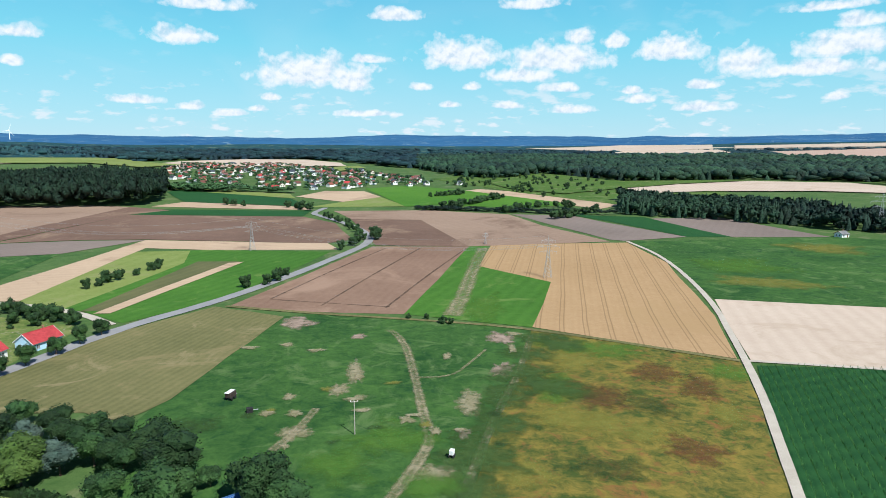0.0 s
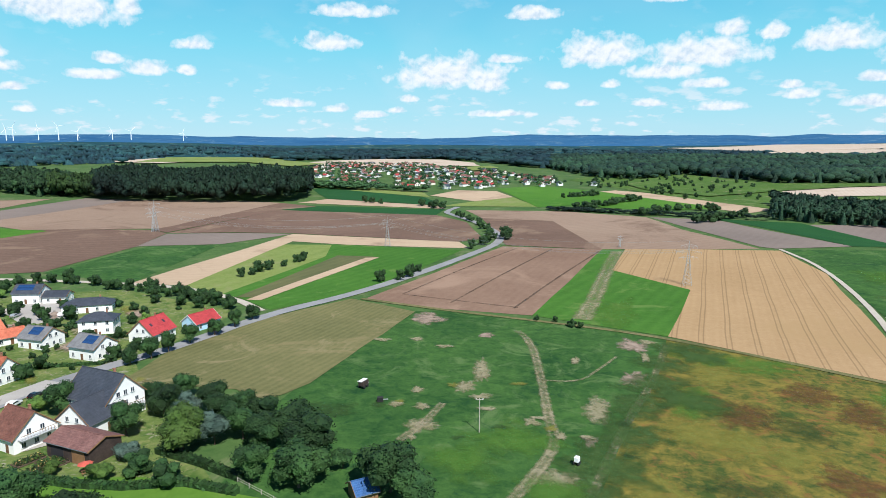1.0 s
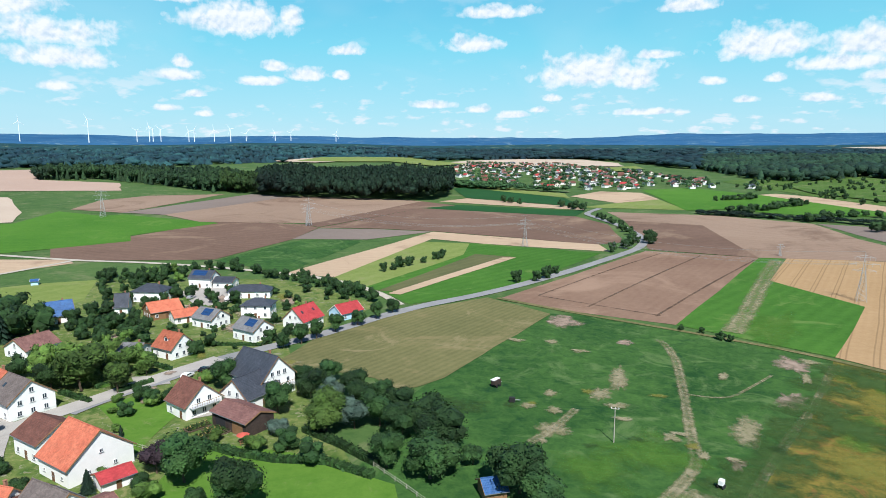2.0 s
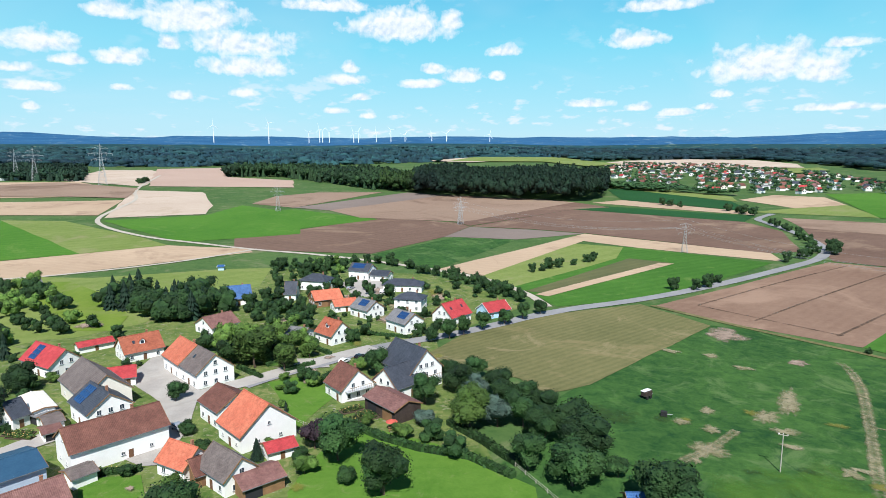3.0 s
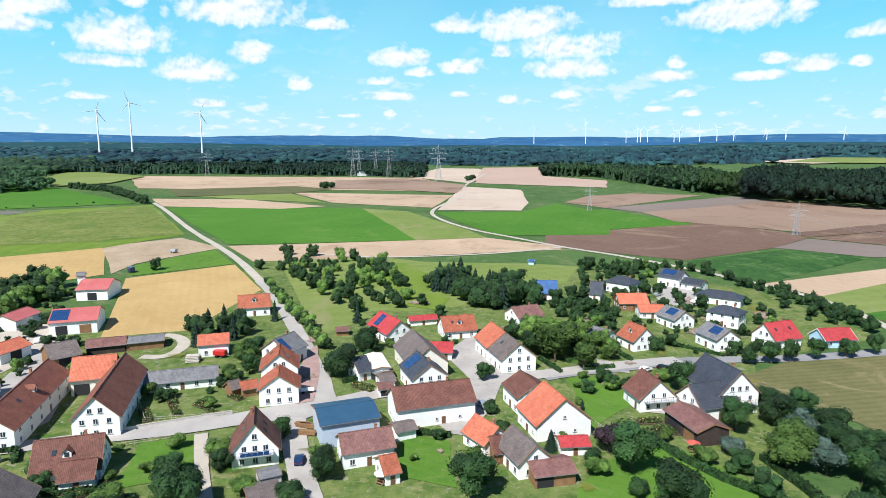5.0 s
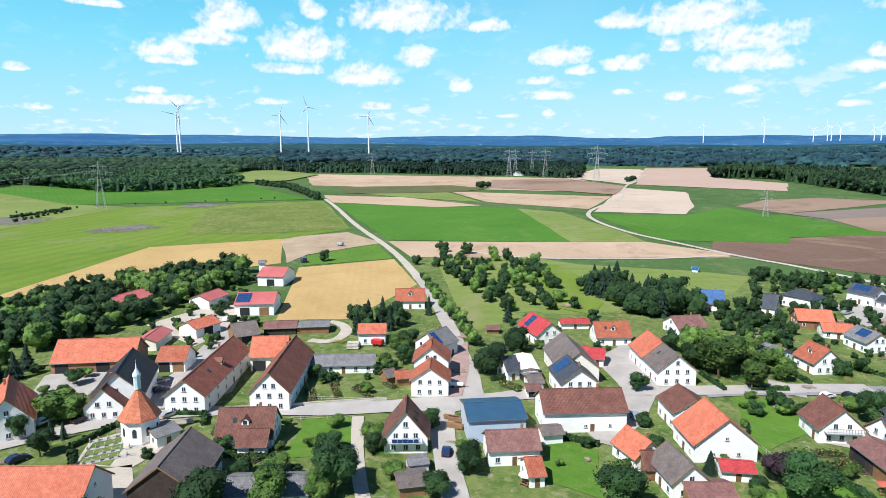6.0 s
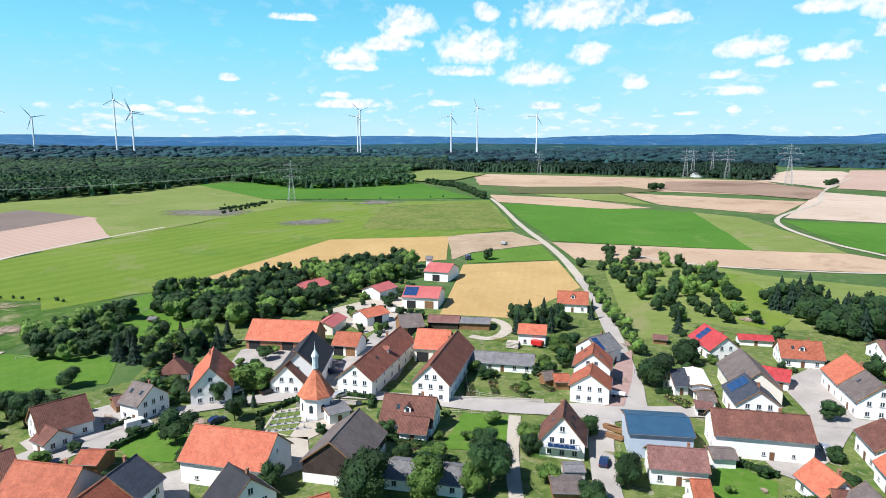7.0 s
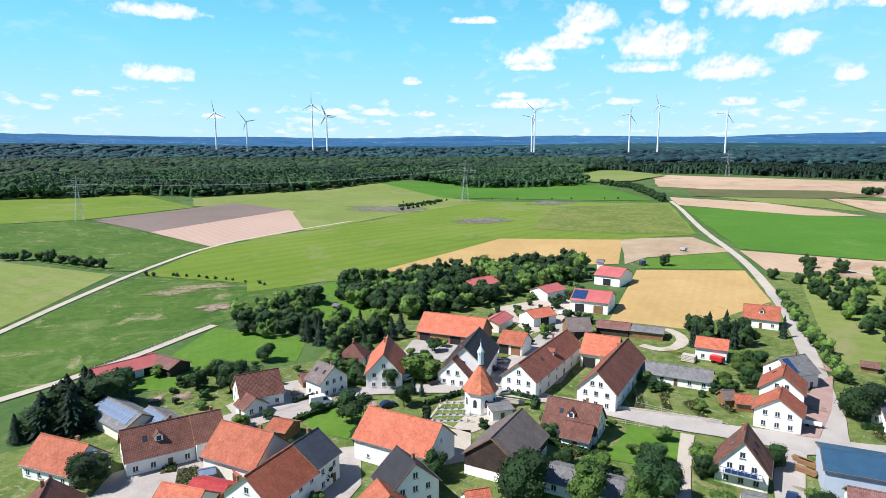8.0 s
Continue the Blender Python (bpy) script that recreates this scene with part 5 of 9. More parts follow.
def hedge(line, h, w):
    """A clipped hedge: lumpy body with leaf clumps."""
    rng = random.Random(int(abs(line[0][0] * 7 + line[0][1])))
    verts, faces = [], []
    for a, b in zip(line, line[1:]):
        d = math.hypot(b[0] - a[0], b[1] - a[1])
        n = max(1, int(d / 0.7))
        dx, dy = (b[0] - a[0]) / d, (b[1] - a[1]) / d
        for i in range(n):
            x, y = a[0] + dx * d * (i + 0.5) / n, a[1] + dy * d * (i + 0.5) / n
            z0 = ground_z(x, y)
            for _ in range(9):
                px = x + rng.uniform(-0.5, 0.5) * (w * dy) + rng.uniform(-0.5, 0.5) * dx
                py = y - rng.uniform(-0.5, 0.5) * (w * dx) + rng.uniform(-0.5, 0.5) * dy
                s = rng.uniform(0.25, 0.45)
                pz = z0 + rng.uniform(0.3, 1.0) * h
                q = Euler((rng.uniform(-1.5, 1.5), rng.uniform(-1.5, 1.5), rng.uniform(0, 6))).to_matrix()
                k = len(verts)
                for u, v in ((-1, -0.6), (0.4, -1), (1, 0.5), (-0.5, 1)):
                    c = q @ Vector((u * s, v * s, 0))
                    verts.append((px + c.x, py + c.y, pz + c.z))
                faces.append((k, k + 1, k + 2, k + 3))
            k = len(verts)
            for u, v in ((-0.5, -0.4), (0.5, -0.4), (0.5, 0.4), (-0.5, 0.4)):
                for zz in (0, h * 0.85):
                    verts.append((x + u * dx * 0.9 - v * dy * w, y + u * dy * 0.9 + v * dx * w, z0 + zz))
            faces += [(k, k + 2, k + 3, k + 1), (k + 2, k + 4, k + 5, k + 3), (k + 4, k + 6, k + 7, k + 5), (k + 6, k, k + 1, k + 7), (k + 1, k + 3, k + 5, k + 7)]
    me = bpy.data.meshes.new("hedge")
    me.from_pydata(verts, [], faces)
    me.materials.append(M["leaf"])
    return tagged(new("hedge", me), "dense clipped green garden hedge", "hedge", "hedges")


def low_wall(line, h, w=0.3):
    """A rendered garden wall with a slightly wider coping, laid in straight runs."""
    root = new("garden_wall", None)
    tagged(root, "low pale concrete garden wall beside the street", "wall", "garden walls")
    body, cap = bmesh.new(), bmesh.new()
    for a, b in zip(line, line[1:]):
        a, b = Vector((*a, 0)), Vector((*b, 0))
        d = (b - a).normalized()
        n = Vector((-d.y, d.x, 0))
        for bm, k, z0, z1 in ((body, w / 2, -0.1, h), (cap, w / 2 + 0.06, h + 0.002, h + 0.09)):
            low = [a - n * k, b - n * k, b + n * k, a + n * k]
            z = ground_z(a.x, a.y)
            v = [bm.verts.new((q.x, q.y, z + z0)) for q in low] + [bm.verts.new((q.x, q.y, z + z1)) for q in low]
            for f in ((3, 2, 1, 0), (4, 5, 6, 7), (0, 1, 5, 4), (1, 2, 6, 5), (2, 3, 7, 6), (3, 0, 4, 7)):
                bm.faces.new([v[i] for i in f])
    part("wall_body", body, M["wall_grey"], root)
    part("coping", cap, M["gravel"], root)
    return root


def planks(label, x, y, turn, n=6):
    """A stack of boards on bearers."""
    rng = random.Random(int(abs(x) * 10))
    root = new("board_stack", None)
    root.matrix_world = pose(x, y, ground_z(x, y) + 0.3, 0, 0, turn)
    tagged(root, label, "board stack")
    for k in (-1, 1):
        bm = bmesh.new()
        box(bm, k * 1.3 - 0.06, -0.6, 0, k * 1.3 + 0.06, 0.6, 0.1)
        part("bearer", bm, M["timber_dark"], root)
    for i in range(n):
        bm = bmesh.new()
        o = rng.uniform(-0.2, 0.2)
        box(bm, -2 + o, -0.55, 0.105 + 0.16 * i, 2 + o, 0.55, 0.25 + 0.16 * i)
        part("board_layer", bm, M["timber"], root)
    return root


def bed(x, y, turn, L, W, seed):
    """A planted garden bed: dark earth and small leafy plants with a few blossoms."""
    rng = random.Random(seed)
    root = new("garden_bed", None)
    root.matrix_world = pose(x, y, ground_z(x, y) + 0.3, 0, 0, turn)
    tagged(root, "garden bed of dark earth with leafy plants", "garden bed", "garden beds")
    bm = bmesh.new()
    box(bm, -L / 2, -W / 2, -0.2, L / 2, W / 2, 0.08)
    bmesh.ops.bevel(bm, geom=bm.edges[:], offset=0.04, segments=1, affect="EDGES")
    part("earth", bm, M["bed_earth"], root)
    for name, material, count, up in (("plant_cover", "leaf_light", 60, 0.5), ("leaf_cover", "leaf", 50, 0.6), ("blossom_cover", "blossom", 26, 0.65)):
        verts, faces = [], []
        for _ in range(count * 4):
            cx, cy, cz = rng.uniform(-0.47, 0.47) * L, rng.uniform(-0.45, 0.45) * W, 0.1 + up * rng.random()
            r = rng.uniform(0.1, 0.24) * (0.5 if name == "blossom_cover" else 1.0)
            q = Euler((rng.uniform(-0.9, 0.9), rng.uniform(-0.9, 0.9), rng.uniform(0, 6.3))).to_matrix()
            k = len(verts)
            verts += [(Vector((cx, cy, cz)) + q @ Vector((a * r, b * r, 0)))[:] for a, b in ((-1, -0.5), (0.2, -1), (1, 0.4), (-0.2, 1))]
            faces.append((k, k + 1, k + 2, k + 3))
        me = bpy.data.meshes.new(name)
        me.from_pydata(verts, [], faces)
        me.materials.append(M[material])
        tagged(part(name, me, None, root), kind="stuff")
    return root


def terrace_set(x, y, turn, cloth):
    """Garden table with benches under an open parasol."""
    root = new("garden_table", None)
    root.matrix_world = pose(x, y, ground_z(x, y) + 0.3, 0, 0, turn)
    tagged(root, "garden table with two benches and a parasol", "garden table", "terrace furniture")
    bm = bmesh.new()
    box(bm, -0.9, -0.4, 0.7, 0.9, 0.4, 0.76)
    part("tabletop", bm, M["timber"], root)
    for k in (-1, 1):
        bm = bmesh.new()
        box(bm, k * 0.7 - 0.05, -0.35, 0, k * 0.7 + 0.05, 0.35, 0.698)
        part("leg", bm, M["timber"], root)
        bm = bmesh.new()
        box(bm, -0.9, k * 0.8 - 0.18, 0.4, 0.9, k * 0.8 + 0.18, 0.46)
        for e in (-0.7, 0.7):
            box(bm, e - 0.05, k * 0.8 - 0.15, 0, e + 0.05, k * 0.8 + 0.15, 0.398)
        part("bench", bm, M["timber"], root)
    bm = bmesh.new()
    rod(bm, (0, 0, 0.76), (0, 0, 2.5), 0.03)
    part("pole", bm, M["steel"], root)
    bm = bmesh.new()
    bmesh.ops.create_cone(bm, cap_ends=True, segments=8, radius1=1.5, radius2=0.05, depth=0.6, matrix=Matrix.Translation((0, 0, 2.3)))
    part("canopy", bm, M[cloth], root)
    return root


def fence(line, gap=3.0, h=1.2):
    root = new("fence", None)
    root.matrix_world = pose(*line[0], ground_z(*line[0]))
    tagged(root, "low wooden post and rail fence", "fence", "fences")
    inv = root.matrix_world.inverted()
    bm = bmesh.new()
    box(bm, -0.06, -0.06, -0.1, 0.06, 0.06, h)
    me = mesh_from(bm, "post", M["pole"])
    for a, b in zip(line, line[1:]):
        d = math.hypot(b[0] - a[0], b[1] - a[1])
        n = max(1, int(d / gap))
        A, B = Vector((*a, ground_z(*a))), Vector((*b, ground_z(*b)))
        for i in range(n):
            part("post", me, None, root).matrix_local = inv @ Matrix.Translation(A.lerp(B, i / n))
        for z in (0.55, 1.05):
            bm = bmesh.new()
            rod(bm, inv @ (A + Vector((0, 0, z))), inv @ (B + Vector((0, 0, z))), 0.04, n=4)
            part("rail", bm, M["pole"], root)


def far_house_kind(wall, roof, L, W, e, r):
    root = new("house", None)
    tagged(root, "small white house with tiled roof in the far village", "house", "far village houses")
    bm = bmesh.new()
    prism(bm, [(-W / 2, 0), (W / 2, 0), (W / 2, e), (0, r - 0.2), (-W / 2, e)], -L / 2, L / 2)
    part("wall", bm, M[wall], root)
    for s in (-1, 1):
        bm = bmesh.new()
        prism(bm, [(0, r), (s * (W / 2 + 0.5), e - 0.3), (s * (W / 2 + 0.5), e - 0.5), (0, r - 0.2)], -L / 2 - 0.4, L / 2 + 0.4)
        part("roof_slope", bm, M[roof], root)
    bm = bmesh.new()
    box(bm, -0.05, -0.7, 0, 0.03, 0.7, 1.4)
    me = mesh_from(bm, "window", M["glass"])
    for y in (-W * 0.22, W * 0.22):
        part("window", me, None, root).matrix_local = pose(-L / 2, y, 2.6)
    return root


def far_village(poly, n, seed):
    rng = random.Random(seed)
    kinds = []
    for wall, roof, L, W, e, r in (("render_white", "roof_maroon", 10, 7.5, 4, 7), ("render_white", "roof_russet", 9, 7, 4, 6.8), ("render_cream", "roof_brown", 11, 8, 4.2, 7.4),
                                   ("render_white", "roof_slate", 10, 8, 4.2, 7), ("render_white", "roof_red", 9, 7, 3.6, 6.4), ("render_white", "roof_grey", 16, 9, 3.6, 6)):
        kinds.append(far_house_kind(wall, roof, L, W, e, r))
    xs, ys = [p[0] for p in poly], [p[1] for p in poly]
    spots, green, tries = [], [], 0
    while len(spots) < n and tries < 20000:
        tries += 1
        x, y = rng.uniform(min(xs), max(xs)), rng.uniform(min(ys), max(ys))
        if inside(poly, x, y) and all((x - a) ** 2 + (y - b) ** 2 > 14 ** 2 for a, b in spots):
            spots.append((x, y))
    for i, (x, y) in enumerate(spots):
        m = pose(x, y, ground_z(x, y) - 0.2, 0, 0, rng.choice((20, 110, 65, 155)) + rng.uniform(-12, 12))
        if i < len(kinds):
            kinds[i].matrix_world = m
        else:
            copy_thing(kinds[rng.choices(range(6), (5, 3, 3, 3, 2, 1))[0]], m)
        for _ in range(4):
            a, d = rng.uniform(0, 6.3), rng.uniform(7, 12)
            green.append((x + d * math.cos(a), y + d * math.sin(a), rng.uniform(5, 9)))
    woods("garden trees among the far village houses", green, 7.5, ("near",), "wood_far", seed, "village_trees")


def log_pile(x, y, turn):
    root = new("log_pile", None)
    root.matrix_world = pose(x, y, ground_z(x, y) + 0.2, 0, 0, turn)
    tagged(root, "stack of cut pale logs beside the farm track", "log pile")
    bm = bmesh.new()
    rod(bm, (-2, 0, 0), (2, 0, 0), 0.22, n=8)
    me = mesh_from(bm, "log", M["pole"])
    for j in range(5):
        for i in range(9 - j):
            part("log", me, None, root).matrix_local = pose(TRNG.uniform(-0.2, 0.2), (i - (8 - j) / 2) * 0.46, 0.2 + j * 0.4)


def trailer(label, x, y, turn, L, W, h, material, top=None):
    root = new("trailer", None)
    root.matrix_world = pose(x, y, ground_z(x, y) + 0.2, 0, 0, turn)
    tagged(root, label, "trailer", "farm trailers")
    bm = bmesh.new()
    box(bm, -L / 2, -W / 2, 0.7, L / 2, W / 2, h)
    bmesh.ops.bevel(bm, geom=bm.edges[:], offset=0.08, segments=1, affect="EDGES")
    part("body", bm, material, root)
    bm = bmesh.new()
    box(bm, L / 2, -0.08, 0.5, L / 2 + 1.3, 0.08, 0.65)
    part("drawbar", bm, M["steel"], root)
    if top:
        bm = bmesh.new()
        box(bm, -L / 2 - 0.15, -W * 0.2, h + 0.01, L / 2 + 0.15, W * 0.55, h + 0.12)
        part("roof", bm, top, root, "white sheet roof")
    bm = bmesh.new()
    rod(bm, (0, -0.12, 0), (0, 0.12, 0), 0.42, n=12)
    me = mesh_from(bm, "wheel", M["tyre"])
    for sx in (-0.25, 0.25):
        for sy in (-1, 1):
            part("wheel", me, None, root).matrix_local = pose(sx * L, sy * W * 0.5, 0.42)


def maize(poly, heading, gap, label, seed=5):
    """Standing maize: rows of arching leaves in one mesh."""
    rng = random.Random(seed)
    c, s = math.cos(radians(heading)), math.sin(radians(heading))
    uv = [(x * c + y * s, -x * s + y * c) for x, y in poly]
    u0, u1 = min(p[0] for p in uv), max(p[0] for p in uv)
    v0, v1 = min(p[1] for p in uv), max(p[1] for p in uv)
    V, F = [], []
    v = v0
    while v < v1:
        u = u0
        while u < u1:
            x, y = u * c - v * s, u * s + v * c
            if inside(poly, x, y):
                z = ground_z(x, y) + 0.1
                h = rng.uniform(1.9, 2.5)
                for _ in range(3):
                    a = rng.uniform(0, 6.28)
                    dx, dy = math.cos(a) * 0.3, math.sin(a) * 0.3
                    k = len(V)
                    hz = h * rng.uniform(0.55, 0.95)
                    V += [(x - dy * 0.2, y + dx * 0.2, z + hz * 0.5), (x + dy * 0.2, y - dx * 0.2, z + hz * 0.5), (x + dx + dy * 0.1, y + dy - dx * 0.1, z + hz), (x + dx - dy * 0.1, y + dy + dx * 0.1, z + hz), (x + dx * 1.8, y + dy * 1.8, z + hz * 0.8)]
                    F += [(k, k + 1, k + 2, k + 3), (k + 3, k + 2, k + 4)]
            u += gap * 0.45
        v += gap
    me = bpy.data.meshes.new("maize")
    me.from_pydata(V, [], F)
    me.materials.append(M["maize_leaf"])
    return tagged(new("maize", me), label, "maize", kind="stuff")


M["maize_leaf"] = leafy("maize_leaves", (0.02, 0.085, 0.0168), (0.075, 0.2, 0.042), 0.05)




# ---- fields ----
field("meadow", "meadow", "lush green pasture meadow with trodden tracks", [(-68.8, 114.4), (-76.0, 138.4), (-66.8, 242.3), (-51.9, 247.4), (-9.8, 238.0), (33.2, 226.0), (26.1, 188.7), (9.5, 128.5), (5.0, 109.9), (1.1, 68.8), (-62.7, 68.8)], lift=0.10)
field("dry_meadow", "dry_meadow", "patchy meadow of yellowing and reddish dry grass", [(33.2, 226.0), (94.1, 188.7), (83.2, 153.2), (66.5, 109.8), (47.2, 68.8), (1.1, 68.8), (5.0, 109.9), (9.5, 128.5), (26.1, 188.7)], lift=0.10)
field("field", "stubble", "mown olive-yellow stubble field", [(-126.9, 148.7), (-131.3, 178.9), (-120.1, 220.2), (-96.9, 257.0), (-63.9, 242.5), (-72.8, 157.6), (-76.1, 149.2), (-78.6, 145.0), (-83.1, 144.8), (-91.0, 149.0)], lift=0.20)
field("field", "soil_tram", "brown harvested field with dark tramlines", [(-91.4, 257.9), (-46.6, 407.8), (17.3, 408.1), (-16.0, 246.8), (-57.1, 249.9)], lift=0.15)
field("field", "mid_green", "green strip of grass", [(-16.0, 246.8), (17.3, 408.1), (29.5, 410.2), (20.4, 343.5), (54.0, 304.1), (33.8, 227.5)], lift=0.15)
field("field", "wheat", "golden ripe wheat field with tramlines", [(33.0, 416.8), (126.4, 421.1), (128.9, 352.0), (109.4, 242.5), (94.2, 190.9), (33.8, 227.5), (54.0, 304.1), (20.4, 343.5)], lift=0.16)
field("field", "soil", "brown field beside the country road", [(-82.6, 550.7), (-19.4, 544.0), (17.3, 408.1), (-45.2, 412.3)], lift=0.15)
field("field", "soil_light", "light brown stubble field", [(-108.2, 611.0), (-13.5, 618.3), (62.0, 584.3), (81.8, 506.9), (116.1, 426.3), (17.3, 408.1), (-19.4, 544.0), (-82.6, 550.7)], lift=0.13)
field("field", "soil_grey", "grey-brown ploughed field", [(64.6, 584.3), (118.6, 573.8), (139.1, 521.9), (175.7, 443.4), (126.5, 428.3), (118.1, 433.6)], lift=0.16)
field("field", "deep_green", "dark green maize field", [(115.0, 582.6), (181.7, 557.8), (207.3, 441.4), (175.7, 443.4), (142.0, 532.8)], lift=0.17)
field("field", "soil_grey", "pale grey-brown field before the wood", [(175.5, 546.2), (246.1, 553.6), (275.1, 436.2), (207.3, 441.4)], lift=0.15)
field("field", "meadow", "green meadow beside the gravel track", [(129.7, 425.8), (278.8, 435.9), (303.6, 420.9), (375.8, 401.9), (225.5, 236.8), (184.7, 251.8), (120.7, 268.9), (133.3, 369.1)], lift=0.12)
field("field", "cream", "pale dry cultivated field", [(120.7, 268.9), (184.7, 251.8), (228.3, 239.8), (168.0, 173.6), (134.8, 180.9), (97.7, 188.7)], lift=0.14)
field("field", "deep_green", "tall dark green maize crop", [(97.4, 184.5), (134.8, 180.9), (184.3, 173.4), (88.7, 78.3), (63.2, 96.2)], lift=0.14)
field("field", "mid_green", "green meadow beside the road", [(-183.3, 258.9), (-193.6, 381.9), (-151.5, 391.6), (-71.0, 388.2), (-86.8, 305.7), (-100.2, 265.9), (-123.6, 231.8), (-147.7, 247.2)], lift=0.15)
field("field", "olive", "yellow-green edge of the meadow strip", [(-183.3, 258.9), (-193.6, 381.9), (-160.0, 388.0), (-147.9, 349.0), (-157.9, 248.0)], lift=0.2)
field("field", "olive_brown", "olive-brown fallow strip among green meadow", [(-148.4, 246.8), (-141.8, 353.1), (-117.8, 354.6), (-136.5, 249.6)], lift=0.28)
field("field", "tan", "narrow tan strip", [(-141.5, 243.9), (-122.6, 349.5), (-115.0, 353.2), (-135.1, 244.6)], lift=0.34)
field("field", "tan", "long pale tan strip field", [(-212.2, 259.1), (-206.7, 427.0), (-194.2, 422.4), (-183.5, 261.5)], lift=0.20)
field("field", "meadow", "green field beyond the new houses", [(-271.4, 267.1), (-273.2, 352.6), (-232.6, 372.9), (-212.2, 259.1)], lift=0.15)
field("field", "tan", "pale strip along the brown field", [(-206.7, 427.0), (-78.9, 419.9), (-66.9, 395.9), (-151.5, 391.6), (-191.6, 395.5)], lift=0.17)
field("field", "soil", "broad brown ploughed field", [(-288.1, 570.0), (-127.8, 564.1), (-91.2, 522.1), (-64.0, 437.0), (-78.9, 419.9), (-208.0, 429.7), (-253.3, 422.8), (-298.1, 405.8)], lift=0.15)
field("field", "soil", "brown ploughed field behind the village", [(-400.6, 255.1), (-389.6, 281.5), (-393.4, 402.1), (-319.9, 417.6), (-298.1, 405.8), (-280.3, 349.9), (-273.8, 269.5), (-329.9, 237.1), (-356.5, 226.1)], lift=0.15)
field("field", "soil_grey", "grey-brown patch of field", [(-280.3, 349.9), (-296.2, 403.3), (-251.7, 420.2), (-206.7, 427.0), (-232.6, 372.9), (-274.7, 354.6)], lift=0.17)
field("field", "soil_light", "light brown field below the wood", [(-472.9, 408.2), (-516.9, 609.3), (-367.5, 640.9), (-318.9, 631.3), (-317.7, 425.4), (-408.6, 388.3)], lift=0.15)
field("field", "soil_grey", "grey soil strip below the wood", [(-519.0, 400.4), (-551.3, 610.8), (-488.6, 614.4), (-472.9, 408.2)], lift=0.18)
field("field", "soil", "violet brown strip below the wood", [(-319.9, 417.6), (-318.9, 631.3), (-266.5, 606.5), (-288.1, 570.0), (-299.9, 408.4)], lift=0.17)
field("field", "soil_light", "brown field beyond the track", [(-582.5, 393.7), (-639.0, 466.7), (-642.5, 535.1), (-580.6, 596.8), (-519.0, 400.4)], lift=0.15)
field("field", "bright_green", "green field beside the curved track", [(-532.4, 333.4), (-506.2, 392.9), (-387.5, 390.1), (-395.5, 285.9), (-412.3, 256.4)], lift=0.15)
field("field", "deep_green", "dark green crop strip", [(-293.5, 568.1), (-296.3, 613.6), (-130.0, 611.7), (-127.8, 564.1)], lift=0.17)
field("field", "deep_green", "dark green crop before the far village", [(-359.9, 810.2), (-360.8, 842.7), (-180.9, 735.1), (-137.7, 648.0), (-286.4, 685.6)], lift=0.17)
field("field", "tan", "pinkish tan strip", [(-300.9, 637.8), (-286.4, 685.6), (-136.6, 642.6), (-131.1, 617.2)], lift=0.16)
field("field", "olive", "light green slope before the far village", [(-400.2, 901.1), (-384.1, 920.2), (-196.0, 796.3), (-174.4, 737.4), (-356.6, 833.0)], lift=0.15)
field("field", "bright_green", "vivid green field before the far village", [(-112.0, 887.2), (-53.7, 944.5), (35.9, 848.0), (144.7, 666.6), (77.7, 637.5), (-9.1, 672.2), (-38.8, 648.7)], lift=0.15)
field("field", "tan", "tan field near the far village", [(-179.6, 759.2), (-160.1, 844.2), (-106.0, 840.0), (-75.3, 757.5), (-113.0, 698.9)], lift=0.16)
field("field", "olive", "light green field near the far village", [(-113.0, 698.9), (-75.3, 757.5), (-39.1, 653.6), (-139.5, 641.9)], lift=0.16)
field("field", "tan", "long tan field in the valley", [(22.2, 844.9), (51.0, 878.1), (151.9, 781.6), (189.6, 661.8), (157.9, 624.7)], lift=0.15)
field("field", "pasture", "valley meadow with hedges", [(-16.8, 1092.2), (110.2, 1381.3), (314.7, 1020.4), (406.0, 893.1), (289.5, 631.5), (189.6, 661.8), (98.7, 821.1)], lift=0.12)
field("field", "bright_green", "broad bright green field", [(-689.0, -13.4), (-638.6, 127.9), (-614.6, 171.3), (-405.9, 151.9), (-435.5, 27.5)], lift=0.15)
field("field", "olive", "pale green mown strip", [(-614.6, 171.3), (-574.4, 205.4), (-437.9, 206.6), (-397.5, 202.9), (-405.9, 151.9)], lift=0.16)
field("field", "tan", "pale tan band of stubble", [(-430.6, 27.1), (-397.5, 202.9), (-347.0, 230.2), (-334.2, 225.2), (-369.6, 37.1)], lift=0.15)
field("field", "tan", "tan stubble strip", [(-794.3, -29.8), (-754.0, 67.8), (-648.6, 141.8), (-640.4, 93.0), (-701.5, -16.8)], lift=0.15)
field("field", "tan", "pale golden stubble field", [(-830.8, 135.4), (-718.0, 319.0), (-594.2, 240.0), (-682.2, 155.3)], lift=0.16)
field("field", "olive", "olive field", [(-933.1, 92.3), (-874.7, 182.5), (-813.5, 132.6), (-682.8, 149.2), (-754.0, 67.8), (-818.5, 13.9)], lift=0.14)
field("field", "tan", "far tan field", [(-1266.2, -81.4), (-1140.7, 247.8), (-1056.3, 403.9), (-766.5, 354.5), (-866.8, 157.0), (-959.3, -53.2)], lift=0.13)
field("field", "cream", "far cream field", [(-1105.4, 392.1), (-1384.3, 579.0), (-1317.5, 648.3), (-1154.7, 600.8), (-897.4, 426.6)], lift=0.14)
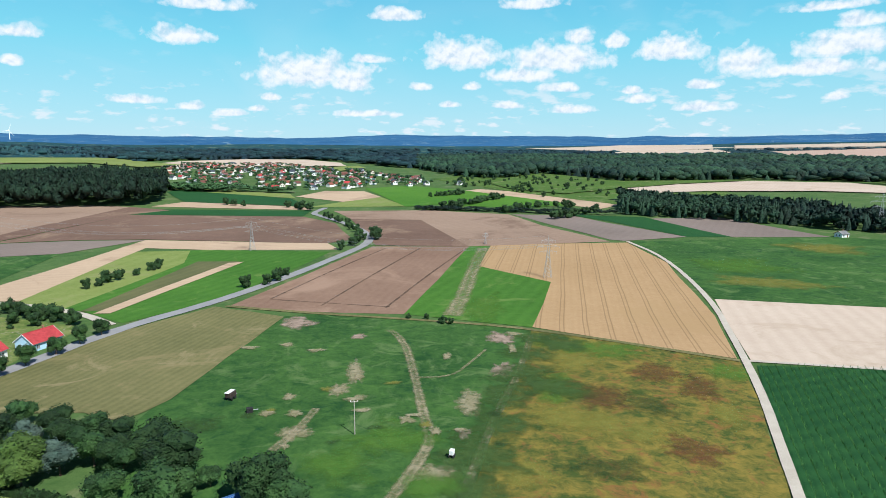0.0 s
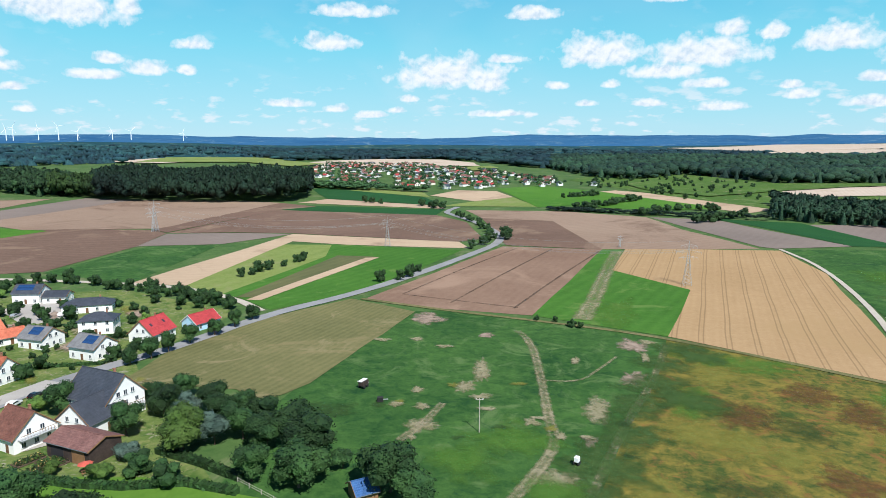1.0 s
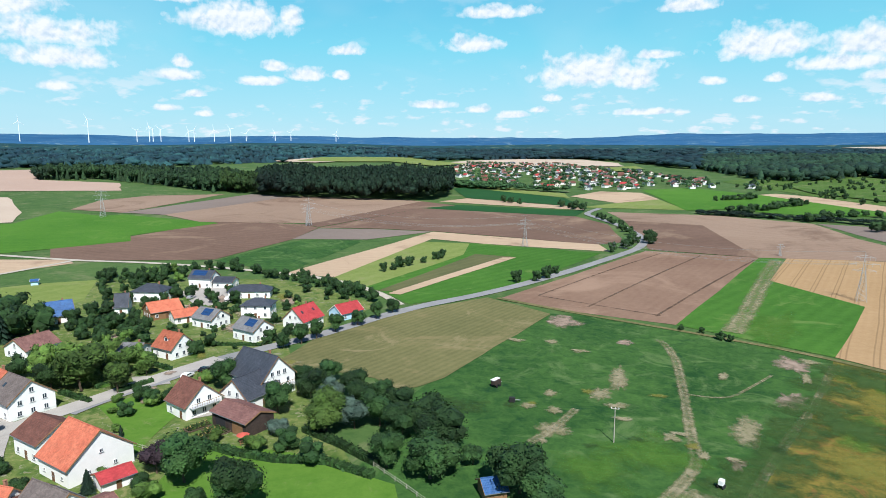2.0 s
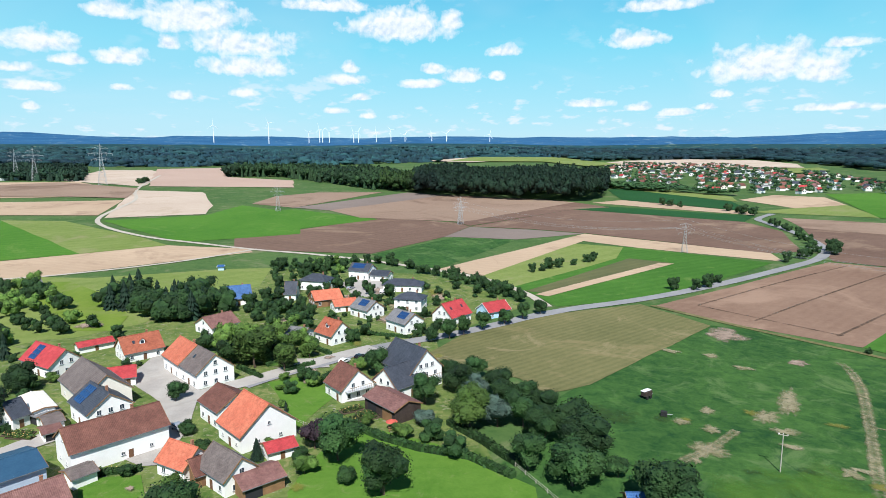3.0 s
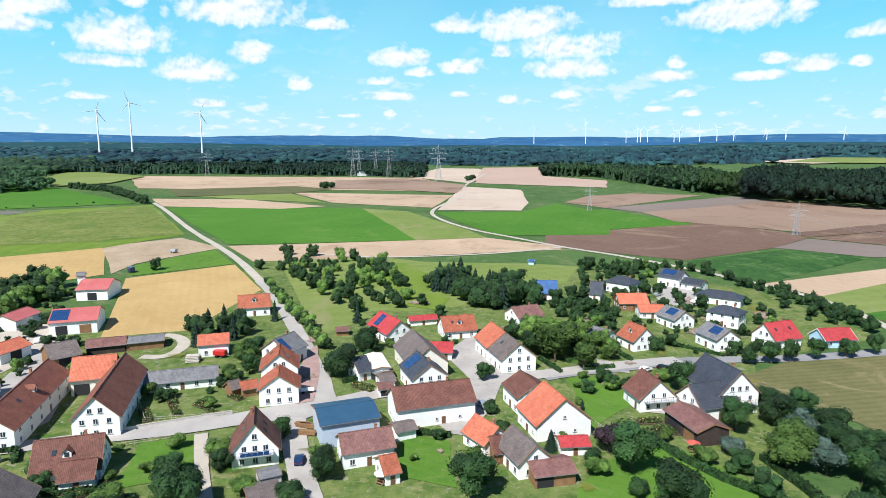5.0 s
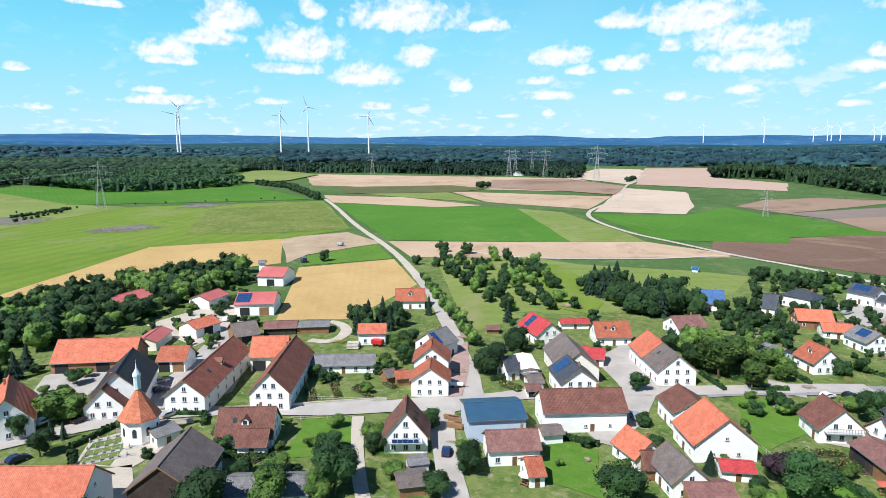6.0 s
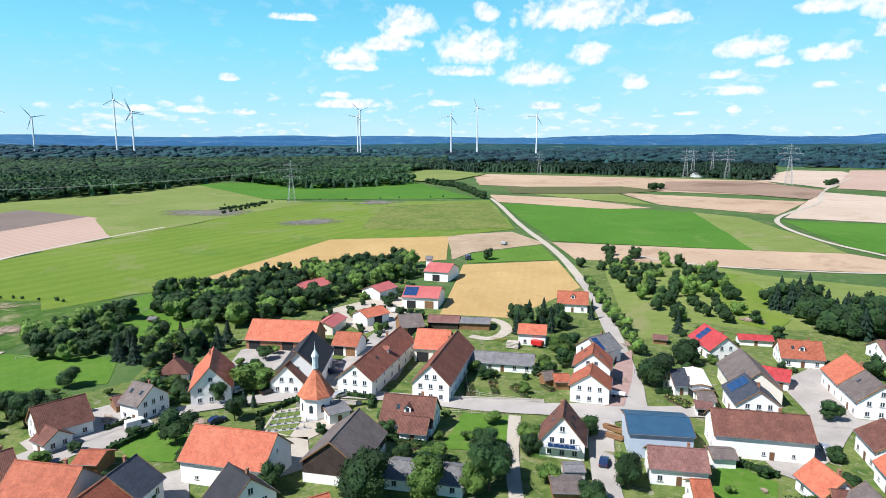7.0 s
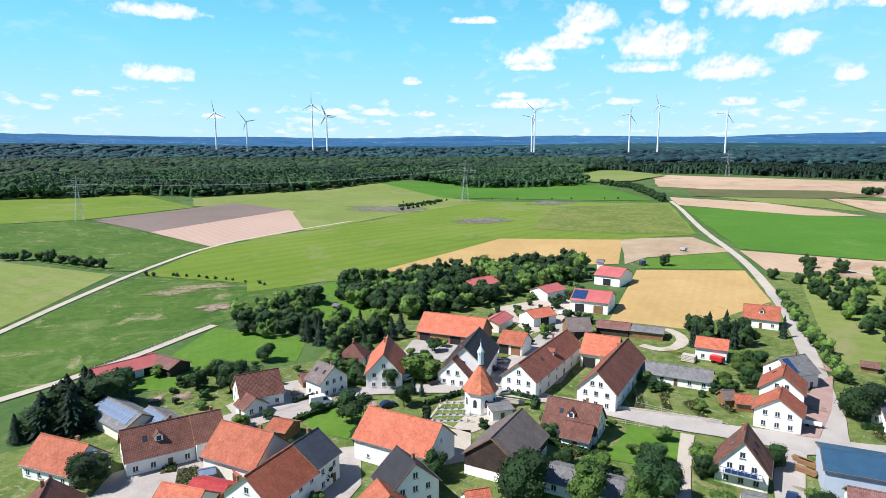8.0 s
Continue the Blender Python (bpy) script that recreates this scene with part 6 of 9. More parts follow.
field("field", "pink_soil", "far pinkish field", [(-1360.3, 681.7), (-1321.5, 821.1), (-1011.9, 634.9), (-852.0, 658.8), (-730.7, 566.2), (-896.1, 434.3)], lift=0.14)
field("field", "cream", "pale field inside the bend of the track", [(-841.1, 388.5), (-754.0, 436.2), (-595.2, 355.6), (-534.5, 311.0), (-571.5, 236.3)], lift=0.16)
field("field", "bright_green", "green field along the curved track", [(-555.1, 227.0), (-526.6, 306.5), (-577.4, 378.7), (-479.2, 374.1), (-372.2, 292.4), (-403.3, 213.3)], lift=0.15)
field("field", "striped_green", "broad bright green meadow mown in stripes", [(-227.6, -191.7), (-364.3, -301.4), (-395.3, -273.4), (-519.3, -259.5), (-672.9, -220.1), (-721.5, -27.1), (-492.1, 1.6), (-449.5, -46.0), (-423.8, -128.5), (-289.6, -157.7), (-249.9, -175.7)], lift=0.12)
field("field", "olive", "olive meadow before the forest", [(-494.8, -357.9), (-883.5, -484.6), (-929.9, -468.5), (-698.8, -291.1), (-672.9, -220.1), (-519.3, -259.5), (-401.4, -277.5)], lift=0.13)
field("field", "bright_green", "green slope before the forest", [(-904.7, -488.0), (-1087.9, -197.5), (-741.7, -44.7), (-693.2, -282.6)], lift=0.14)
field("field", "gold", "golden grain field on the slope behind the farm", [(-289.6, -157.7), (-423.8, -128.5), (-449.5, -46.0), (-360.5, -38.8), (-347.4, -64.6), (-317.8, -111.7)], lift=0.17)
field("field", "dirt", "bare storage yard of trodden soil", [(-454.8, -48.6), (-476.8, -0.7), (-423.6, 22.8), (-386.0, -25.5), (-360.5, -35.5)], lift=0.18)
field("field", "lawn", "small green plot with parked machines", [(-352.1, -26.6), (-382.1, -25.2), (-419.1, 18.7), (-366.4, 25.9)], lift=0.20)
field("field", "gold", "golden grain field behind the farm", [(-244.8, -29.1), (-347.2, -27.8), (-364.6, 26.4), (-297.9, 32.8), (-242.4, -0.5)], lift=0.16)
field("field", "striped_green", "bright meadow mown in stripes beside the track", [(-233.6, -264.7), (-313.1, -292.0), (-455.3, -272.6), (-517.3, -224.6), (-315.6, -144.1), (-264.2, -164.5), (-243.6, -190.4)], lift=0.12)
field("field", "soil_grey", "brown ploughed field", [(-373.4, -477.1), (-544.7, -466.4), (-510.5, -374.5), (-345.4, -379.4)], lift=0.20)
field("field", "pink_soil", "pinkish tan field", [(-345.4, -379.4), (-510.5, -374.5), (-461.5, -276.3), (-316.4, -295.1)], lift=0.20)
field("field", "pasture", "deep green field beside the track", [(-300.5, -533.3), (-319.9, -510.3), (-374.0, -484.6), (-316.1, -295.7), (-239.1, -272.8), (-233.0, -292.5), (-235.8, -421.4)], lift=0.17)
field("field", "olive", "olive yellow field", [(-217.2, -389.1), (-225.0, -362.3), (-228.5, -278.8), (-144.8, -237.4), (-123.2, -226.6)], lift=0.17)
field("pasture", "pasture", "wide grazed green pasture with worn patches", [(-89.5, -167.9), (-103.4, -172.6), (-139.1, -228.5), (-231.7, -262.6), (-243.6, -190.4), (-245.8, -170.6), (-186.0, -167.7), (-179.9, -167.8), (-126.4, -169.5)], lift=0.14)
field("field", "lawn", "bright green paddock", [(-117.1, -142.3), (-141.4, -153.3), (-178.1, -166.1), (-179.1, -125.0), (-157.3, -114.3), (-148.8, -135.1), (-124.5, -131.6)], lift=0.10)
field("field", "striped_green", "bright green field below the forest", [(-407.0, -717.5), (-443.9, -703.6), (-572.2, -638.2), (-490.3, -474.2), (-374.0, -484.6), (-300.5, -533.3)], lift=0.15)
field("field", "olive", "long meadow below the forest", [(-562.1, -547.0), (-665.8, -513.9), (-926.9, -463.5), (-693.1, -300.9), (-464.4, -279.1), (-510.5, -374.5), (-498.4, -482.0)], lift=0.13)
# ---- village ground, roads and tracks ----
field("garden", "garden", "rough village gardens of grass and beds", [(-239.1, -36.6), (-262.0, -29.9), (-334.3, 23.4), (-369.6, 46.5), (-335.6, 110.7), (-281.5, 205.3), (-206.4, 247.6), (-135.0, 226.7), (-136.0, 164.9), (-107.4, 135.8), (-65.2, 100.0), (-47.3, 74.6), (-110.9, -35.6), (-194.4, -56.9)], lift=0.08)
field("garden", "garden", "rough village gardens of grass and beds", [(-98.7, -128.4), (-127.2, -136.4), (-159.7, -108.5), (-213.5, -122.8), (-283.8, -111.0), (-331.2, -63.7), (-221.9, -19.9), (-113.0, -4.7), (-83.5, -2.7), (-45.9, -94.7), (-72.7, -142.4)], lift=0.09)
field("lawn", "olive", "sunlit mown orchard grass among hedges", [(-364.5, 51.5), (-397.3, 77.5), (-332.1, 129.5), (-302.6, 184.7), (-285.2, 203.4), (-254.7, 174.5), (-235.7, 106.6), (-236.6, 72.3), (-218.4, 46.1), (-261.1, 45.3)], lift=0.14)
field("lawn", "lawn", "bright lawn garden beside the barn", [(-145.6, 100.9), (-141.2, 114.4), (-122.3, 104.9), (-114.6, 87.3)], lift=0.20)
field("lawn", "lawn", "sunny lawn behind the hedges", [(-101.9, 98.1), (-83.9, 101.9), (-56.9, 99.8), (-45.0, 83.5), (-74.0, 53.6), (-93.4, 68.1), (-101.6, 83.6)], lift=0.20)
field("lawn", "lawn", "bright green lawn beside the long house", [(-130.4, 44.7), (-122.0, 53.4), (-103.0, 46.7), (-112.5, 36.9)], lift=0.22)
field("lawn", "lawn", "walled lawn beside the lane", [(-128.8, -15.3), (-148.2, -11.7), (-148.0, 0.3), (-128.6, -1.0)], lift=0.22)
field("lawn", "lawn", "green churchyard meadow", [(-126.6, -92.5), (-135.8, -84.6), (-130.1, -75.2), (-115.9, -70.9), (-116.1, -81.0)], lift=0.22)
field("lawn", "lawn", "green orchard slope with sheds", [(-243.4, -171.3), (-286.4, -156.0), (-304.7, -121.2), (-245.0, -96.1), (-215.7, -121.0), (-191.7, -136.5)], lift=0.16)
field("yard", "paving", "grey paved farm yard", [(-180.8, 77.2), (-196.3, 94.2), (-161.7, 89.7), (-134.8, 71.1), (-123.0, 57.8), (-125.6, 55.1), (-134.5, 53.8), (-146.5, 59.0), (-152.4, 74.0)], lift=0.26)
field("yard", "paving", "grey paved farm yard", [(-162.2, -58.9), (-190.0, -52.3), (-245.1, -46.2), (-213.8, -30.6), (-170.0, -32.7), (-159.8, -39.9)], lift=0.22)
strip("track", "gravel", "curved pale gravel farm track", [(-215.5, -14.6), (-211.9, -7.4), (-218.8, -2.5), (-229.2, -1.1), (-239.1, -6.1), (-239.3, -13.9)], 4.0, 0.26)
strip("track", "worn_track", "pale mown strip through the green field", [(26.3, 401.6), (16.9, 338.9), (10.0, 281.7), (3.7, 244.1)], 9.0, 0.3)
field("yard", "gravel", "pale gravel yard behind the farm", [(-245.1, -78.0), (-277.2, -52.0), (-245.0, -39.4), (-214.2, -52.7)], lift=0.20)
field("yard", "paving", "grey paved yard before the houses", [(-120.6, -110.3), (-139.4, -106.4), (-135.9, -92.7), (-129.5, -88.5), (-112.0, -95.9)], lift=0.24)
field("yard", "paving", "grey paved yard", [(-84.3, -107.6), (-105.2, -96.8), (-102.8, -88.3), (-83.6, -85.9), (-69.8, -83.8), (-64.4, -97.1), (-80.3, -105.9)], lift=0.24)
field("yard", "paving", "wide grey paved yard between the farmhouses", [(-139.8, -106.3), (-146.9, -101.0), (-136.0, -84.4), (-127.9, -84.9), (-119.2, -90.1), (-120.1, -97.1), (-128.9, -100.5)], lift=0.28)
field("yard", "paving", "pale yard behind the modern house", [(-108.4, -74.4), (-114.5, -66.5), (-99.8, -58.2), (-81.1, -56.3), (-78.2, -63.4)], lift=0.24)
strip("road", "road_grey", "grey asphalt country road", [(-149.0, 94.9), (-149.1, 103.1), (-146.2, 121.2), (-145.4, 140.0), (-138.1, 160.9), (-130.6, 181.3), (-122.1, 223.9), (-99.5, 263.9), (-80.1, 315.1), (-60.8, 381.0), (-51.5, 416.2), (-52.8, 448.3), (-64.7, 485.4), (-84.3, 524.1), (-112.7, 568.7), (-125.0, 588.5), (-120.4, 636.5)], 6.0, 0.3)
strip("road", "asphalt", "village street of worn grey asphalt", [(-155.5, -20.1), (-154.3, -7.6), (-153.5, 9.0), (-154.8, 21.1), (-154.1, 36.1), (-156.2, 47.2), (-153.5, 72.8), (-152.5, 83.4), (-150.3, 101.7), (-148.1, 126.5), (-145.1, 143.1)], 6.5, 0.33)
strip("road", "asphalt", "asphalt lane through the old village", [(-149.2, 24.1), (-152.6, 32.0), (-168.6, 34.3), (-188.0, 35.4), (-212.3, 36.7), (-243.3, 37.3), (-280.9, 37.6), (-316.7, 34.8)], 5.5, 0.35)
strip("road", "asphalt", "village street past the churchyard", [(-112.5, -104.3), (-130.5, -95.2), (-137.3, -89.4), (-145.3, -77.8), (-152.8, -62.9), (-157.2, -46.8), (-156.9, -30.3), (-152.8, -9.2), (-152.3, 9.9), (-150.9, 27.2)], 6.0, 0.36)
strip("track", "gravel", "pale gravel farm track", [(-280.9, 37.6), (-316.7, 34.8), (-371.7, 30.4), (-423.6, 22.8), (-476.6, 12.5), (-544.0, 1.8), (-660.3, -12.8), (-741.8, -26.5)], 4.5, 0.3)
strip("track", "gravel", "pale gravel track across the fields", [(-126.4, 229.0), (-146.6, 244.6), (-175.7, 255.4), (-191.5, 257.9), (-234.1, 256.5), (-297.4, 246.9), (-341.3, 230.1), (-390.6, 220.8), (-436.0, 209.2), (-509.1, 210.2), (-566.7, 225.7), (-637.4, 276.3), (-713.5, 334.1), (-836.8, 384.2), (-1125.3, 569.1)], 4.0, 0.3)
strip("track", "gravel", "field track along the tan stubble", [(-341.3, 230.1), (-338.4, 183.3), (-347.0, 135.5), (-357.6, 100.5), (-383.7, 74.6)], 3.0, 0.3)
strip("track", "gravel", "pale gravel track beside the wheat", [(127.8, 425.9), (133.3, 369.1), (119.5, 269.0), (99.5, 200.1), (87.1, 160.9), (74.9, 128.4), (68.1, 109.9), (58.0, 84.0)], 2.4, 0.3)
strip("track", "stubble", "grassy track between the fields", [(-92.6, 257.8), (-51.9, 247.4), (-9.8, 238.0), (33.2, 226.0), (94.1, 188.7)], 2.5, 0.28)
strip("track", "gravel", "dry track between pale field and maize", [(96.8, 188.7), (134.8, 180.9), (168.0, 173.6)], 2.0, 0.28)
strip("track", "gravel", "pale farm track past the pastures", [(-90.5, -169.8), (-100.8, -168.6), (-121.3, -165.3), (-143.7, -165.5), (-162.0, -166.9), (-179.9, -167.8)], 3.5, 0.3)
strip("track", "gravel", "pale concrete farm track", [(-121.5, -223.6), (-141.3, -231.8), (-181.5, -250.0), (-241.8, -273.8), (-316.1, -295.7), (-387.6, -290.3), (-462.1, -275.0)], 3.2, 0.3)
strip("lane", "gravel", "narrow gravel lane between gardens", [(-148.0, 1.3), (-134.0, 0.9), (-123.4, 0.6), (-106.4, 1.8), (-90.4, 3.3)], 3.0, 0.34)
strip("lane", "paving", "paved drive beside the white house", [(-149.2, 23.3), (-136.5, 20.8), (-123.1, 19.5), (-109.5, 19.1), (-90.1, 17.8)], 5.5, 0.34)
strip("track", "worn_track", "trodden sandy track through the meadow", [(-19.8, 223.8), (-13.7, 209.7), (-9.4, 183.5), (-5.7, 153.2), (-2.5, 134.0), (-5.8, 121.1), (-10.9, 106.5)], 3.4, 0.26)
strip("track", "worn_track", "trodden path through the meadow", [(-8.1, 173.8), (2.7, 174.7), (8.1, 186.1), (14.4, 200.2)], 1.2, 0.26)
strip("track", "worn_track", "faint wheel track in the dry meadow", [(31.8, 216.5), (23.1, 178.5), (13.8, 149.7), (6.6, 121.0), (3.2, 106.5)], 2.6, 0.26)
strip("track", "worn_track", "faint trodden track in the pasture", [(-32.6, 151.5), (-34.9, 136.9), (-37.9, 128.5)], 3.0, 0.26)
field("field", "soil_light", "brown field among tan stubble", [(-1035.0, 242.5), (-1052.4, 379.0), (-861.4, 404.0), (-736.1, 330.7), (-818.2, 279.1), (-873.9, 198.3)], lift=0.3)
field("field", "olive_brown", "olive strip among tan stubble", [(-923.3, -13.9), (-935.4, 157.6), (-862.4, 200.6), (-816.8, 141.4), (-809.4, -2.3)], lift=0.3)
field("lawn", "striped_green", "sunlit mown meadow behind the gardens", [(-319.9, 97.8), (-338.1, 108.6), (-330.3, 118.4), (-289.0, 118.0), (-249.9, 109.5), (-233.0, 97.0), (-246.3, 85.8), (-273.9, 88.8)], lift=0.3)
# wheel ruts across the brown field
strip("rut", "tramline", "narrow dark wheel rut in the brown field", [(-77.0, 269.5), (-57.8, 338.7), (-36.7, 402.3)], 1.3, 0.3)
strip("rut", "tramline", "narrow dark wheel rut in the brown field", [(-52.3, 258.8), (-38.0, 317.5), (-14.5, 402.5)], 1.3, 0.3)
strip("rut", "tramline", "narrow dark wheel rut in the brown field", [(-24.4, 255.8), (-8.6, 317.8), (15.1, 400.1)], 1.3, 0.3)
strip("rut", "tramline", "narrow dark wheel rut in the brown field", [(-77.0, 269.5), (-55.4, 264.7), (-22.7, 257.5)], 1.3, 0.3)
field("field", "rough_plot", "rough yellowish plot in the green meadow", [(-477.5, -119.8), (-643.8, -137.2), (-702.5, -28.5), (-495.2, -1.3), (-477.5, -54.6)], lift=0.2)
# the green meadow thins out into the dry grass
patch("grass_patch", "meadow_fray", "tufted green grass running into dry meadow", 34, 214, 8.0, 11.0, 0.270, 150)
patch("grass_patch", "meadow_fray", "tufted green grass running into dry meadow", 29, 196, 10.0, 11.0, 0.274, 151)
patch("grass_patch", "meadow_fray", "tufted green grass running into dry meadow", 24, 178, 12.0, 11.0, 0.278, 152)
patch("grass_patch", "meadow_fray", "tufted green grass running into dry meadow", 18, 160, 8.0, 11.0, 0.282, 153)
patch("grass_patch", "meadow_fray", "tufted green grass running into dry meadow", 13, 142, 10.0, 11.0, 0.286, 154)
patch("grass_patch", "meadow_fray", "tufted green grass running into dry meadow", 9, 126, 12.0, 11.0, 0.290, 155)
patch("grass_patch", "meadow_fray", "tufted green grass running into dry meadow", 6, 112, 8.0, 11.0, 0.294, 156)
patch("grass_patch", "meadow_fray", "tufted green grass running into dry meadow", 40, 205, 10.0, 11.0, 0.298, 157)
patch("grass_patch", "meadow_fray", "tufted green grass running into dry meadow", 30, 168, 12.0, 11.0, 0.302, 158)
patch("bare_patch", "worn_patch", "uneven worn patch of bare soil in grass", 21.1, 213.0, 5.6, 7.9, 0.204, 1)
patch("bare_patch", "worn_patch", "uneven worn patch of bare soil in grass", 18.0, 180.9, 3.8, 8.0, 0.208, 2)
patch("bare_patch", "worn_patch", "uneven worn patch of bare soil in grass", 5.0, 137.5, 1.8, 3.5, 0.212, 3)
patch("bare_patch", "worn_patch", "uneven worn patch of bare soil in grass", -56.9, 234.0, 6.6, 8.9, 0.216, 4)
patch("bare_patch", "worn_track", "uneven worn patch of bare soil in grass", -26.2, 178.6, 3.1, 10.3, 0.220, 5)
patch("bare_patch", "worn_track", "uneven worn patch of bare soil in grass", 7.6, 155.1, 4.4, 8.8, 0.224, 6)
patch("bare_patch", "worn_patch", "uneven worn patch of bare soil in grass", -30.2, 215.1, 3.0, 4.0, 0.228, 7)
patch("bare_patch", "worn_track", "uneven worn patch of bare soil in grass", -29.0, 165.0, 3.1, 6.2, 0.232, 8)
patch("bare_patch", "worn_track", "uneven worn patch of bare soil in grass", -34.9, 136.9, 4.6, 4.5, 0.236, 9)
patch("bare_patch", "worn_track", "uneven worn patch of bare soil in grass", -1.6, 118.7, 5.2, 4.3, 0.240, 10)
patch("grass_patch", "rust_grass", "patch of rusty brown sorrel in grass", 42.7, 158.9, 9.9, 11.3, 0.244, 11)
patch("grass_patch", "rust_grass", "patch of rusty brown sorrel in grass", 63.8, 178.5, 11.0, 12.0, 0.248, 12)
patch("grass_patch", "rust_grass", "patch of rusty brown sorrel in grass", 71.8, 165.0, 7.1, 14.7, 0.252, 13)
patch("grass_patch", "yellow_grass", "patch of yellowed dry grass", 30.4, 146.2, 11.2, 9.6, 0.256, 14)
patch("grass_patch", "yellow_grass", "patch of yellowed dry grass", 71.2, 146.2, 5.6, 15.1, 0.260, 15)
patch("grass_patch", "yellow_grass", "patch of yellowed dry grass", 42.6, 139.8, 17.6, 8.9, 0.264, 16)
patch("grass_patch", "dark_grass", "patch of dark tufted grass", 34.9, 121.0, 11.8, 6.9, 0.268, 17)
patch("grass_patch", "fresh_grass", "patch of fresh bright green grass", 52.2, 200.2, 22.7, 10.6, 0.272, 18)
patch("grass_patch", "fresh_grass", "patch of fresh bright green grass", 30.9, 165.0, 8.6, 11.9, 0.276, 19)
patch("grass_patch", "fresh_grass", "patch of fresh bright green grass", 85.9, 178.5, 7.6, 10.2, 0.280, 20)
patch("grass_patch", "yellow_grass", "patch of yellowed dry grass", 16.9, 118.8, 7.5, 7.6, 0.284, 21)
patch("grass_patch", "yellow_grass", "patch of yellowed dry grass", 42.2, 188.8, 10.8, 10.5, 0.288, 22)
patch("grass_patch", "rust_grass", "patch of rusty brown sorrel in grass", 55.6, 128.5, 10.0, 8.1, 0.292, 23)
patch("grass_patch", "dark_grass", "patch of dark tufted grass", 53.8, 153.2, 10.3, 7.3, 0.296, 24)
patch("grass_patch", "fresh_grass", "patch of fresh bright green grass", -12.2, 133.9, 11.7, 11.6, 0.300, 25)
patch("grass_patch", "fresh_grass", "patch of fresh bright green grass", -23.3, 123.5, 9.6, 10.3, 0.304, 26)
patch("grass_patch", "fresh_grass", "patch of fresh bright green grass", -2.7, 114.3, 8.4, 6.0, 0.308, 27)
patch("grass_patch", "dark_grass", "patch of dark tufted grass", -61.3, 139.9, 10.1, 6.4, 0.312, 28)
patch("grass_patch", "fresh_grass", "patch of fresh bright green grass", 18.3, 257.3, 10.8, 26.0, 0.316, 29)
patch("grass_patch", "fresh_grass", "patch of fresh bright green grass", 163.4, 342.2, 30.8, 24.1, 0.320, 30)
patch("grass_patch", "yellow_grass", "patch of yellowed dry grass", 158.0, 300.4, 27.1, 16.7, 0.324, 31)
patch("grass_patch", "yellow_grass", "patch of yellowed dry grass", 240.7, 392.0, 27.5, 22.4, 0.328, 32)
patch("bare_patch", "worn_track", "uneven worn patch of bare soil in grass", -41.6, 159.2, 1.9, 2.4, 0.332, 33)
patch("bare_patch", "worn_track", "uneven worn patch of bare soil in grass", -53.2, 205.4, 2.5, 2.4, 0.336, 34)
patch("bare_patch", "worn_track", "uneven worn patch of bare soil in grass", -8.5, 144.4, 2.6, 2.5, 0.340, 35)
patch("bare_patch", "worn_track", "uneven worn patch of bare soil in grass", 4.3, 139.0, 1.9, 1.2, 0.344, 36)
patch("bare_patch", "worn_track", "uneven worn patch of bare soil in grass", -42.6, 199.2, 3.2, 2.0, 0.348, 37)
patch("bare_patch", "worn_track", "uneven worn patch of bare soil in grass", -35.4, 130.6, 1.1, 1.8, 0.352, 38)
patch("bare_patch", "worn_track", "uneven worn patch of bare soil in grass", -24.8, 174.6, 1.5, 3.4, 0.356, 39)
patch("grass_patch", "yellow_grass", "patch of yellowed dry grass", -14.5, 169.2, 2.5, 1.7, 0.360, 40)
patch("bare_patch", "worn_track", "uneven worn patch of bare soil in grass", -23.5, 158.0, 3.2, 2.1, 0.364, 41)
patch("bare_patch", "worn_track", "uneven worn patch of bare soil in grass", -20.7, 150.4, 2.5, 1.3, 0.368, 42)
patch("bare_patch", "worn_track", "uneven worn patch of bare soil in grass", -37.3, 148.3, 2.5, 2.5, 0.372, 43)
patch("grass_patch", "dark_grass", "patch of dark tufted grass", -48.9, 147.2, 2.4, 2.7, 0.376, 44)
patch("bare_patch", "worn_track", "uneven worn patch of bare soil in grass", 26.1, 218.3, 3.7, 2.7, 0.380, 45)
patch("grass_patch", "yellow_grass", "patch of yellowed dry grass", -32.3, 164.6, 2.1, 2.1, 0.384, 46)
patch("grass_patch", "dark_grass", "patch of dark tufted grass", -15.8, 140.1, 2.9, 1.4, 0.388, 47)
patch("grass_patch", "yellow_grass", "patch of yellowed dry grass", -43.9, 150.1, 1.7, 1.5, 0.392, 48)
patch("grass_patch", "yellow_grass", "patch of yellowed dry grass", -4.3, 141.5, 2.0, 1.8, 0.396, 49)
patch("grass_patch", "dark_grass", "patch of dark tufted grass", 13.4, 148.3, 2.6, 2.6, 0.400, 50)
patch("bare_patch", "worn_track", "uneven worn patch of bare soil in grass", -44.6, 148.0, 2.4, 1.9, 0.404, 51)
patch("bare_patch", "worn_track", "uneven worn patch of bare soil in grass", 23.3, 200.5, 1.4, 4.7, 0.408, 52)
patch("grass_patch", "dark_grass", "patch of dark tufted grass", 13.3, 131.4, 2.6, 1.0, 0.412, 53)
patch("bare_patch", "worn_track", "uneven worn patch of bare soil in grass", -1.6, 137.9, 1.3, 2.3, 0.416, 54)
patch("grass_patch", "dark_grass", "patch of dark tufted grass", -25.3, 132.7, 2.6, 1.2, 0.420, 55)
patch("bare_patch", "worn_track", "uneven worn patch of bare soil in grass", 1.3, 192.9, 1.8, 3.3, 0.424, 56)
patch("bare_patch", "worn_track", "uneven worn patch of bare soil in grass", -6.7, 147.2, 3.0, 1.4, 0.428, 57)
patch("bare_patch", "worn_track", "uneven worn patch of bare soil in grass", -65.2, 201.8, 3.0, 2.5, 0.432, 58)
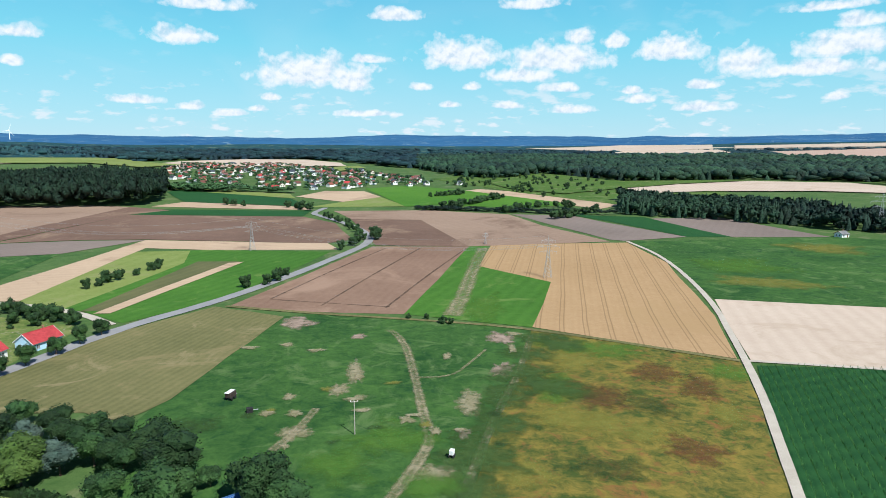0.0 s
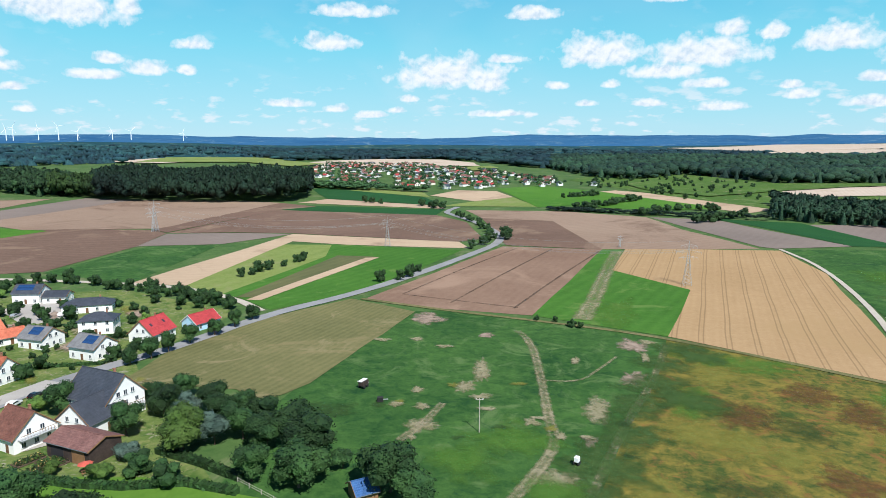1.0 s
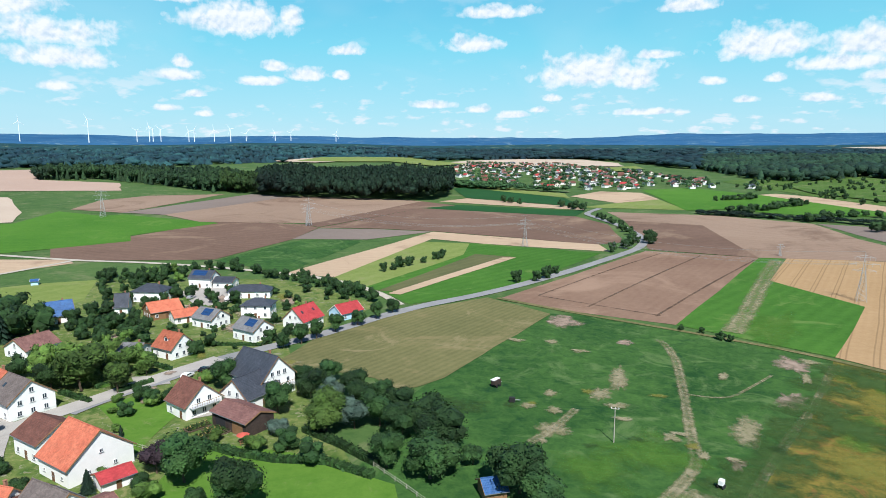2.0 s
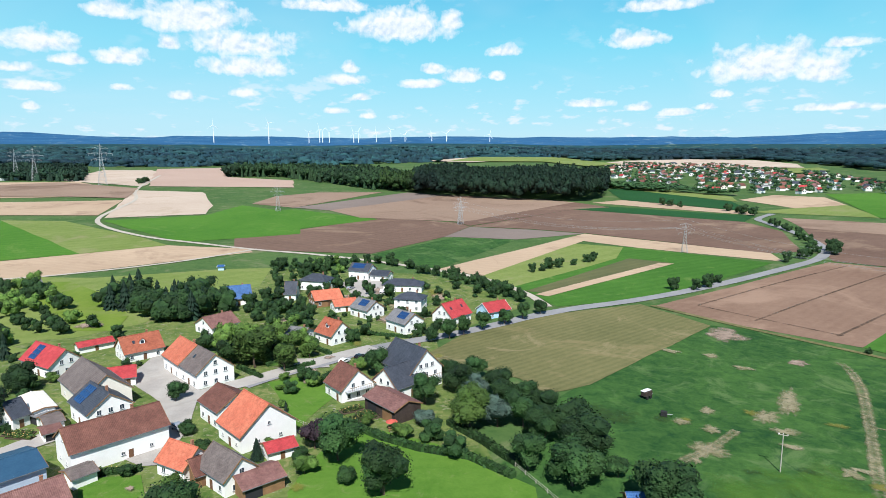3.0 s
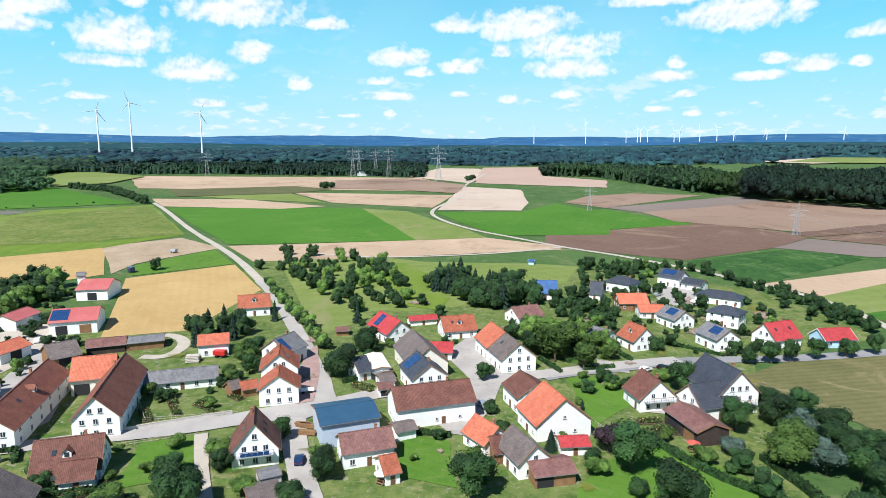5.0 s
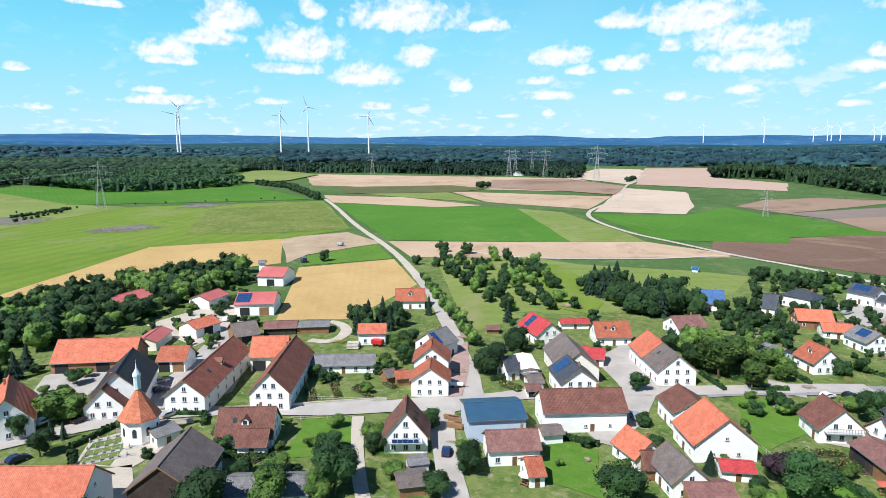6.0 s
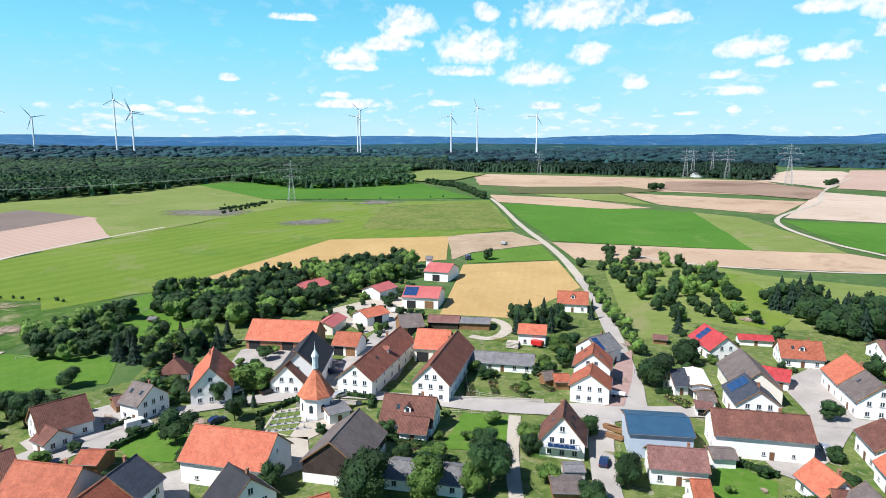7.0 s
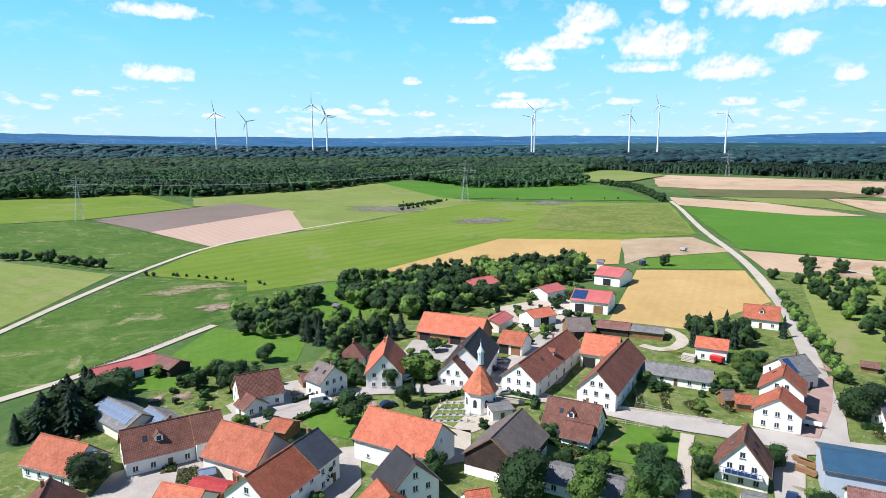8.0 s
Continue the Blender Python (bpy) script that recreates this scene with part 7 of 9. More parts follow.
patch("bare_patch", "worn_patch", "uneven worn patch of bare soil in grass", -200.3, -186.2, 9.4, 8.2, 0.436, 59)
patch("bare_patch", "worn_track", "uneven worn patch of bare soil in grass", -224.7, -218.6, 16.1, 8.4, 0.440, 60)
patch("bare_patch", "worn_track", "uneven worn patch of bare soil in grass", -210.9, -222.2, 11.5, 6.7, 0.444, 61)
patch("bare_patch", "grey_fray", "uneven worn patch of bare soil in grass", -505.2, -171.5, 26.7, 16.1, 0.448, 62)
patch("bare_patch", "grey_fray", "uneven worn patch of bare soil in grass", -516.9, -169.9, 30.1, 15.8, 0.452, 63)
patch("bare_patch", "grey_fray", "uneven worn patch of bare soil in grass", -679.4, -151.7, 24.7, 29.4, 0.456, 64)
patch("bare_patch", "grey_fray", "uneven worn patch of bare soil in grass", -562.7, -294.6, 43.2, 34.3, 0.460, 65)
# yards and drives between the houses
field("yard", "asphalt", "asphalt estate street between new houses", [(-226.9, 201.9), (-245.4, 235.6), (-222.8, 219.7), (-202.3, 216.5), (-194.5, 201.5), (-201.7, 188.0), (-216.1, 196.2)], lift=0.20)
field("yard", "paving", "paved drive before the garage", [(-129.7, 118.6), (-123.4, 120.6), (-114.3, 109.6), (-117.6, 105.3)], lift=0.24)
field("yard", "paving", "paved drive beside the street", [(-156.8, 119.8), (-148.2, 124.8), (-141.5, 120.6), (-148.1, 114.4)], lift=0.26)
field("yard", "paving_red", "pinkish block-paved forecourt beside the lane", [(-156.7, 24.5), (-178.7, 28.9), (-197.9, 35.1), (-206.3, 40.7), (-185.1, 36.9), (-156.9, 29.3)], lift=0.42)
field("yard", "paving", "paved yard along the lane", [(-188.2, 30.0), (-182.8, 37.1), (-154.5, 33.1), (-153.5, 25.5)], lift=0.30)
field("yard", "gravel", "stony yard beside the barn", [(-129.6, -52.1), (-130.9, -46.3), (-117.4, -41.4), (-113.3, -45.5)], lift=0.24)
field("yard", "paving", "grey paved yard before the brick barn", [(-190.8, -89.6), (-197.4, -85.5), (-196.0, -75.5), (-186.0, -68.4), (-176.2, -68.6), (-169.1, -73.9), (-164.2, -78.8), (-175.6, -86.5)], lift=0.24)
patch("bare_patch", "worn_track", "uneven worn patch of bare soil in grass", -180.7, 183.1, 2.2, 6.8, 0.464, 66)
patch("bare_patch", "worn_patch", "uneven worn patch of bare soil in grass", -173.5, 213.3, 4.0, 7.8, 0.468, 67)
patch("bare_patch", "worn_patch", "uneven worn patch of bare soil in grass", -158.2, 121.1, 3.8, 3.3, 0.472, 68)
patch("bare_patch", "worn_patch", "uneven worn patch of bare soil in grass", -194.3, -116.5, 4.1, 6.8, 0.476, 69)
patch("bare_patch", "worn_patch", "uneven worn patch of bare soil in grass", -122.2, 137.5, 3.7, 2.5, 0.480, 70)
patch("bare_patch", "worn_track", "uneven worn patch of bare soil in grass", -121.8, 147.1, 4.0, 3.4, 0.484, 71)
patch("grass_patch", "yellow_grass", "patch of yellowed dry grass", -141.0, 30.0, 2.7, 1.2, 0.488, 72)
patch("grass_patch", "fresh_grass", "patch of fresh bright green grass", -223.5, 171.1, 4.3, 8.5, 0.492, 73)
patch("bare_patch", "worn_patch", "uneven worn patch of bare soil in grass", -176.1, 31.7, 3.3, 2.2, 0.496, 74)
patch("grass_patch", "fresh_grass", "patch of fresh bright green grass", -142.3, 25.4, 2.0, 2.1, 0.500, 75)
patch("grass_patch", "fresh_grass", "patch of fresh bright green grass", -160.2, -30.9, 2.8, 1.9, 0.504, 76)
patch("grass_patch", "fresh_grass", "patch of fresh bright green grass", -141.8, -67.3, 3.2, 1.4, 0.508, 77)
patch("grass_patch", "yellow_grass", "patch of yellowed dry grass", -130.3, 23.3, 2.2, 1.2, 0.512, 78)
patch("grass_patch", "fresh_grass", "patch of fresh bright green grass", -150.8, -73.2, 3.0, 3.8, 0.516, 79)
patch("bare_patch", "worn_patch", "uneven worn patch of bare soil in grass", -181.8, 125.7, 4.7, 4.7, 0.520, 80)
patch("grass_patch", "fresh_grass", "patch of fresh bright green grass", -156.3, 121.7, 3.2, 3.2, 0.524, 81)
patch("bare_patch", "worn_patch", "uneven worn patch of bare soil in grass", -126.3, -157.4, 1.8, 3.1, 0.528, 82)
patch("grass_patch", "fresh_grass", "patch of fresh bright green grass", -163.0, -69.8, 3.6, 2.1, 0.532, 83)
patch("grass_patch", "yellow_grass", "patch of yellowed dry grass", -152.6, 142.6, 2.0, 5.2, 0.536, 84)
patch("grass_patch", "fresh_grass", "patch of fresh bright green grass", -130.7, -73.7, 2.0, 3.2, 0.540, 85)
patch("bare_patch", "worn_patch", "uneven worn patch of bare soil in grass", -121.1, -125.1, 3.0, 4.2, 0.544, 86)
patch("bare_patch", "worn_patch", "uneven worn patch of bare soil in grass", -102.6, 77.7, 1.4, 1.3, 0.548, 87)
patch("grass_patch", "fresh_grass", "patch of fresh bright green grass", -205.6, -131.9, 2.1, 4.8, 0.552, 88)
patch("bare_patch", "worn_patch", "uneven worn patch of bare soil in grass", -138.5, 109.3, 1.6, 3.7, 0.556, 89)
patch("bare_patch", "worn_patch", "uneven worn patch of bare soil in grass", -163.9, 95.5, 1.5, 3.6, 0.560, 90)
patch("grass_patch", "fresh_grass", "patch of fresh bright green grass", -140.3, 138.5, 3.1, 3.1, 0.564, 91)
patch("bare_patch", "worn_patch", "uneven worn patch of bare soil in grass", -148.3, 126.1, 1.9, 2.3, 0.568, 92)
patch("grass_patch", "yellow_grass", "patch of yellowed dry grass", -178.8, 38.6, 1.2, 2.6, 0.572, 93)
patch("bare_patch", "worn_patch", "uneven worn patch of bare soil in grass", -195.8, 144.2, 3.4, 4.1, 0.576, 94)
patch("grass_patch", "fresh_grass", "patch of fresh bright green grass", -143.4, 64.4, 2.1, 2.1, 0.580, 95)
patch("bare_patch", "worn_patch", "uneven worn patch of bare soil in grass", -123.8, 86.2, 3.4, 1.5, 0.584, 96)
patch("bare_patch", "worn_patch", "uneven worn patch of bare soil in grass", -135.0, -74.9, 2.0, 2.4, 0.588, 97)
patch("grass_patch", "fresh_grass", "patch of fresh bright green grass", -131.5, 40.5, 1.3, 2.5, 0.592, 98)
patch("grass_patch", "yellow_grass", "patch of yellowed dry grass", -180.2, 218.3, 4.3, 8.0, 0.596, 99)
patch("bare_patch", "worn_patch", "uneven worn patch of bare soil in grass", -202.3, 202.6, 1.8, 8.8, 0.600, 100)
patch("bare_patch", "worn_patch", "uneven worn patch of bare soil in grass", -176.9, 24.3, 2.3, 2.8, 0.604, 101)
patch("bare_patch", "worn_patch", "uneven worn patch of bare soil in grass", -116.3, -129.9, 2.4, 3.0, 0.608, 102)
patch("bare_patch", "worn_patch", "uneven worn patch of bare soil in grass", -112.2, 145.2, 1.5, 3.0, 0.612, 103)
patch("bare_patch", "worn_patch", "uneven worn patch of bare soil in grass", -173.4, 196.2, 2.4, 3.9, 0.616, 104)
patch("grass_patch", "yellow_grass", "patch of yellowed dry grass", -93.2, 70.3, 1.5, 1.9, 0.620, 105)
patch("grass_patch", "fresh_grass", "patch of fresh bright green grass", -139.1, -35.1, 1.5, 1.7, 0.624, 106)
patch("grass_patch", "fresh_grass", "patch of fresh bright green grass", -178.2, -114.4, 3.0, 5.8, 0.628, 107)
patch("bare_patch", "worn_patch", "uneven worn patch of bare soil in grass", -228.6, 167.3, 4.7, 7.1, 0.632, 108)
patch("bare_patch", "worn_track", "uneven worn patch of bare soil in grass", -196.1, 104.2, 1.5, 3.7, 0.636, 109)
patch("bare_patch", "worn_patch", "uneven worn patch of bare soil in grass", -113.7, 141.2, 3.8, 4.9, 0.640, 110)
patch("bare_patch", "worn_track", "uneven worn patch of bare soil in grass", -209.0, 60.3, 3.3, 4.6, 0.644, 111)
patch("grass_patch", "fresh_grass", "patch of fresh bright green grass", -217.2, 197.4, 2.9, 7.1, 0.648, 112)
patch("bare_patch", "worn_patch", "uneven worn patch of bare soil in grass", -203.7, 185.8, 3.2, 5.5, 0.652, 113)
patch("bare_patch", "worn_patch", "uneven worn patch of bare soil in grass", -150.3, -77.8, 3.2, 3.6, 0.656, 114)
patch("grass_patch", "yellow_grass", "patch of yellowed dry grass", -176.8, 52.4, 2.8, 4.3, 0.660, 115)
patch("grass_patch", "yellow_grass", "patch of yellowed dry grass", -128.1, 15.8, 1.0, 2.3, 0.664, 116)
patch("grass_patch", "fresh_grass", "patch of fresh bright green grass", -170.0, 135.3, 3.6, 5.6, 0.668, 117)
patch("bare_patch", "worn_patch", "uneven worn patch of bare soil in grass", -246.5, 93.6, 5.3, 4.7, 0.672, 118)
patch("bare_patch", "worn_patch", "uneven worn patch of bare soil in grass", -141.6, 114.4, 1.5, 3.1, 0.676, 119)
patch("bare_patch", "worn_patch", "uneven worn patch of bare soil in grass", -165.9, 171.6, 4.6, 5.6, 0.680, 120)
patch("bare_patch", "worn_patch", "uneven worn patch of bare soil in grass", -134.0, -98.2, 2.0, 2.7, 0.684, 121)
patch("grass_patch", "yellow_grass", "patch of yellowed dry grass", -211.6, -4.6, 3.9, 2.8, 0.688, 122)
patch("grass_patch", "yellow_grass", "patch of yellowed dry grass", -121.5, 148.8, 2.0, 2.6, 0.692, 123)
patch("bare_patch", "worn_track", "uneven worn patch of bare soil in grass", -178.3, 188.7, 2.8, 7.3, 0.696, 124)
patch("bare_patch", "worn_patch", "uneven worn patch of bare soil in grass", -118.0, 49.3, 0.9, 1.2, 0.700, 125)
patch("bare_patch", "worn_patch", "uneven worn patch of bare soil in grass", -227.0, 173.5, 3.5, 9.0, 0.704, 126)
patch("bare_patch", "worn_patch", "uneven worn patch of bare soil in grass", -142.8, 40.9, 1.0, 2.5, 0.708, 127)
patch("grass_patch", "yellow_grass", "patch of yellowed dry grass", -159.4, -90.7, 3.6, 3.4, 0.712, 128)
patch("grass_patch", "fresh_grass", "patch of fresh bright green grass", -128.2, 129.7, 2.7, 4.6, 0.716, 129)
patch("grass_patch", "fresh_grass", "patch of fresh bright green grass", -156.4, 111.4, 2.1, 3.9, 0.720, 130)
patch("bare_patch", "worn_patch", "uneven worn patch of bare soil in grass", -210.1, 40.4, 3.8, 4.2, 0.724, 131)
patch("bare_patch", "worn_track", "uneven worn patch of bare soil in grass", -134.1, -85.7, 2.2, 3.5, 0.728, 132)
patch("bare_patch", "worn_patch", "uneven worn patch of bare soil in grass", -147.3, -51.7, 2.1, 1.6, 0.732, 133)
patch("grass_patch", "fresh_grass", "patch of fresh bright green grass", -155.9, 142.8, 2.2, 5.6, 0.736, 134)
patch("grass_patch", "fresh_grass", "patch of fresh bright green grass", -126.7, 6.8, 2.9, 1.8, 0.740, 135)
# ---- houses and barns ----
house("white gabled house with dark brown roof and balcony", (-127.3, 11.3), (-136.2, 12.5), 10, 4.2, 9.5, "render_white", 'roof_brown', sky=4, balcony=2)
house("low white house with wide brown roof", (-140.3, -29.7), (-139.1, -17.5), 8, 3.2, 10, "render_white", 'roof_brown', sky=2, dormers=1)
house("small white wing with brown roof", (-134.5, -24.5), (-133.9, -18.5), 5.2, 3.0, 7, "render_white", 'roof_brown', chimney=0)
house("tall white farmhouse with dark russet roof", (-155.2, -20.9), (-187.4, -16.6), 10.5, 5.5, 10, "render_white", 'roof_russet')
house("open barn with bright orange roof", (-191.7, -29.7), (-190.8, -19.2), 9.5, 5, 11, "render_cream", 'roof_orange', name='barn', chimney=0, windows=0, door=0, gates=2)
house("long low white stable with grey roof", (-185.2, -14.9), (-183.1, 7.1), 5, 3, 8, "render_white", 'roof_grey', chimney=0)
house("long white farmhouse with dark russet roof", (-155.9, -41.6), (-193.2, -36.0), 9.5, 5.5, 10, "render_white", 'roof_russet', sky=2, dormers=1)
house("brick barn with large orange roof", (-198.7, -88.1), (-198.2, -64.9), 9, 4, 13, "brick", 'roof_orange', name='barn', chimney=0, windows=0, door=0, gates=4)
house("white gabled barn with black roof", (-180.1, -61.0), (-159.5, -58.5), 11, 5.5, 12, "render_white", 'roof_black', name='barn', chimney=0, windows=2)
house("white house with dark maroon roof", (-168.3, -61.0), (-155.7, -60.6), 8.5, 4, 9, "render_white", 'roof_brown', sky=2)
house("weathered timber barn with grey roof and white base", (-111.1, -34.9), (-127.0, -33.1), 9.5, 5, 12, "timber_dark", 'roof_taupe', name='barn', chimney=0, windows=0, door=0, base='render_white', gates=1)
house("large white barn with faded orange roof", (-114.5, -64.2), (-112.2, -46.2), 10, 5.4, 11.6, "render_white", 'roof_orange', name='barn', chimney=0, windows=2)
house("white house with taupe roof", (-139.9, -94.2), (-137.7, -88.1), 8.5, 5, 9, "render_white", 'roof_taupe', sky=3)
house("white house with steep orange roof", (-162.9, -84.6), (-146.6, -77.6), 10.5, 5, 10, "render_white", 'roof_orange')
house("small cottage with brown hipped roof", (-166.9, -97.9), (-161.0, -96.5), 6.5, 3, 8, "render_white", 'roof_brown', hip=0.5)
house("barn with faded red sheet roof", (-266.2, -97.6), (-282.8, -89.2), 6, 4, 13, "timber", 'roof_pink', name='barn', chimney=0, windows=0, door=0)
house("shed with red roof among trees", (-266.5, -62.7), (-278.4, -57.1), 6, 4, 10, "render_white", 'roof_pink', name='barn', chimney=0, windows=0, door=0)
house("white shed with orange-red roof", (-226.1, -57.7), (-234.6, -51.1), 6, 4, 9, "render_white", 'roof_orange', name='barn', chimney=0, windows=0, door=0, gates=1)
house("low shed with faded red roof", (-211.5, -67.6), (-225.2, -66.3), 5, 3.5, 7, "render_cream", 'roof_pink', name='barn', chimney=0, windows=0, door=0)
house("farm hall with faded red sheet roof", (-314.0, -42.2), (-311.0, -29.8), 8, 5, 17, "render_white", 'roof_pink', name='barn', chimney=0, windows=0, door=0, gates=1)
house("farm hall with half solar-covered red roof", (-261.4, -45.5), (-260.4, -30.2), 8, 5, 16, "render_white", 'roof_pink', name='barn', chimney=0, windows=0, door=0, gates=2, solar=(-1, 0.0, 0.45, 'solar'))
house("dark timber barn with brown roof", (-217.2, -41.0), (-220.1, -33.3), 7, 4, 12, "timber", 'roof_taupe', name='barn', chimney=0, windows=0, door=0, gates=1)
house("barn with orange-brown roof", (-193.9, -57.2), (-193.0, -49.0), 7, 4, 9, "render_white", 'roof_terra', name='barn', chimney=0, windows=0, door=0, gates=2)
house("low dark timber field shed", (-227.9, -30.9), (-227.7, -19.6), 4.5, 3, 8, "timber_dark", 'roof_maroon', name='shed', chimney=0, windows=0, door=0)
house("low timber shed with grey roof", (-227.9, -19.2), (-227.6, -7.9), 4, 3, 8, "timber", 'roof_grey', name='shed', chimney=0, windows=0, door=0)
house("white outbuilding with orange roof", (-212.0, 3.0), (-211.1, 12.1), 6.5, 4.5, 9, "render_white", 'roof_orange', chimney=0)
house("white house with terracotta roof and solar panels", (-259.4, 19.6), (-258.0, 31.6), 8, 4, 10, "render_white", 'roof_terra', dormers=1)
house("white house with terracotta roof on the lane", (-158.3, 20.7), (-166.5, 22.3), 8.5, 5, 10, "render_white", 'roof_terra')
house("tall white house with terracotta roof on the lane", (-171.1, 22.8), (-181.0, 24.6), 10, 6, 10, "render_white", 'roof_terra', sky=2)
house("white house with grey roof and solar panels", (-190.9, 24.1), (-197.2, 31.2), 8.5, 5, 10, "render_white", 'roof_grey', solar=(-1, 0.05, 0.35, 'solar'))
house("pale blue sheet-clad hall with blue roof", (-135.6, 26.0), (-135.1, 39.2), 7.5, 6, 12, "sheet_blue", 'roof_blue', name='building', chimney=0, windows=0, door=0, gates=0)
house("white house with weathered maroon roof", (-122.8, 28.3), (-122.1, 39.1), 6.5, 4, 8, "render_white", 'roof_maroon')
house("small outbuilding with terracotta roof", (-112.8, 34.1), (-112.8, 37.0), 5, 3, 7, "render_white", 'roof_terra', chimney=0)
house("long white house with brown roof", (-137.6, 44.9), (-135.7, 64.4), 9, 5.5, 10.8, "render_white", 'roof_brown', windows=2)
house("low grey-roofed building behind birches", (-114.9, -23.7), (-113.3, -8.3), 4.5, 3, 8, "render_white", 'roof_grey', chimney=0)
house("small pale grey garden shed", (-119.9, 11.0), (-120.2, 15.1), 2.8, 2.4, 4, "render_grey", 'roof_grey', name='shed', chimney=0, windows=0, door=0, over=0.2)
house("low shed with flat brown-grey roof", (-112.7, 8.3), (-113.0, 14.0), 3, 2.6, 6, "timber", 'roof_taupe', name='shed', chimney=0, windows=0, door=0)
house("small weathered wooden garden hut", (-171.1, 9.4), (-172.0, 11.4), 4, 2.6, 4, "timber", 'roof_taupe', name='shed', chimney=0, windows=0, door=0)
house("small shed with orange roof", (-169.6, 12.2), (-170.1, 16.1), 4, 2.8, 5, "timber", 'roof_terra', name='shed', chimney=0, windows=0, door=0)
house("white barn with large orange roof", (-124.4, 79.7), (-113.0, 78.2), 10, 4.5, 13.5, "render_white", 'roof_orange', name='barn', chimney=0, windows=2)
house("outbuilding with maroon roof", (-138.2, 81.2), (-128.2, 80.0), 8, 5, 10, "render_white", 'roof_brown', chimney=0)
house("white house with bright orange roof", (-179.7, 93.8), (-167.1, 92.0), 9.5, 5, 11, "render_white", 'roof_orange')
house("adjoining white house with taupe roof", (-166.7, 92.1), (-155.6, 90.8), 9.4, 5, 10.9, "render_white", 'roof_taupe', sky=2, chimney=0)
house("garage with bright red roof", (-180.2, 71.9), (-177.0, 78.3), 5, 3, 8, "render_white", 'roof_red', chimney=0)
house("large barn with taupe roof", (-181.5, 66.1), (-161.5, 64.1), 9.6, 5, 11.5, "render_cream", 'roof_taupe', name='barn', chimney=0, windows=2)
house("white house with grey roof and blue solar panels", (-163.2, 60.9), (-150.9, 60.2), 8.5, 5, 10, "render_white", 'roof_slate', solar=(-1, 0.1, 0.5, 'solar'))
house("white house with bright red roof", (-213.7, 65.5), (-198.0, 67.8), 8, 4, 10, "render_white", 'roof_red', solar=(-1, 0.2, 0.5, 'solar'))
house("white house with orange-red roof", (-199.3, 83.8), (-197.7, 95.5), 7.5, 3.5, 10, "render_white", 'roof_terra', sky=2, dormers=1)
house("long low outbuilding with red roof", (-218.2, 78.2), (-217.0, 88.8), 3.5, 2.5, 5, "render_white", 'roof_red', chimney=0, windows=0, name='shed')
house("small garden hut with brown roof", (-215.8, 49.4), (-215.0, 53.6), 3, 2.2, 4, "timber", 'roof_maroon', chimney=0, windows=0, door=0, name='shed')
house("narrow white rendered garden outbuilding", (-179.2, 52.5), (-165.7, 51.0), 4.2, 3.8, 4.5, "render_white", 'cloth_white', chimney=0, name='shed')
house("small white house behind a tree", (-169.9, 43.7), (-170.7, 47.5), 6.5, 3.5, 7, "render_white", 'roof_slate', chimney=0)
house("small garage with flat brown roof", (-161.0, 48.9), (-160.4, 52.7), 3.2, 2.8, 6, "render_white", 'roof_taupe', chimney=0, windows=0, name='shed')
house("small house with orange roof", (-120.6, 59.3), (-112.6, 60.7), 6.5, 3.5, 7, "render_white", 'roof_orange')
house("outbuilding with brown roof", (-112.0, 58.5), (-111.4, 61.7), 5, 3, 7, "timber", 'roof_brown', chimney=0, windows=0)
house("white house with grey-taupe roof", (-111.0, 63.5), (-100.8, 63.1), 7.2, 4, 7.4, "render_white", 'roof_taupe', chimney=0)
house("timber shed with brown sheet roof", (-100.4, 61.4), (-98.8, 69.7), 4.2, 3, 7, "timber", 'roof_maroon', name='shed', chimney=0, windows=0, door=0, gates=2)
house("small annex with red roof", (-108.6, 73.8), (-106.7, 79.7), 3.6, 2.6, 5, "render_white", 'roof_red', chimney=0, windows=0, name='shed')
house("white house with brown roof and balcony", (-125.6, 111.1), (-116.8, 109.1), 8.5, 4, 10, "render_white", 'roof_brown', balcony=1)
house("tall white house with dark slate roof", (-121.9, 129.4), (-107.5, 126.4), 11.5, 6, 11, "render_white", 'roof_slate', balcony=1)
house("white house wing with dark slate roof", (-112.4, 114.7), (-111.3, 125.8), 8.2, 4, 10, "render_white", 'roof_slate', chimney=0)
house("dark timber garage with maroon roof", (-109.8, 109.4), (-97.1, 107.1), 5.5, 4, 8, "timber_dark", 'roof_maroon', name='shed', chimney=0, windows=0, door=0, gates=2)
house("white house with red roof", (-166.5, 140.6), (-157.3, 139.9), 8, 4, 9, "render_white", 'roof_terra', dormers=1)
house("white house with bright red roof and skylights", (-146.3, 181.4), (-145.7, 193.1), 8, 3.5, 10, "render_white", 'roof_red', sky=3)
house("light blue house with bright red roof", (-139.4, 198.9), (-136.2, 209.6), 6, 3.2, 8, "render_blue", 'roof_red')
house("white house with grey roof and dark solar panels", (-157.1, 166.8), (-146.2, 165.2), 7.5, 4.5, 9, "render_white", 'roof_grey', solar=(-1, 0.4, 0.9, 'solar'))
house("pale house with blue-grey roof and solar panels", (-182.9, 172.3), (-172.5, 171.6), 7, 4, 9, "render_white", 'roof_grey', solar=(-1, 0.3, 0.8, 'solar'))
house("modern white house with dark hipped roof", (-176.0, 188.2), (-165.4, 193.0), 7.5, 5.5, 9, "render_white", 'roof_slate', hip=0.9)
house("modern white bungalow with dark blue roof", (-203.3, 208.9), (-187.4, 218.2), 5.5, 3.5, 9, "render_white", 'roof_slate', hip=0.9, solar=None)
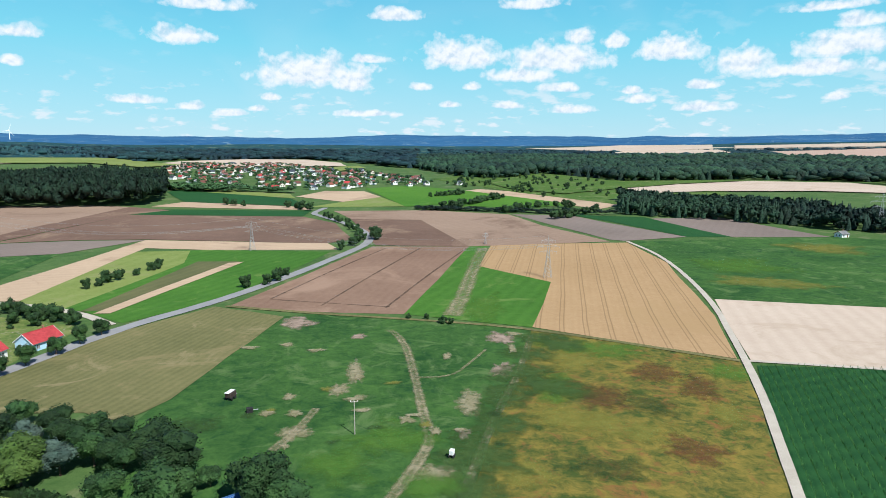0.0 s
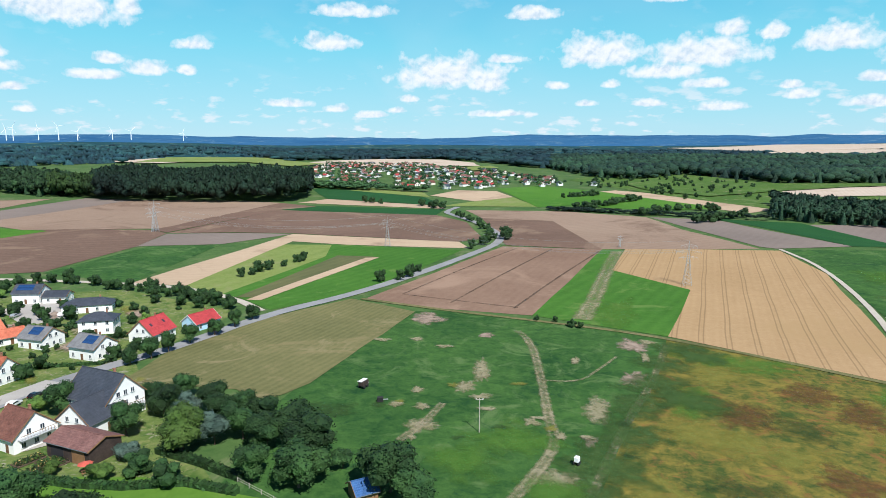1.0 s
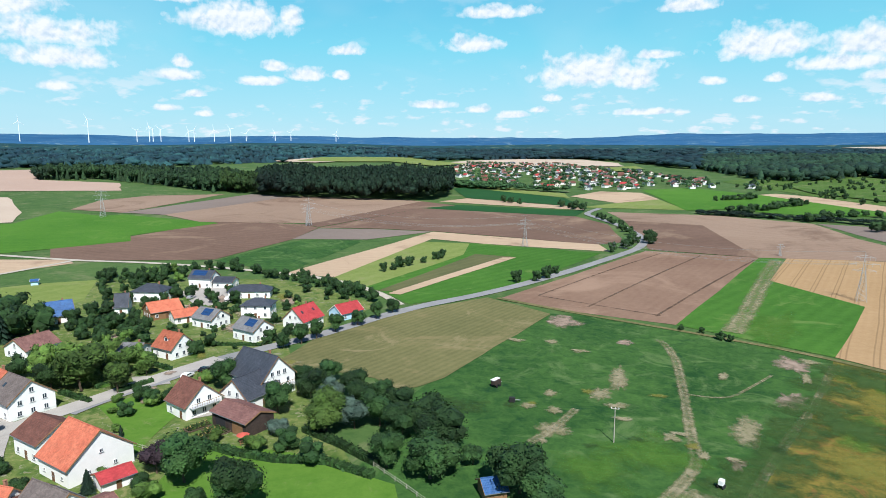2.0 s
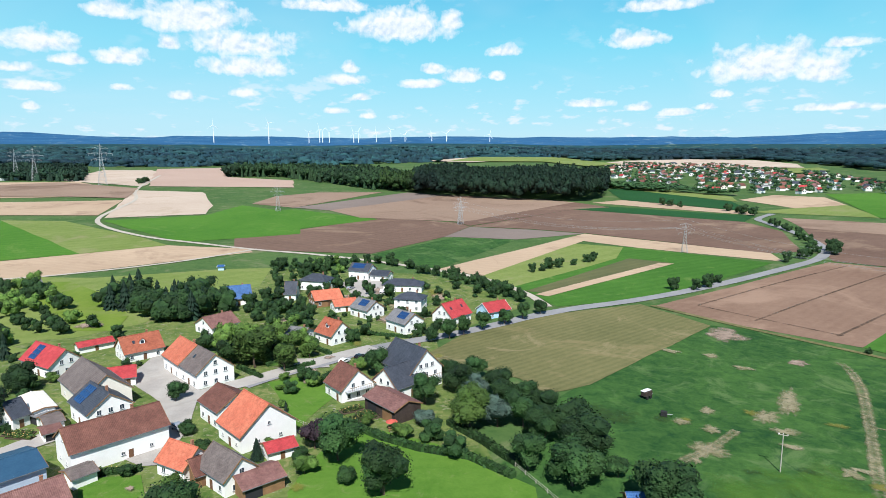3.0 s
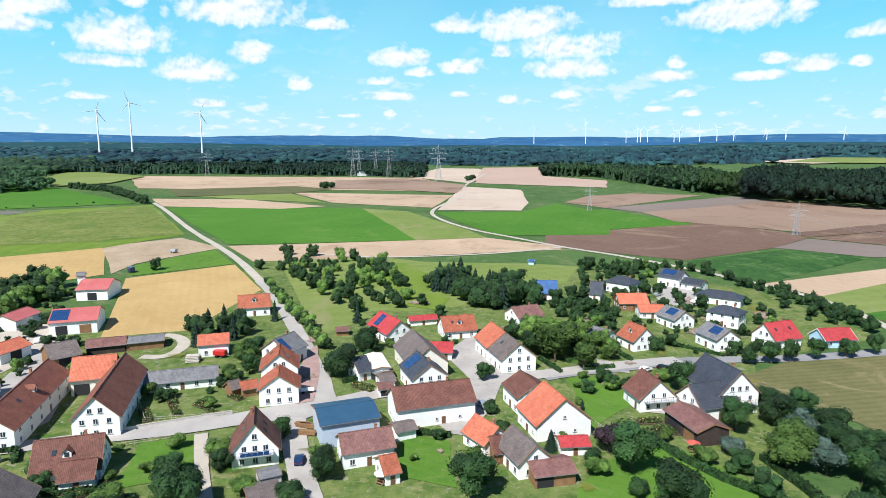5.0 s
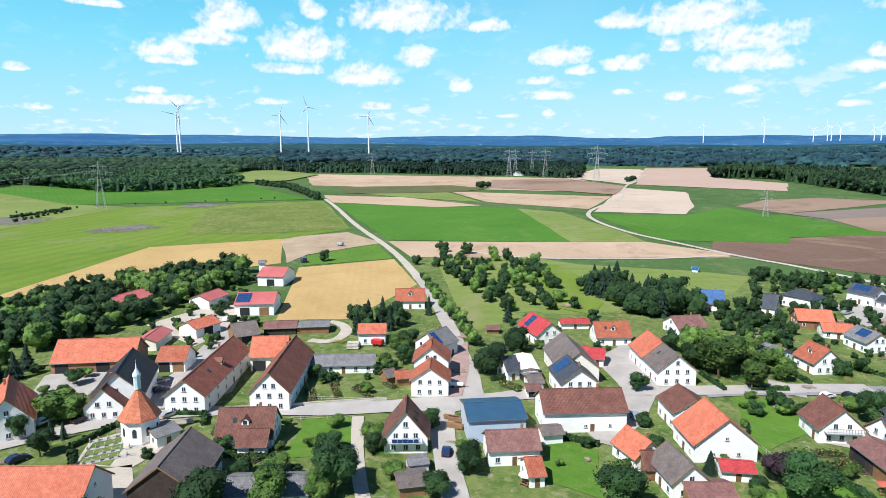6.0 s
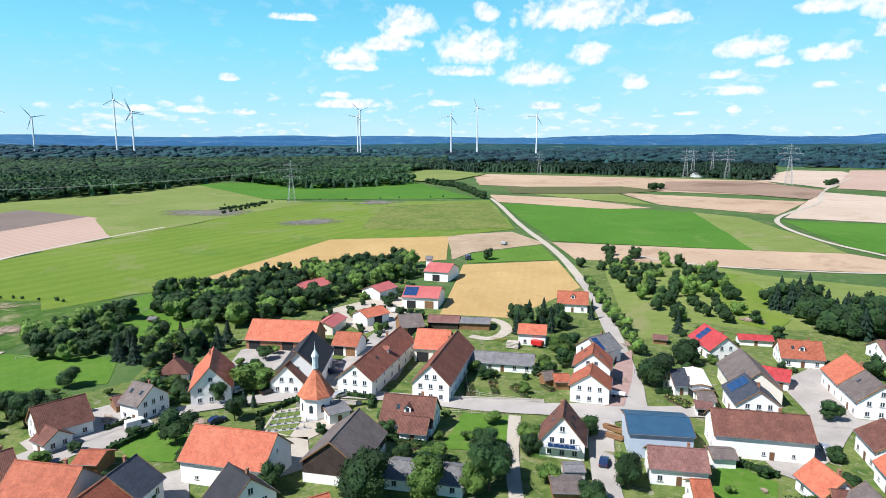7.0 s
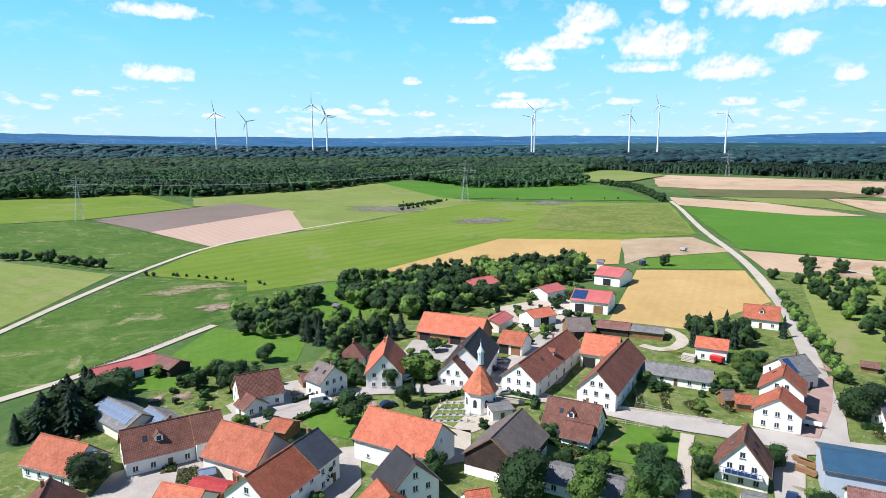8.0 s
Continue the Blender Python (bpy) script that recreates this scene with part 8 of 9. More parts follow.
house("modern white house with dark roof and terrace", (-234.4, 217.4), (-223.6, 220.3), 8, 5, 9, "render_white", 'roof_slate', solar=(-1, 0.1, 0.8, 'solar'))
house("modern white annex with dark roof", (-223.4, 220.8), (-214.6, 224.2), 5, 3.2, 8, "render_white", 'roof_slate', chimney=0)
house("white villa with dark hipped roof", (-235.7, 186.6), (-223.0, 191.6), 7.5, 5, 10, "render_white", 'roof_slate', hip=0.9)
house("timber house with bright orange roof", (-207.0, 167.5), (-202.4, 178.6), 6.5, 3.5, 10, "timber", 'roof_orange')
house("low house with bright orange roof", (-193.8, 167.7), (-189.6, 176.4), 5, 3, 8, "render_white", 'roof_orange')
house("white house with steep dark roof", (-225.5, 168.1), (-221.7, 171.4), 8, 3.5, 9, "render_white", 'roof_slate')
house("white house with glazed blue roof", (-237.2, 144.5), (-232.7, 154.3), 8, 3.5, 10, "render_white", 'roof_royal')
house("house with faded brown roof", (-205.1, 116.0), (-205.3, 127.2), 6.5, 3.5, 11, "render_white", 'roof_maroon')
house("low grey house between trees", (-176.3, 133.1), (-169.9, 135.4), 4.5, 3, 8, "render_white", 'roof_grey')
house("white house with maroon roof", (-121.9, -107.6), (-130.5, -101.1), 8.5, 4, 10, "render_white", 'roof_brown', chimney=0)
house("small porch wing with maroon roof", (-120.7, -103.5), (-118.8, -99.1), 5, 3, 6, "render_white", 'roof_brown', chimney=0)
house("small hut with orange-brown roof", (-112.1, -88.3), (-112.2, -83.3), 4.2, 3, 6, "timber", 'roof_terra', name='shed', chimney=0, windows=0, door=0)
house("barn roofed all over with pale solar panels", (-103.7, -132.3), (-99.2, -115.6), 6, 3.5, 9, "render_cream", 'roof_grey', name='barn', chimney=0, windows=0, door=0, solar=(-1, 0.0, 1.0, 'solar_pale'))
house("lower barn with pale solar panels", (-104.9, -119.3), (-101.6, -110.2), 5, 3, 8, "render_cream", 'roof_grey', name='barn', chimney=0, windows=0, door=0, solar=(-1, 0.0, 1.0, 'solar_pale'))
house("long white house with brown roof and dormer", (-87.1, -107.7), (-98.1, -100.2), 8.5, 4, 10, "render_white", 'roof_brown', sky=2, dormers=1)
house("adjoining house with brown roof", (-97.6, -99.0), (-102.3, -95.5), 9, 5, 10, "render_white", 'roof_brown')
house("white farmhouse with orange-brown roof", (-81.2, -123.4), (-81.4, -110.2), 7.6, 3.6, 9.5, "render_white", 'roof_terra')
house("barn with large terracotta roof", (-97.3, -90.0), (-96.3, -76.4), 9.5, 4.6, 11.5, "render_cream", 'roof_terra', name='barn', chimney=1, windows=0)
house("white house with brick-red tiled roof", (-80.3, -69.9), (-93.4, -69.3), 9.8, 5.5, 10.5, "render_white", 'roof_terra', chimney=0)
house("white house part with dark slate roof", (-93.4, -69.3), (-100.8, -68.9), 9.9, 6.2, 10.6, "render_white", 'roof_slate')
house("low house with orange roof", (-78.3, -87.0), (-78.9, -78.3), 6, 3, 9, "render_white", 'roof_orange', chimney=0)
house("modern white house with black roof", (-100.6, -50.6), (-96.1, -44.7), 9.5, 5, 10, "render_white", 'roof_black')
house("house with red-brown roof", (-92.2, -50.4), (-88.5, -46.1), 7, 4, 8, "render_white", 'roof_terra', chimney=0)
house("long low barn with faded red roof", (-116.9, -156.2), (-135.2, -150.4), 5, 3, 8, "render_white", 'roof_pink', name='barn', chimney=0, windows=0, door=0, gates=3)
house("dark red roofed end of the long barn", (-136.5, -153.3), (-134.6, -139.6), 4.5, 3, 7, "timber_dark", 'roof_maroon', name='barn', chimney=0, windows=0, door=0)
house("house with dark brown roof", (-68.8, -103.8), (-63.9, -99.4), 8, 4, 10, "render_white", 'roof_brown')
house("small hut with orange roof", (-97.9, -35.5), (-100.4, -32.3), 5, 3, 6, "render_white", 'roof_orange', chimney=0, windows=0, name='shed')
# ---- clearings in the woods, far fields ----
field("field", "cream", "pale far field above the village", [(-740.2, 1537.4), (-748.2, 1794.6), (-624.9, 1985.6), (-437.6, 2002.8), (-287.0, 1758.7), (-239.7, 1555.7), (-479.5, 1523.5), (-591.9, 1419.1)], lift=0.50)
CLEARINGS.append([(-740.2, 1537.4), (-748.2, 1794.6), (-624.9, 1985.6), (-437.6, 2002.8), (-287.0, 1758.7), (-239.7, 1555.7), (-479.5, 1523.5), (-591.9, 1419.1)])
field("field", "olive", "light green far field", [(-335.2, 1413.7), (-216.9, 1592.9), (-181.7, 1479.6), (-218.7, 1342.8)], lift=0.50)
CLEARINGS.append([(-335.2, 1413.7), (-216.9, 1592.9), (-181.7, 1479.6), (-218.7, 1342.8)])
field("field", "olive", "light green far slope", [(-1180.3, 1492.8), (-1306.7, 1862.9), (-987.1, 1878.7), (-655.1, 1571.0), (-682.3, 1416.9), (-929.1, 1627.1)], lift=0.50)
CLEARINGS.append([(-1180.3, 1492.8), (-1306.7, 1862.9), (-987.1, 1878.7), (-655.1, 1571.0), (-682.3, 1416.9), (-929.1, 1627.1)])
field("field", "cream", "far cream strip", [(-1263.8, 1475.7), (-1257.2, 1701.0), (-1058.6, 1714.6), (-1078.8, 1458.5)], lift=0.50)
CLEARINGS.append([(-1263.8, 1475.7), (-1257.2, 1701.0), (-1058.6, 1714.6), (-1078.8, 1458.5)])
field("field", "cream", "far pale field band", [(430.8, 3280.0), (1418.6, 2691.9), (1306.2, 2497.9), (423.3, 3115.0)], lift=0.50)
CLEARINGS.append([(430.8, 3280.0), (1418.6, 2691.9), (1306.2, 2497.9), (423.3, 3115.0)])
field("field", "cream", "far pale field band", [(701.3, 2586.8), (1098.1, 2509.2), (1008.2, 2168.1), (597.0, 2163.9)], lift=1.7)
CLEARINGS.append([(701.3, 2586.8), (1098.1, 2509.2), (1008.2, 2168.1), (597.0, 2163.9)])
field("field", "pink_soil", "far field band before a distant town", [(1131.6, 2219.3), (1551.0, 2197.8), (1786.1, 1953.0), (1318.6, 1437.5), (1132.9, 1600.9), (1034.4, 1861.8)], lift=1.7)
CLEARINGS.append([(1131.6, 2219.3), (1551.0, 2197.8), (1786.1, 1953.0), (1318.6, 1437.5), (1132.9, 1600.9), (1034.4, 1861.8)])
field("field", "cream", "thin pale field strip on the far plateau", [(386.9, 2944.7), (875.0, 3079.0), (1222.3, 2855.9), (1118.0, 2610.1), (681.3, 2393.8)], lift=1.7)
CLEARINGS.append([(386.9, 2944.7), (875.0, 3079.0), (1222.3, 2855.9), (1118.0, 2610.1), (681.3, 2393.8)])
field("field", "cream", "thin pale field strip on the far plateau", [(1272.8, 2742.9), (1731.2, 2457.2), (1616.8, 2293.0), (1181.6, 2544.7)], lift=1.7)
CLEARINGS.append([(1272.8, 2742.9), (1731.2, 2457.2), (1616.8, 2293.0), (1181.6, 2544.7)])
field("field", "cream", "tan valley field before the wood", [(257.9, 870.8), (353.5, 936.1), (490.9, 991.5), (605.0, 931.3), (614.6, 809.1), (562.9, 740.2), (482.0, 796.1), (345.3, 815.0), (239.5, 783.5)], lift=0.50)
CLEARINGS.append([(257.9, 870.8), (353.5, 936.1), (490.9, 991.5), (605.0, 931.3), (614.6, 809.1), (562.9, 740.2), (482.0, 796.1), (345.3, 815.0), (239.5, 783.5)])
field("field", "pasture", "muted green valley field", [(61.9, 1033.1), (200.4, 1257.8), (291.9, 1018.5), (477.7, 1021.2), (649.0, 921.8), (654.5, 862.3), (612.1, 942.5), (497.1, 1004.1), (357.6, 947.3), (260.9, 880.9), (155.1, 789.5), (92.9, 881.7)], lift=0.50)
CLEARINGS.append([(61.9, 1033.1), (200.4, 1257.8), (291.9, 1018.5), (477.7, 1021.2), (649.0, 921.8), (654.5, 862.3), (612.1, 942.5), (497.1, 1004.1), (357.6, 947.3), (260.9, 880.9), (155.1, 789.5), (92.9, 881.7)])
field("field", "olive", "sunlit green slope at the wood edge", [(-1113.0, -219.2), (-1381.2, -198.9), (-1394.1, -153.0), (-1229.1, -53.3), (-1057.8, -97.5), (-1013.5, -154.1)], lift=0.50)
CLEARINGS.append([(-1113.0, -219.2), (-1381.2, -198.9), (-1394.1, -153.0), (-1229.1, -53.3), (-1057.8, -97.5), (-1013.5, -154.1)])
CLEARINGS.append([(-579.8, 1203.6), (-716.2, 1717.7), (-456.2, 1716.0), (-175.0, 1376.7), (-56.0, 1144.9), (40.8, 976.7), (-34.8, 876.7), (-145.3, 848.3), (-193.0, 815.7), (-283.4, 846.7), (-407.8, 952.8)])
# ---- forests ----
wood_patch("wide mixed forest along the fields", [(-415, -740), (-452, -716), (-496, -668), (-566, -632), (-573, -557), (-633, -524), (-721, -481), (-838, -477), (-986, -471), (-850, -306), (-861, -250), (-962, -155), (-1096, -167), (-1370, -150), (-1292, -142), (-1285, -196), (-1284, -206), (-1248, -363), (-1223, -441), (-1173, -560), (-1130, -643), (-1068, -713), (-966, -799), (-877, -853), (-796, -888), (-693, -932), (-604, -956), (-538, -960)], 9, 14, ['near', 'near', 'conifer'], "wood_far", 31)
wood_patch("forest interior behind the field edge", [(-539, -958), (-759, -844), (-1002, -668), (-1311, -626), (-1279, -372), (-1355, -207), (-1469, -161), (-2087, -229), (-2043, -312), (-1952, -568), (-1805, -862), (-1636, -1091), (-1293, -1438), (-932, -1656)], 13, 15, ['round', 'round', 'conifer'], "wood_far", 32)
wood_patch("far forest plateau", [(-922, -1630), (-1293, -1433), (-1699, -1130), (-1973, -575), (-1915, -211), (-2733, -302), (-2640, -769), (-2290, -1523), (-1842, -2042), (-1354, -2393)], 25, 17, ['round', 'round', 'conifer'], "wood_haze_tint", 33)
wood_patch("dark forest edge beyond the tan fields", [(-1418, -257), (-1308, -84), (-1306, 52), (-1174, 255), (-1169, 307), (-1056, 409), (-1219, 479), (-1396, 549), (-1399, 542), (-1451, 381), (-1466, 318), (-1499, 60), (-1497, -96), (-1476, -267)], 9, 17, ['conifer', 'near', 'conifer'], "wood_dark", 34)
wood_patch("far forest plateau", [(-1762, -319), (-1774, 70), (-1746, 378), (-1557, 610), (-2560, 1004), (-2688, 582), (-2748, 109), (-2706, -489)], 24, 17, ['round', 'round', 'conifer'], "wood_haze_tint", 35)
wood_patch("sunlit edge of the wood beside the fields", [(-1013, 631), (-940, 698), (-754, 651), (-611, 610), (-583, 626), (-763, 820), (-835, 834), (-927, 800), (-1014, 753), (-1104, 687)], 8, 21, ['near', 'conifer'], "wood_far", 36)
wood_patch("fresh green trees at the edge of the rise", [(-598, 610), (-559, 611), (-511, 601), (-622, 731), (-675, 738), (-700, 714)], 7, 22, ['near'], "wood_fresh", 46)
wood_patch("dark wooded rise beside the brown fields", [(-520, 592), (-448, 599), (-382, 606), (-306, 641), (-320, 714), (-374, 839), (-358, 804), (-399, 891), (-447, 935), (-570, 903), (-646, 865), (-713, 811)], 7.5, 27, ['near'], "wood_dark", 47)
wood_patch("far wooded valley", [(-1556, 614), (-1428, 742), (-1392, 865), (-1261, 1089), (-1193, 1427), (-826, 1748), (-1175, 2486), (-1764, 2110), (-2081, 1798), (-2336, 1451), (-2440, 1268), (-2558, 1010)], 25, 16, ['round', 'round', 'conifer'], "wood_haze_tint", 37)
wood_patch("far wooded valley behind the village", [(-949, 1662), (-778, 1867), (-458, 2096), (-226, 1772), (-132, 1578), (-61, 1476), (-113, 2748), (-229, 2740), (-348, 2728), (-587, 2687), (-1058, 2538), (-1364, 2388)], 25, 16, ['round', 'round', 'conifer'], "wood_haze_tint", 38)
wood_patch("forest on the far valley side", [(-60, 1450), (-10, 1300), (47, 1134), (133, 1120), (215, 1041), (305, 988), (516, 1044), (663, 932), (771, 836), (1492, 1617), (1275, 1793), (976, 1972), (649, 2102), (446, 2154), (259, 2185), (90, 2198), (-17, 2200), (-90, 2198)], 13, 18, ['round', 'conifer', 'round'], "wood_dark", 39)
wood_patch("far forest band", [(-46, 2136), (397, 2037), (851, 1827), (1100, 1554), (1284, 1400), (1859, 2026), (1589, 2245), (1161, 2493), (526, 2699), (-60, 2749)], 25, 16, ['round', 'round', 'conifer'], "wood_haze_tint", 40)
wood_patch("mixed wood at the edge of the fields", [(164, 576), (200, 553), (247, 522), (284, 488), (301, 464), (324, 451), (386, 413), (423, 453), (370, 514), (355, 548), (343, 587), (302, 639), (250, 690), (208, 731)], 6.5, 14, ['near', 'near', 'near', 'conifer', 'conifer'], "wood_dark", 41, (), True)
wood_patch("hedge wood along the stream", [(-28, 618), (9, 613), (63, 598), (115, 583), (165, 571), (167, 576), (117, 592), (65, 612), (9, 629), (-29, 639)], 5, 4.5, ['near'], "wood_dark", 42, (), True)
wood_patch("trees before the far village", [(-513, 974), (-384, 834), (-341, 817), (-271, 810), (-189, 799), (-207, 876), (-300, 896), (-378, 904), (-418, 908), (-466, 885)], 9, 9, ['near'], "wood_far", 43)
grove(['broad'], [(-13.5, 911.6), (102.3, 1278.7), (171.4, 1154.6), (166.2, 858.0), (106.5, 889.3)], 15, 5, 10, 0.85, 44, 0.13, 1.0, True)
grove(['broad'], [(69.2, 792.5), (194.3, 1219.1), (263.7, 982.0), (232.6, 784.2), (164.8, 654.7), (120.7, 753.0)], 13, 4, 8, 0.85, 45, 0.13, 1.0, True)
# ---- wind turbines and pylons ----
wind_turbine(-1820, -1640, 143, 10, 48)
wind_turbine(-1891, -1558, 115, 40, 48)
wind_turbine(-2034, -1366, 182, 0, 48)
wind_turbine(-2063, -1321, 144, 25, 48)
wind_turbine(-2375, -600, 144, 80, 48)
wind_turbine(-2378, -590, 169, 50, 48)
wind_turbine(-2438, -244, 152, 100, 48)
wind_turbine(-2446, -143, 182, 20, 48)
wind_turbine(-2448, 85, 150, 95, 48)
wind_turbine(-2063, -1322, 139, 25, 48)
wind_turbine(-2994, 1813, 101, 0, 33)
wind_turbine(-2841, 2045, 123, 30, 33)
wind_turbine(-2713, 2212, 73, 60, 33)
wind_turbine(-2676, 2256, 90, 15, 33)
wind_turbine(-2666, 2268, 78, 75, 33)
wind_turbine(-2642, 2295, 77, 50, 33)
wind_turbine(-2554, 2393, 66, 20, 33)
wind_turbine(-2536, 2412, 71, 90, 33)
wind_turbine(-2468, 2482, 68, 10, 33)
wind_turbine(-2410, 2538, 76, 40, 33)
wind_turbine(-2353, 2591, 50, 80, 33)
wind_turbine(-2241, 2689, 52, 30, 33)
wind_turbine(-2177, 2740, 53, 70, 33)
wind_turbine(-1984, 2883, 50, 100, 33)
pylon(-659, -242, 47)
pylon(-367, -482, 39)
pylon(-1253, 50, 45)
pylon(-1142, 301, 53)
pylon(-1171, 321, 52)
pylon(-1193, 361, 49)
pylon(-1113, 362, 53)
pylon(-960, 399, 61)
pylon(-504, 370, 26)
pylon(-312, 412, 24)
pylon(-122, 392, 20)
pylon(54, 314, 22)
pylon(29, 419, 8)
pylon(-312, 410, 19)
pylon(330, 465, 29)
wire_span((-312, 410), (-122, 392), 15, 16, [(-6, 0), (-3, 0), (3, 0), (6, 0), (0, 5)])
wire_span((-122, 392), (54, 314), 16, 17, [(-6, 0), (-3, 0), (3, 0), (6, 0), (0, 5)])
wire_span((-659, -242), (-367, -482), 38, 31, [(-6, 0), (-3, 0), (3, 0), (6, 0), (0, 5)])
wire_span((-659, -242), (-1253, 50), 38, 36, [(-6, 0), (-3, 0), (3, 0), (6, 0), (0, 5)])
# ---- far village ----
far_village([(-588.4, 1249.9), (-684.4, 1641.5), (-446.3, 1678.8), (-282.8, 1485.0), (-172.1, 1353.8), (-54.5, 1114.1), (32.6, 963.7), (-35.7, 896.3), (-148.5, 866.9), (-197.2, 833.4), (-293.4, 876.5), (-430.3, 1005.6)], 270, 8)
# ---- church and churchyard ----
church(-143.4, -48.2)
house("low church annex with grey roof", (-140.5, -45.3), (-143.8, -41.2), 3.7, 3.1, 7, "render_white", 'roof_grey', chimney=0, door=1)
field("yard", "gravel", "gravel churchyard paths", [(-132.4, -58.2), (-143.7, -59.4), (-149.1, -51.6), (-148.9, -41.6), (-140.7, -39.5), (-129.5, -45.9)], lift=0.24)
field("lawn", "garden", "churchyard grass between graves", [(-133.5, -57.8), (-142.6, -58.3), (-146.8, -52.9), (-138.0, -50.6), (-130.9, -50.7)], lift=0.30)
gravestone(-132.4, -56.5, 95, 0.8)
gravestone(-132.9, -55.0, 112, 0.9)
gravestone(-133.6, -53.4, 109, 1.0)
gravestone(-134.2, -51.9, 106, 1.1)
gravestone(-134.7, -50.3, 103, 0.8)
gravestone(-135.3, -48.7, 100, 0.9)
gravestone(-135.8, -57.4, 97, 1.0)
gravestone(-136.4, -55.8, 114, 1.1)
gravestone(-137.0, -54.2, 111, 0.8)
gravestone(-137.6, -52.6, 108, 0.9)
gravestone(-138.2, -51.0, 105, 1.0)
gravestone(-138.8, -49.3, 102, 1.1)
gravestone(-139.3, -58.2, 99, 0.8)
gravestone(-139.9, -56.6, 96, 0.9)
gravestone(-140.5, -55.0, 113, 1.0)
gravestone(-141.2, -53.3, 110, 1.1)
gravestone(-141.9, -51.7, 107, 0.8)
gravestone(-142.5, -50.0, 104, 0.9)
gravestone(-143.0, -59.1, 101, 1.0)
gravestone(-143.7, -57.5, 98, 1.1)
gravestone(-144.4, -55.8, 95, 0.8)
gravestone(-145.0, -54.1, 112, 0.9)
hedge([(-140.6, -62.2), (-144.9, -59.9), (-155.1, -54.3)], 1.4, 1.2)
hedge([(-129.8, -57.7), (-139.7, -61.8)], 1.4, 1.2)
hedge([(-156.1, -43.5), (-154.8, -36.5), (-148.7, -35.6)], 1.5, 1.6)
hedge([(-119.5, -87.7), (-131.6, -83.5), (-138.5, -77.1)], 1.4, 1.4)
hedge([(-108.1, 96.3), (-95.8, 95.8), (-84.8, 97.2), (-73.9, 101.1), (-62.1, 100.1)], 1.6, 2.0)
hedge([(-88.1, 112.0), (-75.6, 109.0), (-64.2, 105.1)], 1.6, 2.2)
hedge([(-128.7, -95.0), (-141.8, -89.2), (-148.0, -85.6)], 1.2, 1.2)
hedge([(-149.2, 109.7), (-147.3, 119.4)], 1.5, 1.4)
hedge([(-160.6, 130.0), (-150.4, 128.6)], 1.5, 1.4)
hedge([(-167.6, 39.8), (-168.2, 49.4)], 1.5, 1.5)
fence([(-173.7, -156.9), (-181.0, -144.9), (-184.6, -130.0)])
fence([(-64.4, 104.3), (-54.0, 99.4), (-47.8, 96.3)])
fence([(-215.3, -152.4), (-240.0, -149.3), (-257.0, -138.3)])
fence([(-124.6, -167.2), (-145.4, -167.4), (-183.0, -170.6)])
# ---- trees ----
BELT_UPPER = [("broad", -100.3, 117.5, 8, 0.85), ("broad", -99.8, 130.1, 8, 0.9), ("grey", -91.2, 126.9, 7.5, 0.9), ("light", -82.7, 113.4, 9.5, 0.95), ("grey", -78.1, 118.1, 7.5, 0.95), ("broad", -89.2, 134.7, 7.5, 0.95), ("broad", -73.3, 122.1, 8.5, 0.9), ("broad", -79.7, 133.3, 7.5, 1), ("broad", -65.7, 118.4, 8, 1), ("broad", -61.3, 124.3, 10, 0.95), ("broad", -54.5, 116.2, 9.5, 1), ("broad", -51.6, 105.0, 10.5, 0.9)]
BELT_LOWER = [("broad", -61.8, 105.2, 8, 0.8), ("broad", -45.9, 113.7, 4, 1), ("broad", -33.6, 107.3, 11.5, 1), ("broad", -27.5, 103.0, 8.5, 0.95), ("bush", -77.2, 100.0, 5.5, 1.1), ("bush", -85.7, 102.7, 5, 1.1), ("bush", -91.5, 99.2, 4, 1.1), ("grey", -92.5, 107.8, 4, 1.2), ("broad", -106.1, 135.4, 7, 0.9), ("broad", -101.5, 140.8, 6.5, 1), ("light", -87.8, 120.3, 8, 0.9), ("broad", -82.6, 128.4, 7.5, 1), ("broad", -71.9, 129.9, 7, 1)]
for kind, x, y, h, wide in BELT_UPPER + BELT_LOWER:
    tree(kind, x, y, h, wide)
tree("light", -102.8, 98.7, 3, 1)
tree("broad", -124.3, 123.5, 9, 0.75)
tree("broad", -133.9, 108.1, 5, 0.9)
tree("broad", -138.7, 108.2, 4, 0.9)
grove(['broad', 'broad', 'light'], [(-396.9, 59.1), (-330.7, 105.9), (-242.4, 93.3), (-236.1, 62.7), (-283.4, 53.5), (-332.0, 46.3)], 8.0, 5, 8, 0.85, 6, 0.78)
grove(['conifer', 'broad', 'broad'], [(-272.4, 109.2), (-290.6, 126.5), (-258.2, 144.9), (-221.9, 140.2), (-225.0, 118.2), (-248.5, 107.6)], 6.5, 7, 12, 1.0, 7, 0.9)
grove(['broad', 'light', 'willow'], [(-194.1, 105.9), (-193.5, 122.0), (-168.8, 136.9), (-147.3, 119.4), (-154.1, 104.7), (-164.7, 101.4)], 7, 5, 9, 0.85, 8, 1.0)
tree("willow", -159.7, 106.5, 13, 0.8)
tree("willow", -149.2, 109.7, 9, 0.8)
tree("blue", -228.6, 60.9, 8, 0.8)
tree("broad", -192.9, 54.2, 8, 0.9)
row_of_trees(['broad'], [(-215.9, 246.8), (-186.6, 247.5), (-159.5, 239.7), (-138.7, 229.4)], 4.5, 4, 7, 0.85, 9, 1.0)
row_of_trees(['broad'], [(-259.4, 236.9), (-245.5, 252.2), (-218.5, 249.8)], 7, 5, 8, 0.85, 10, 1.0)
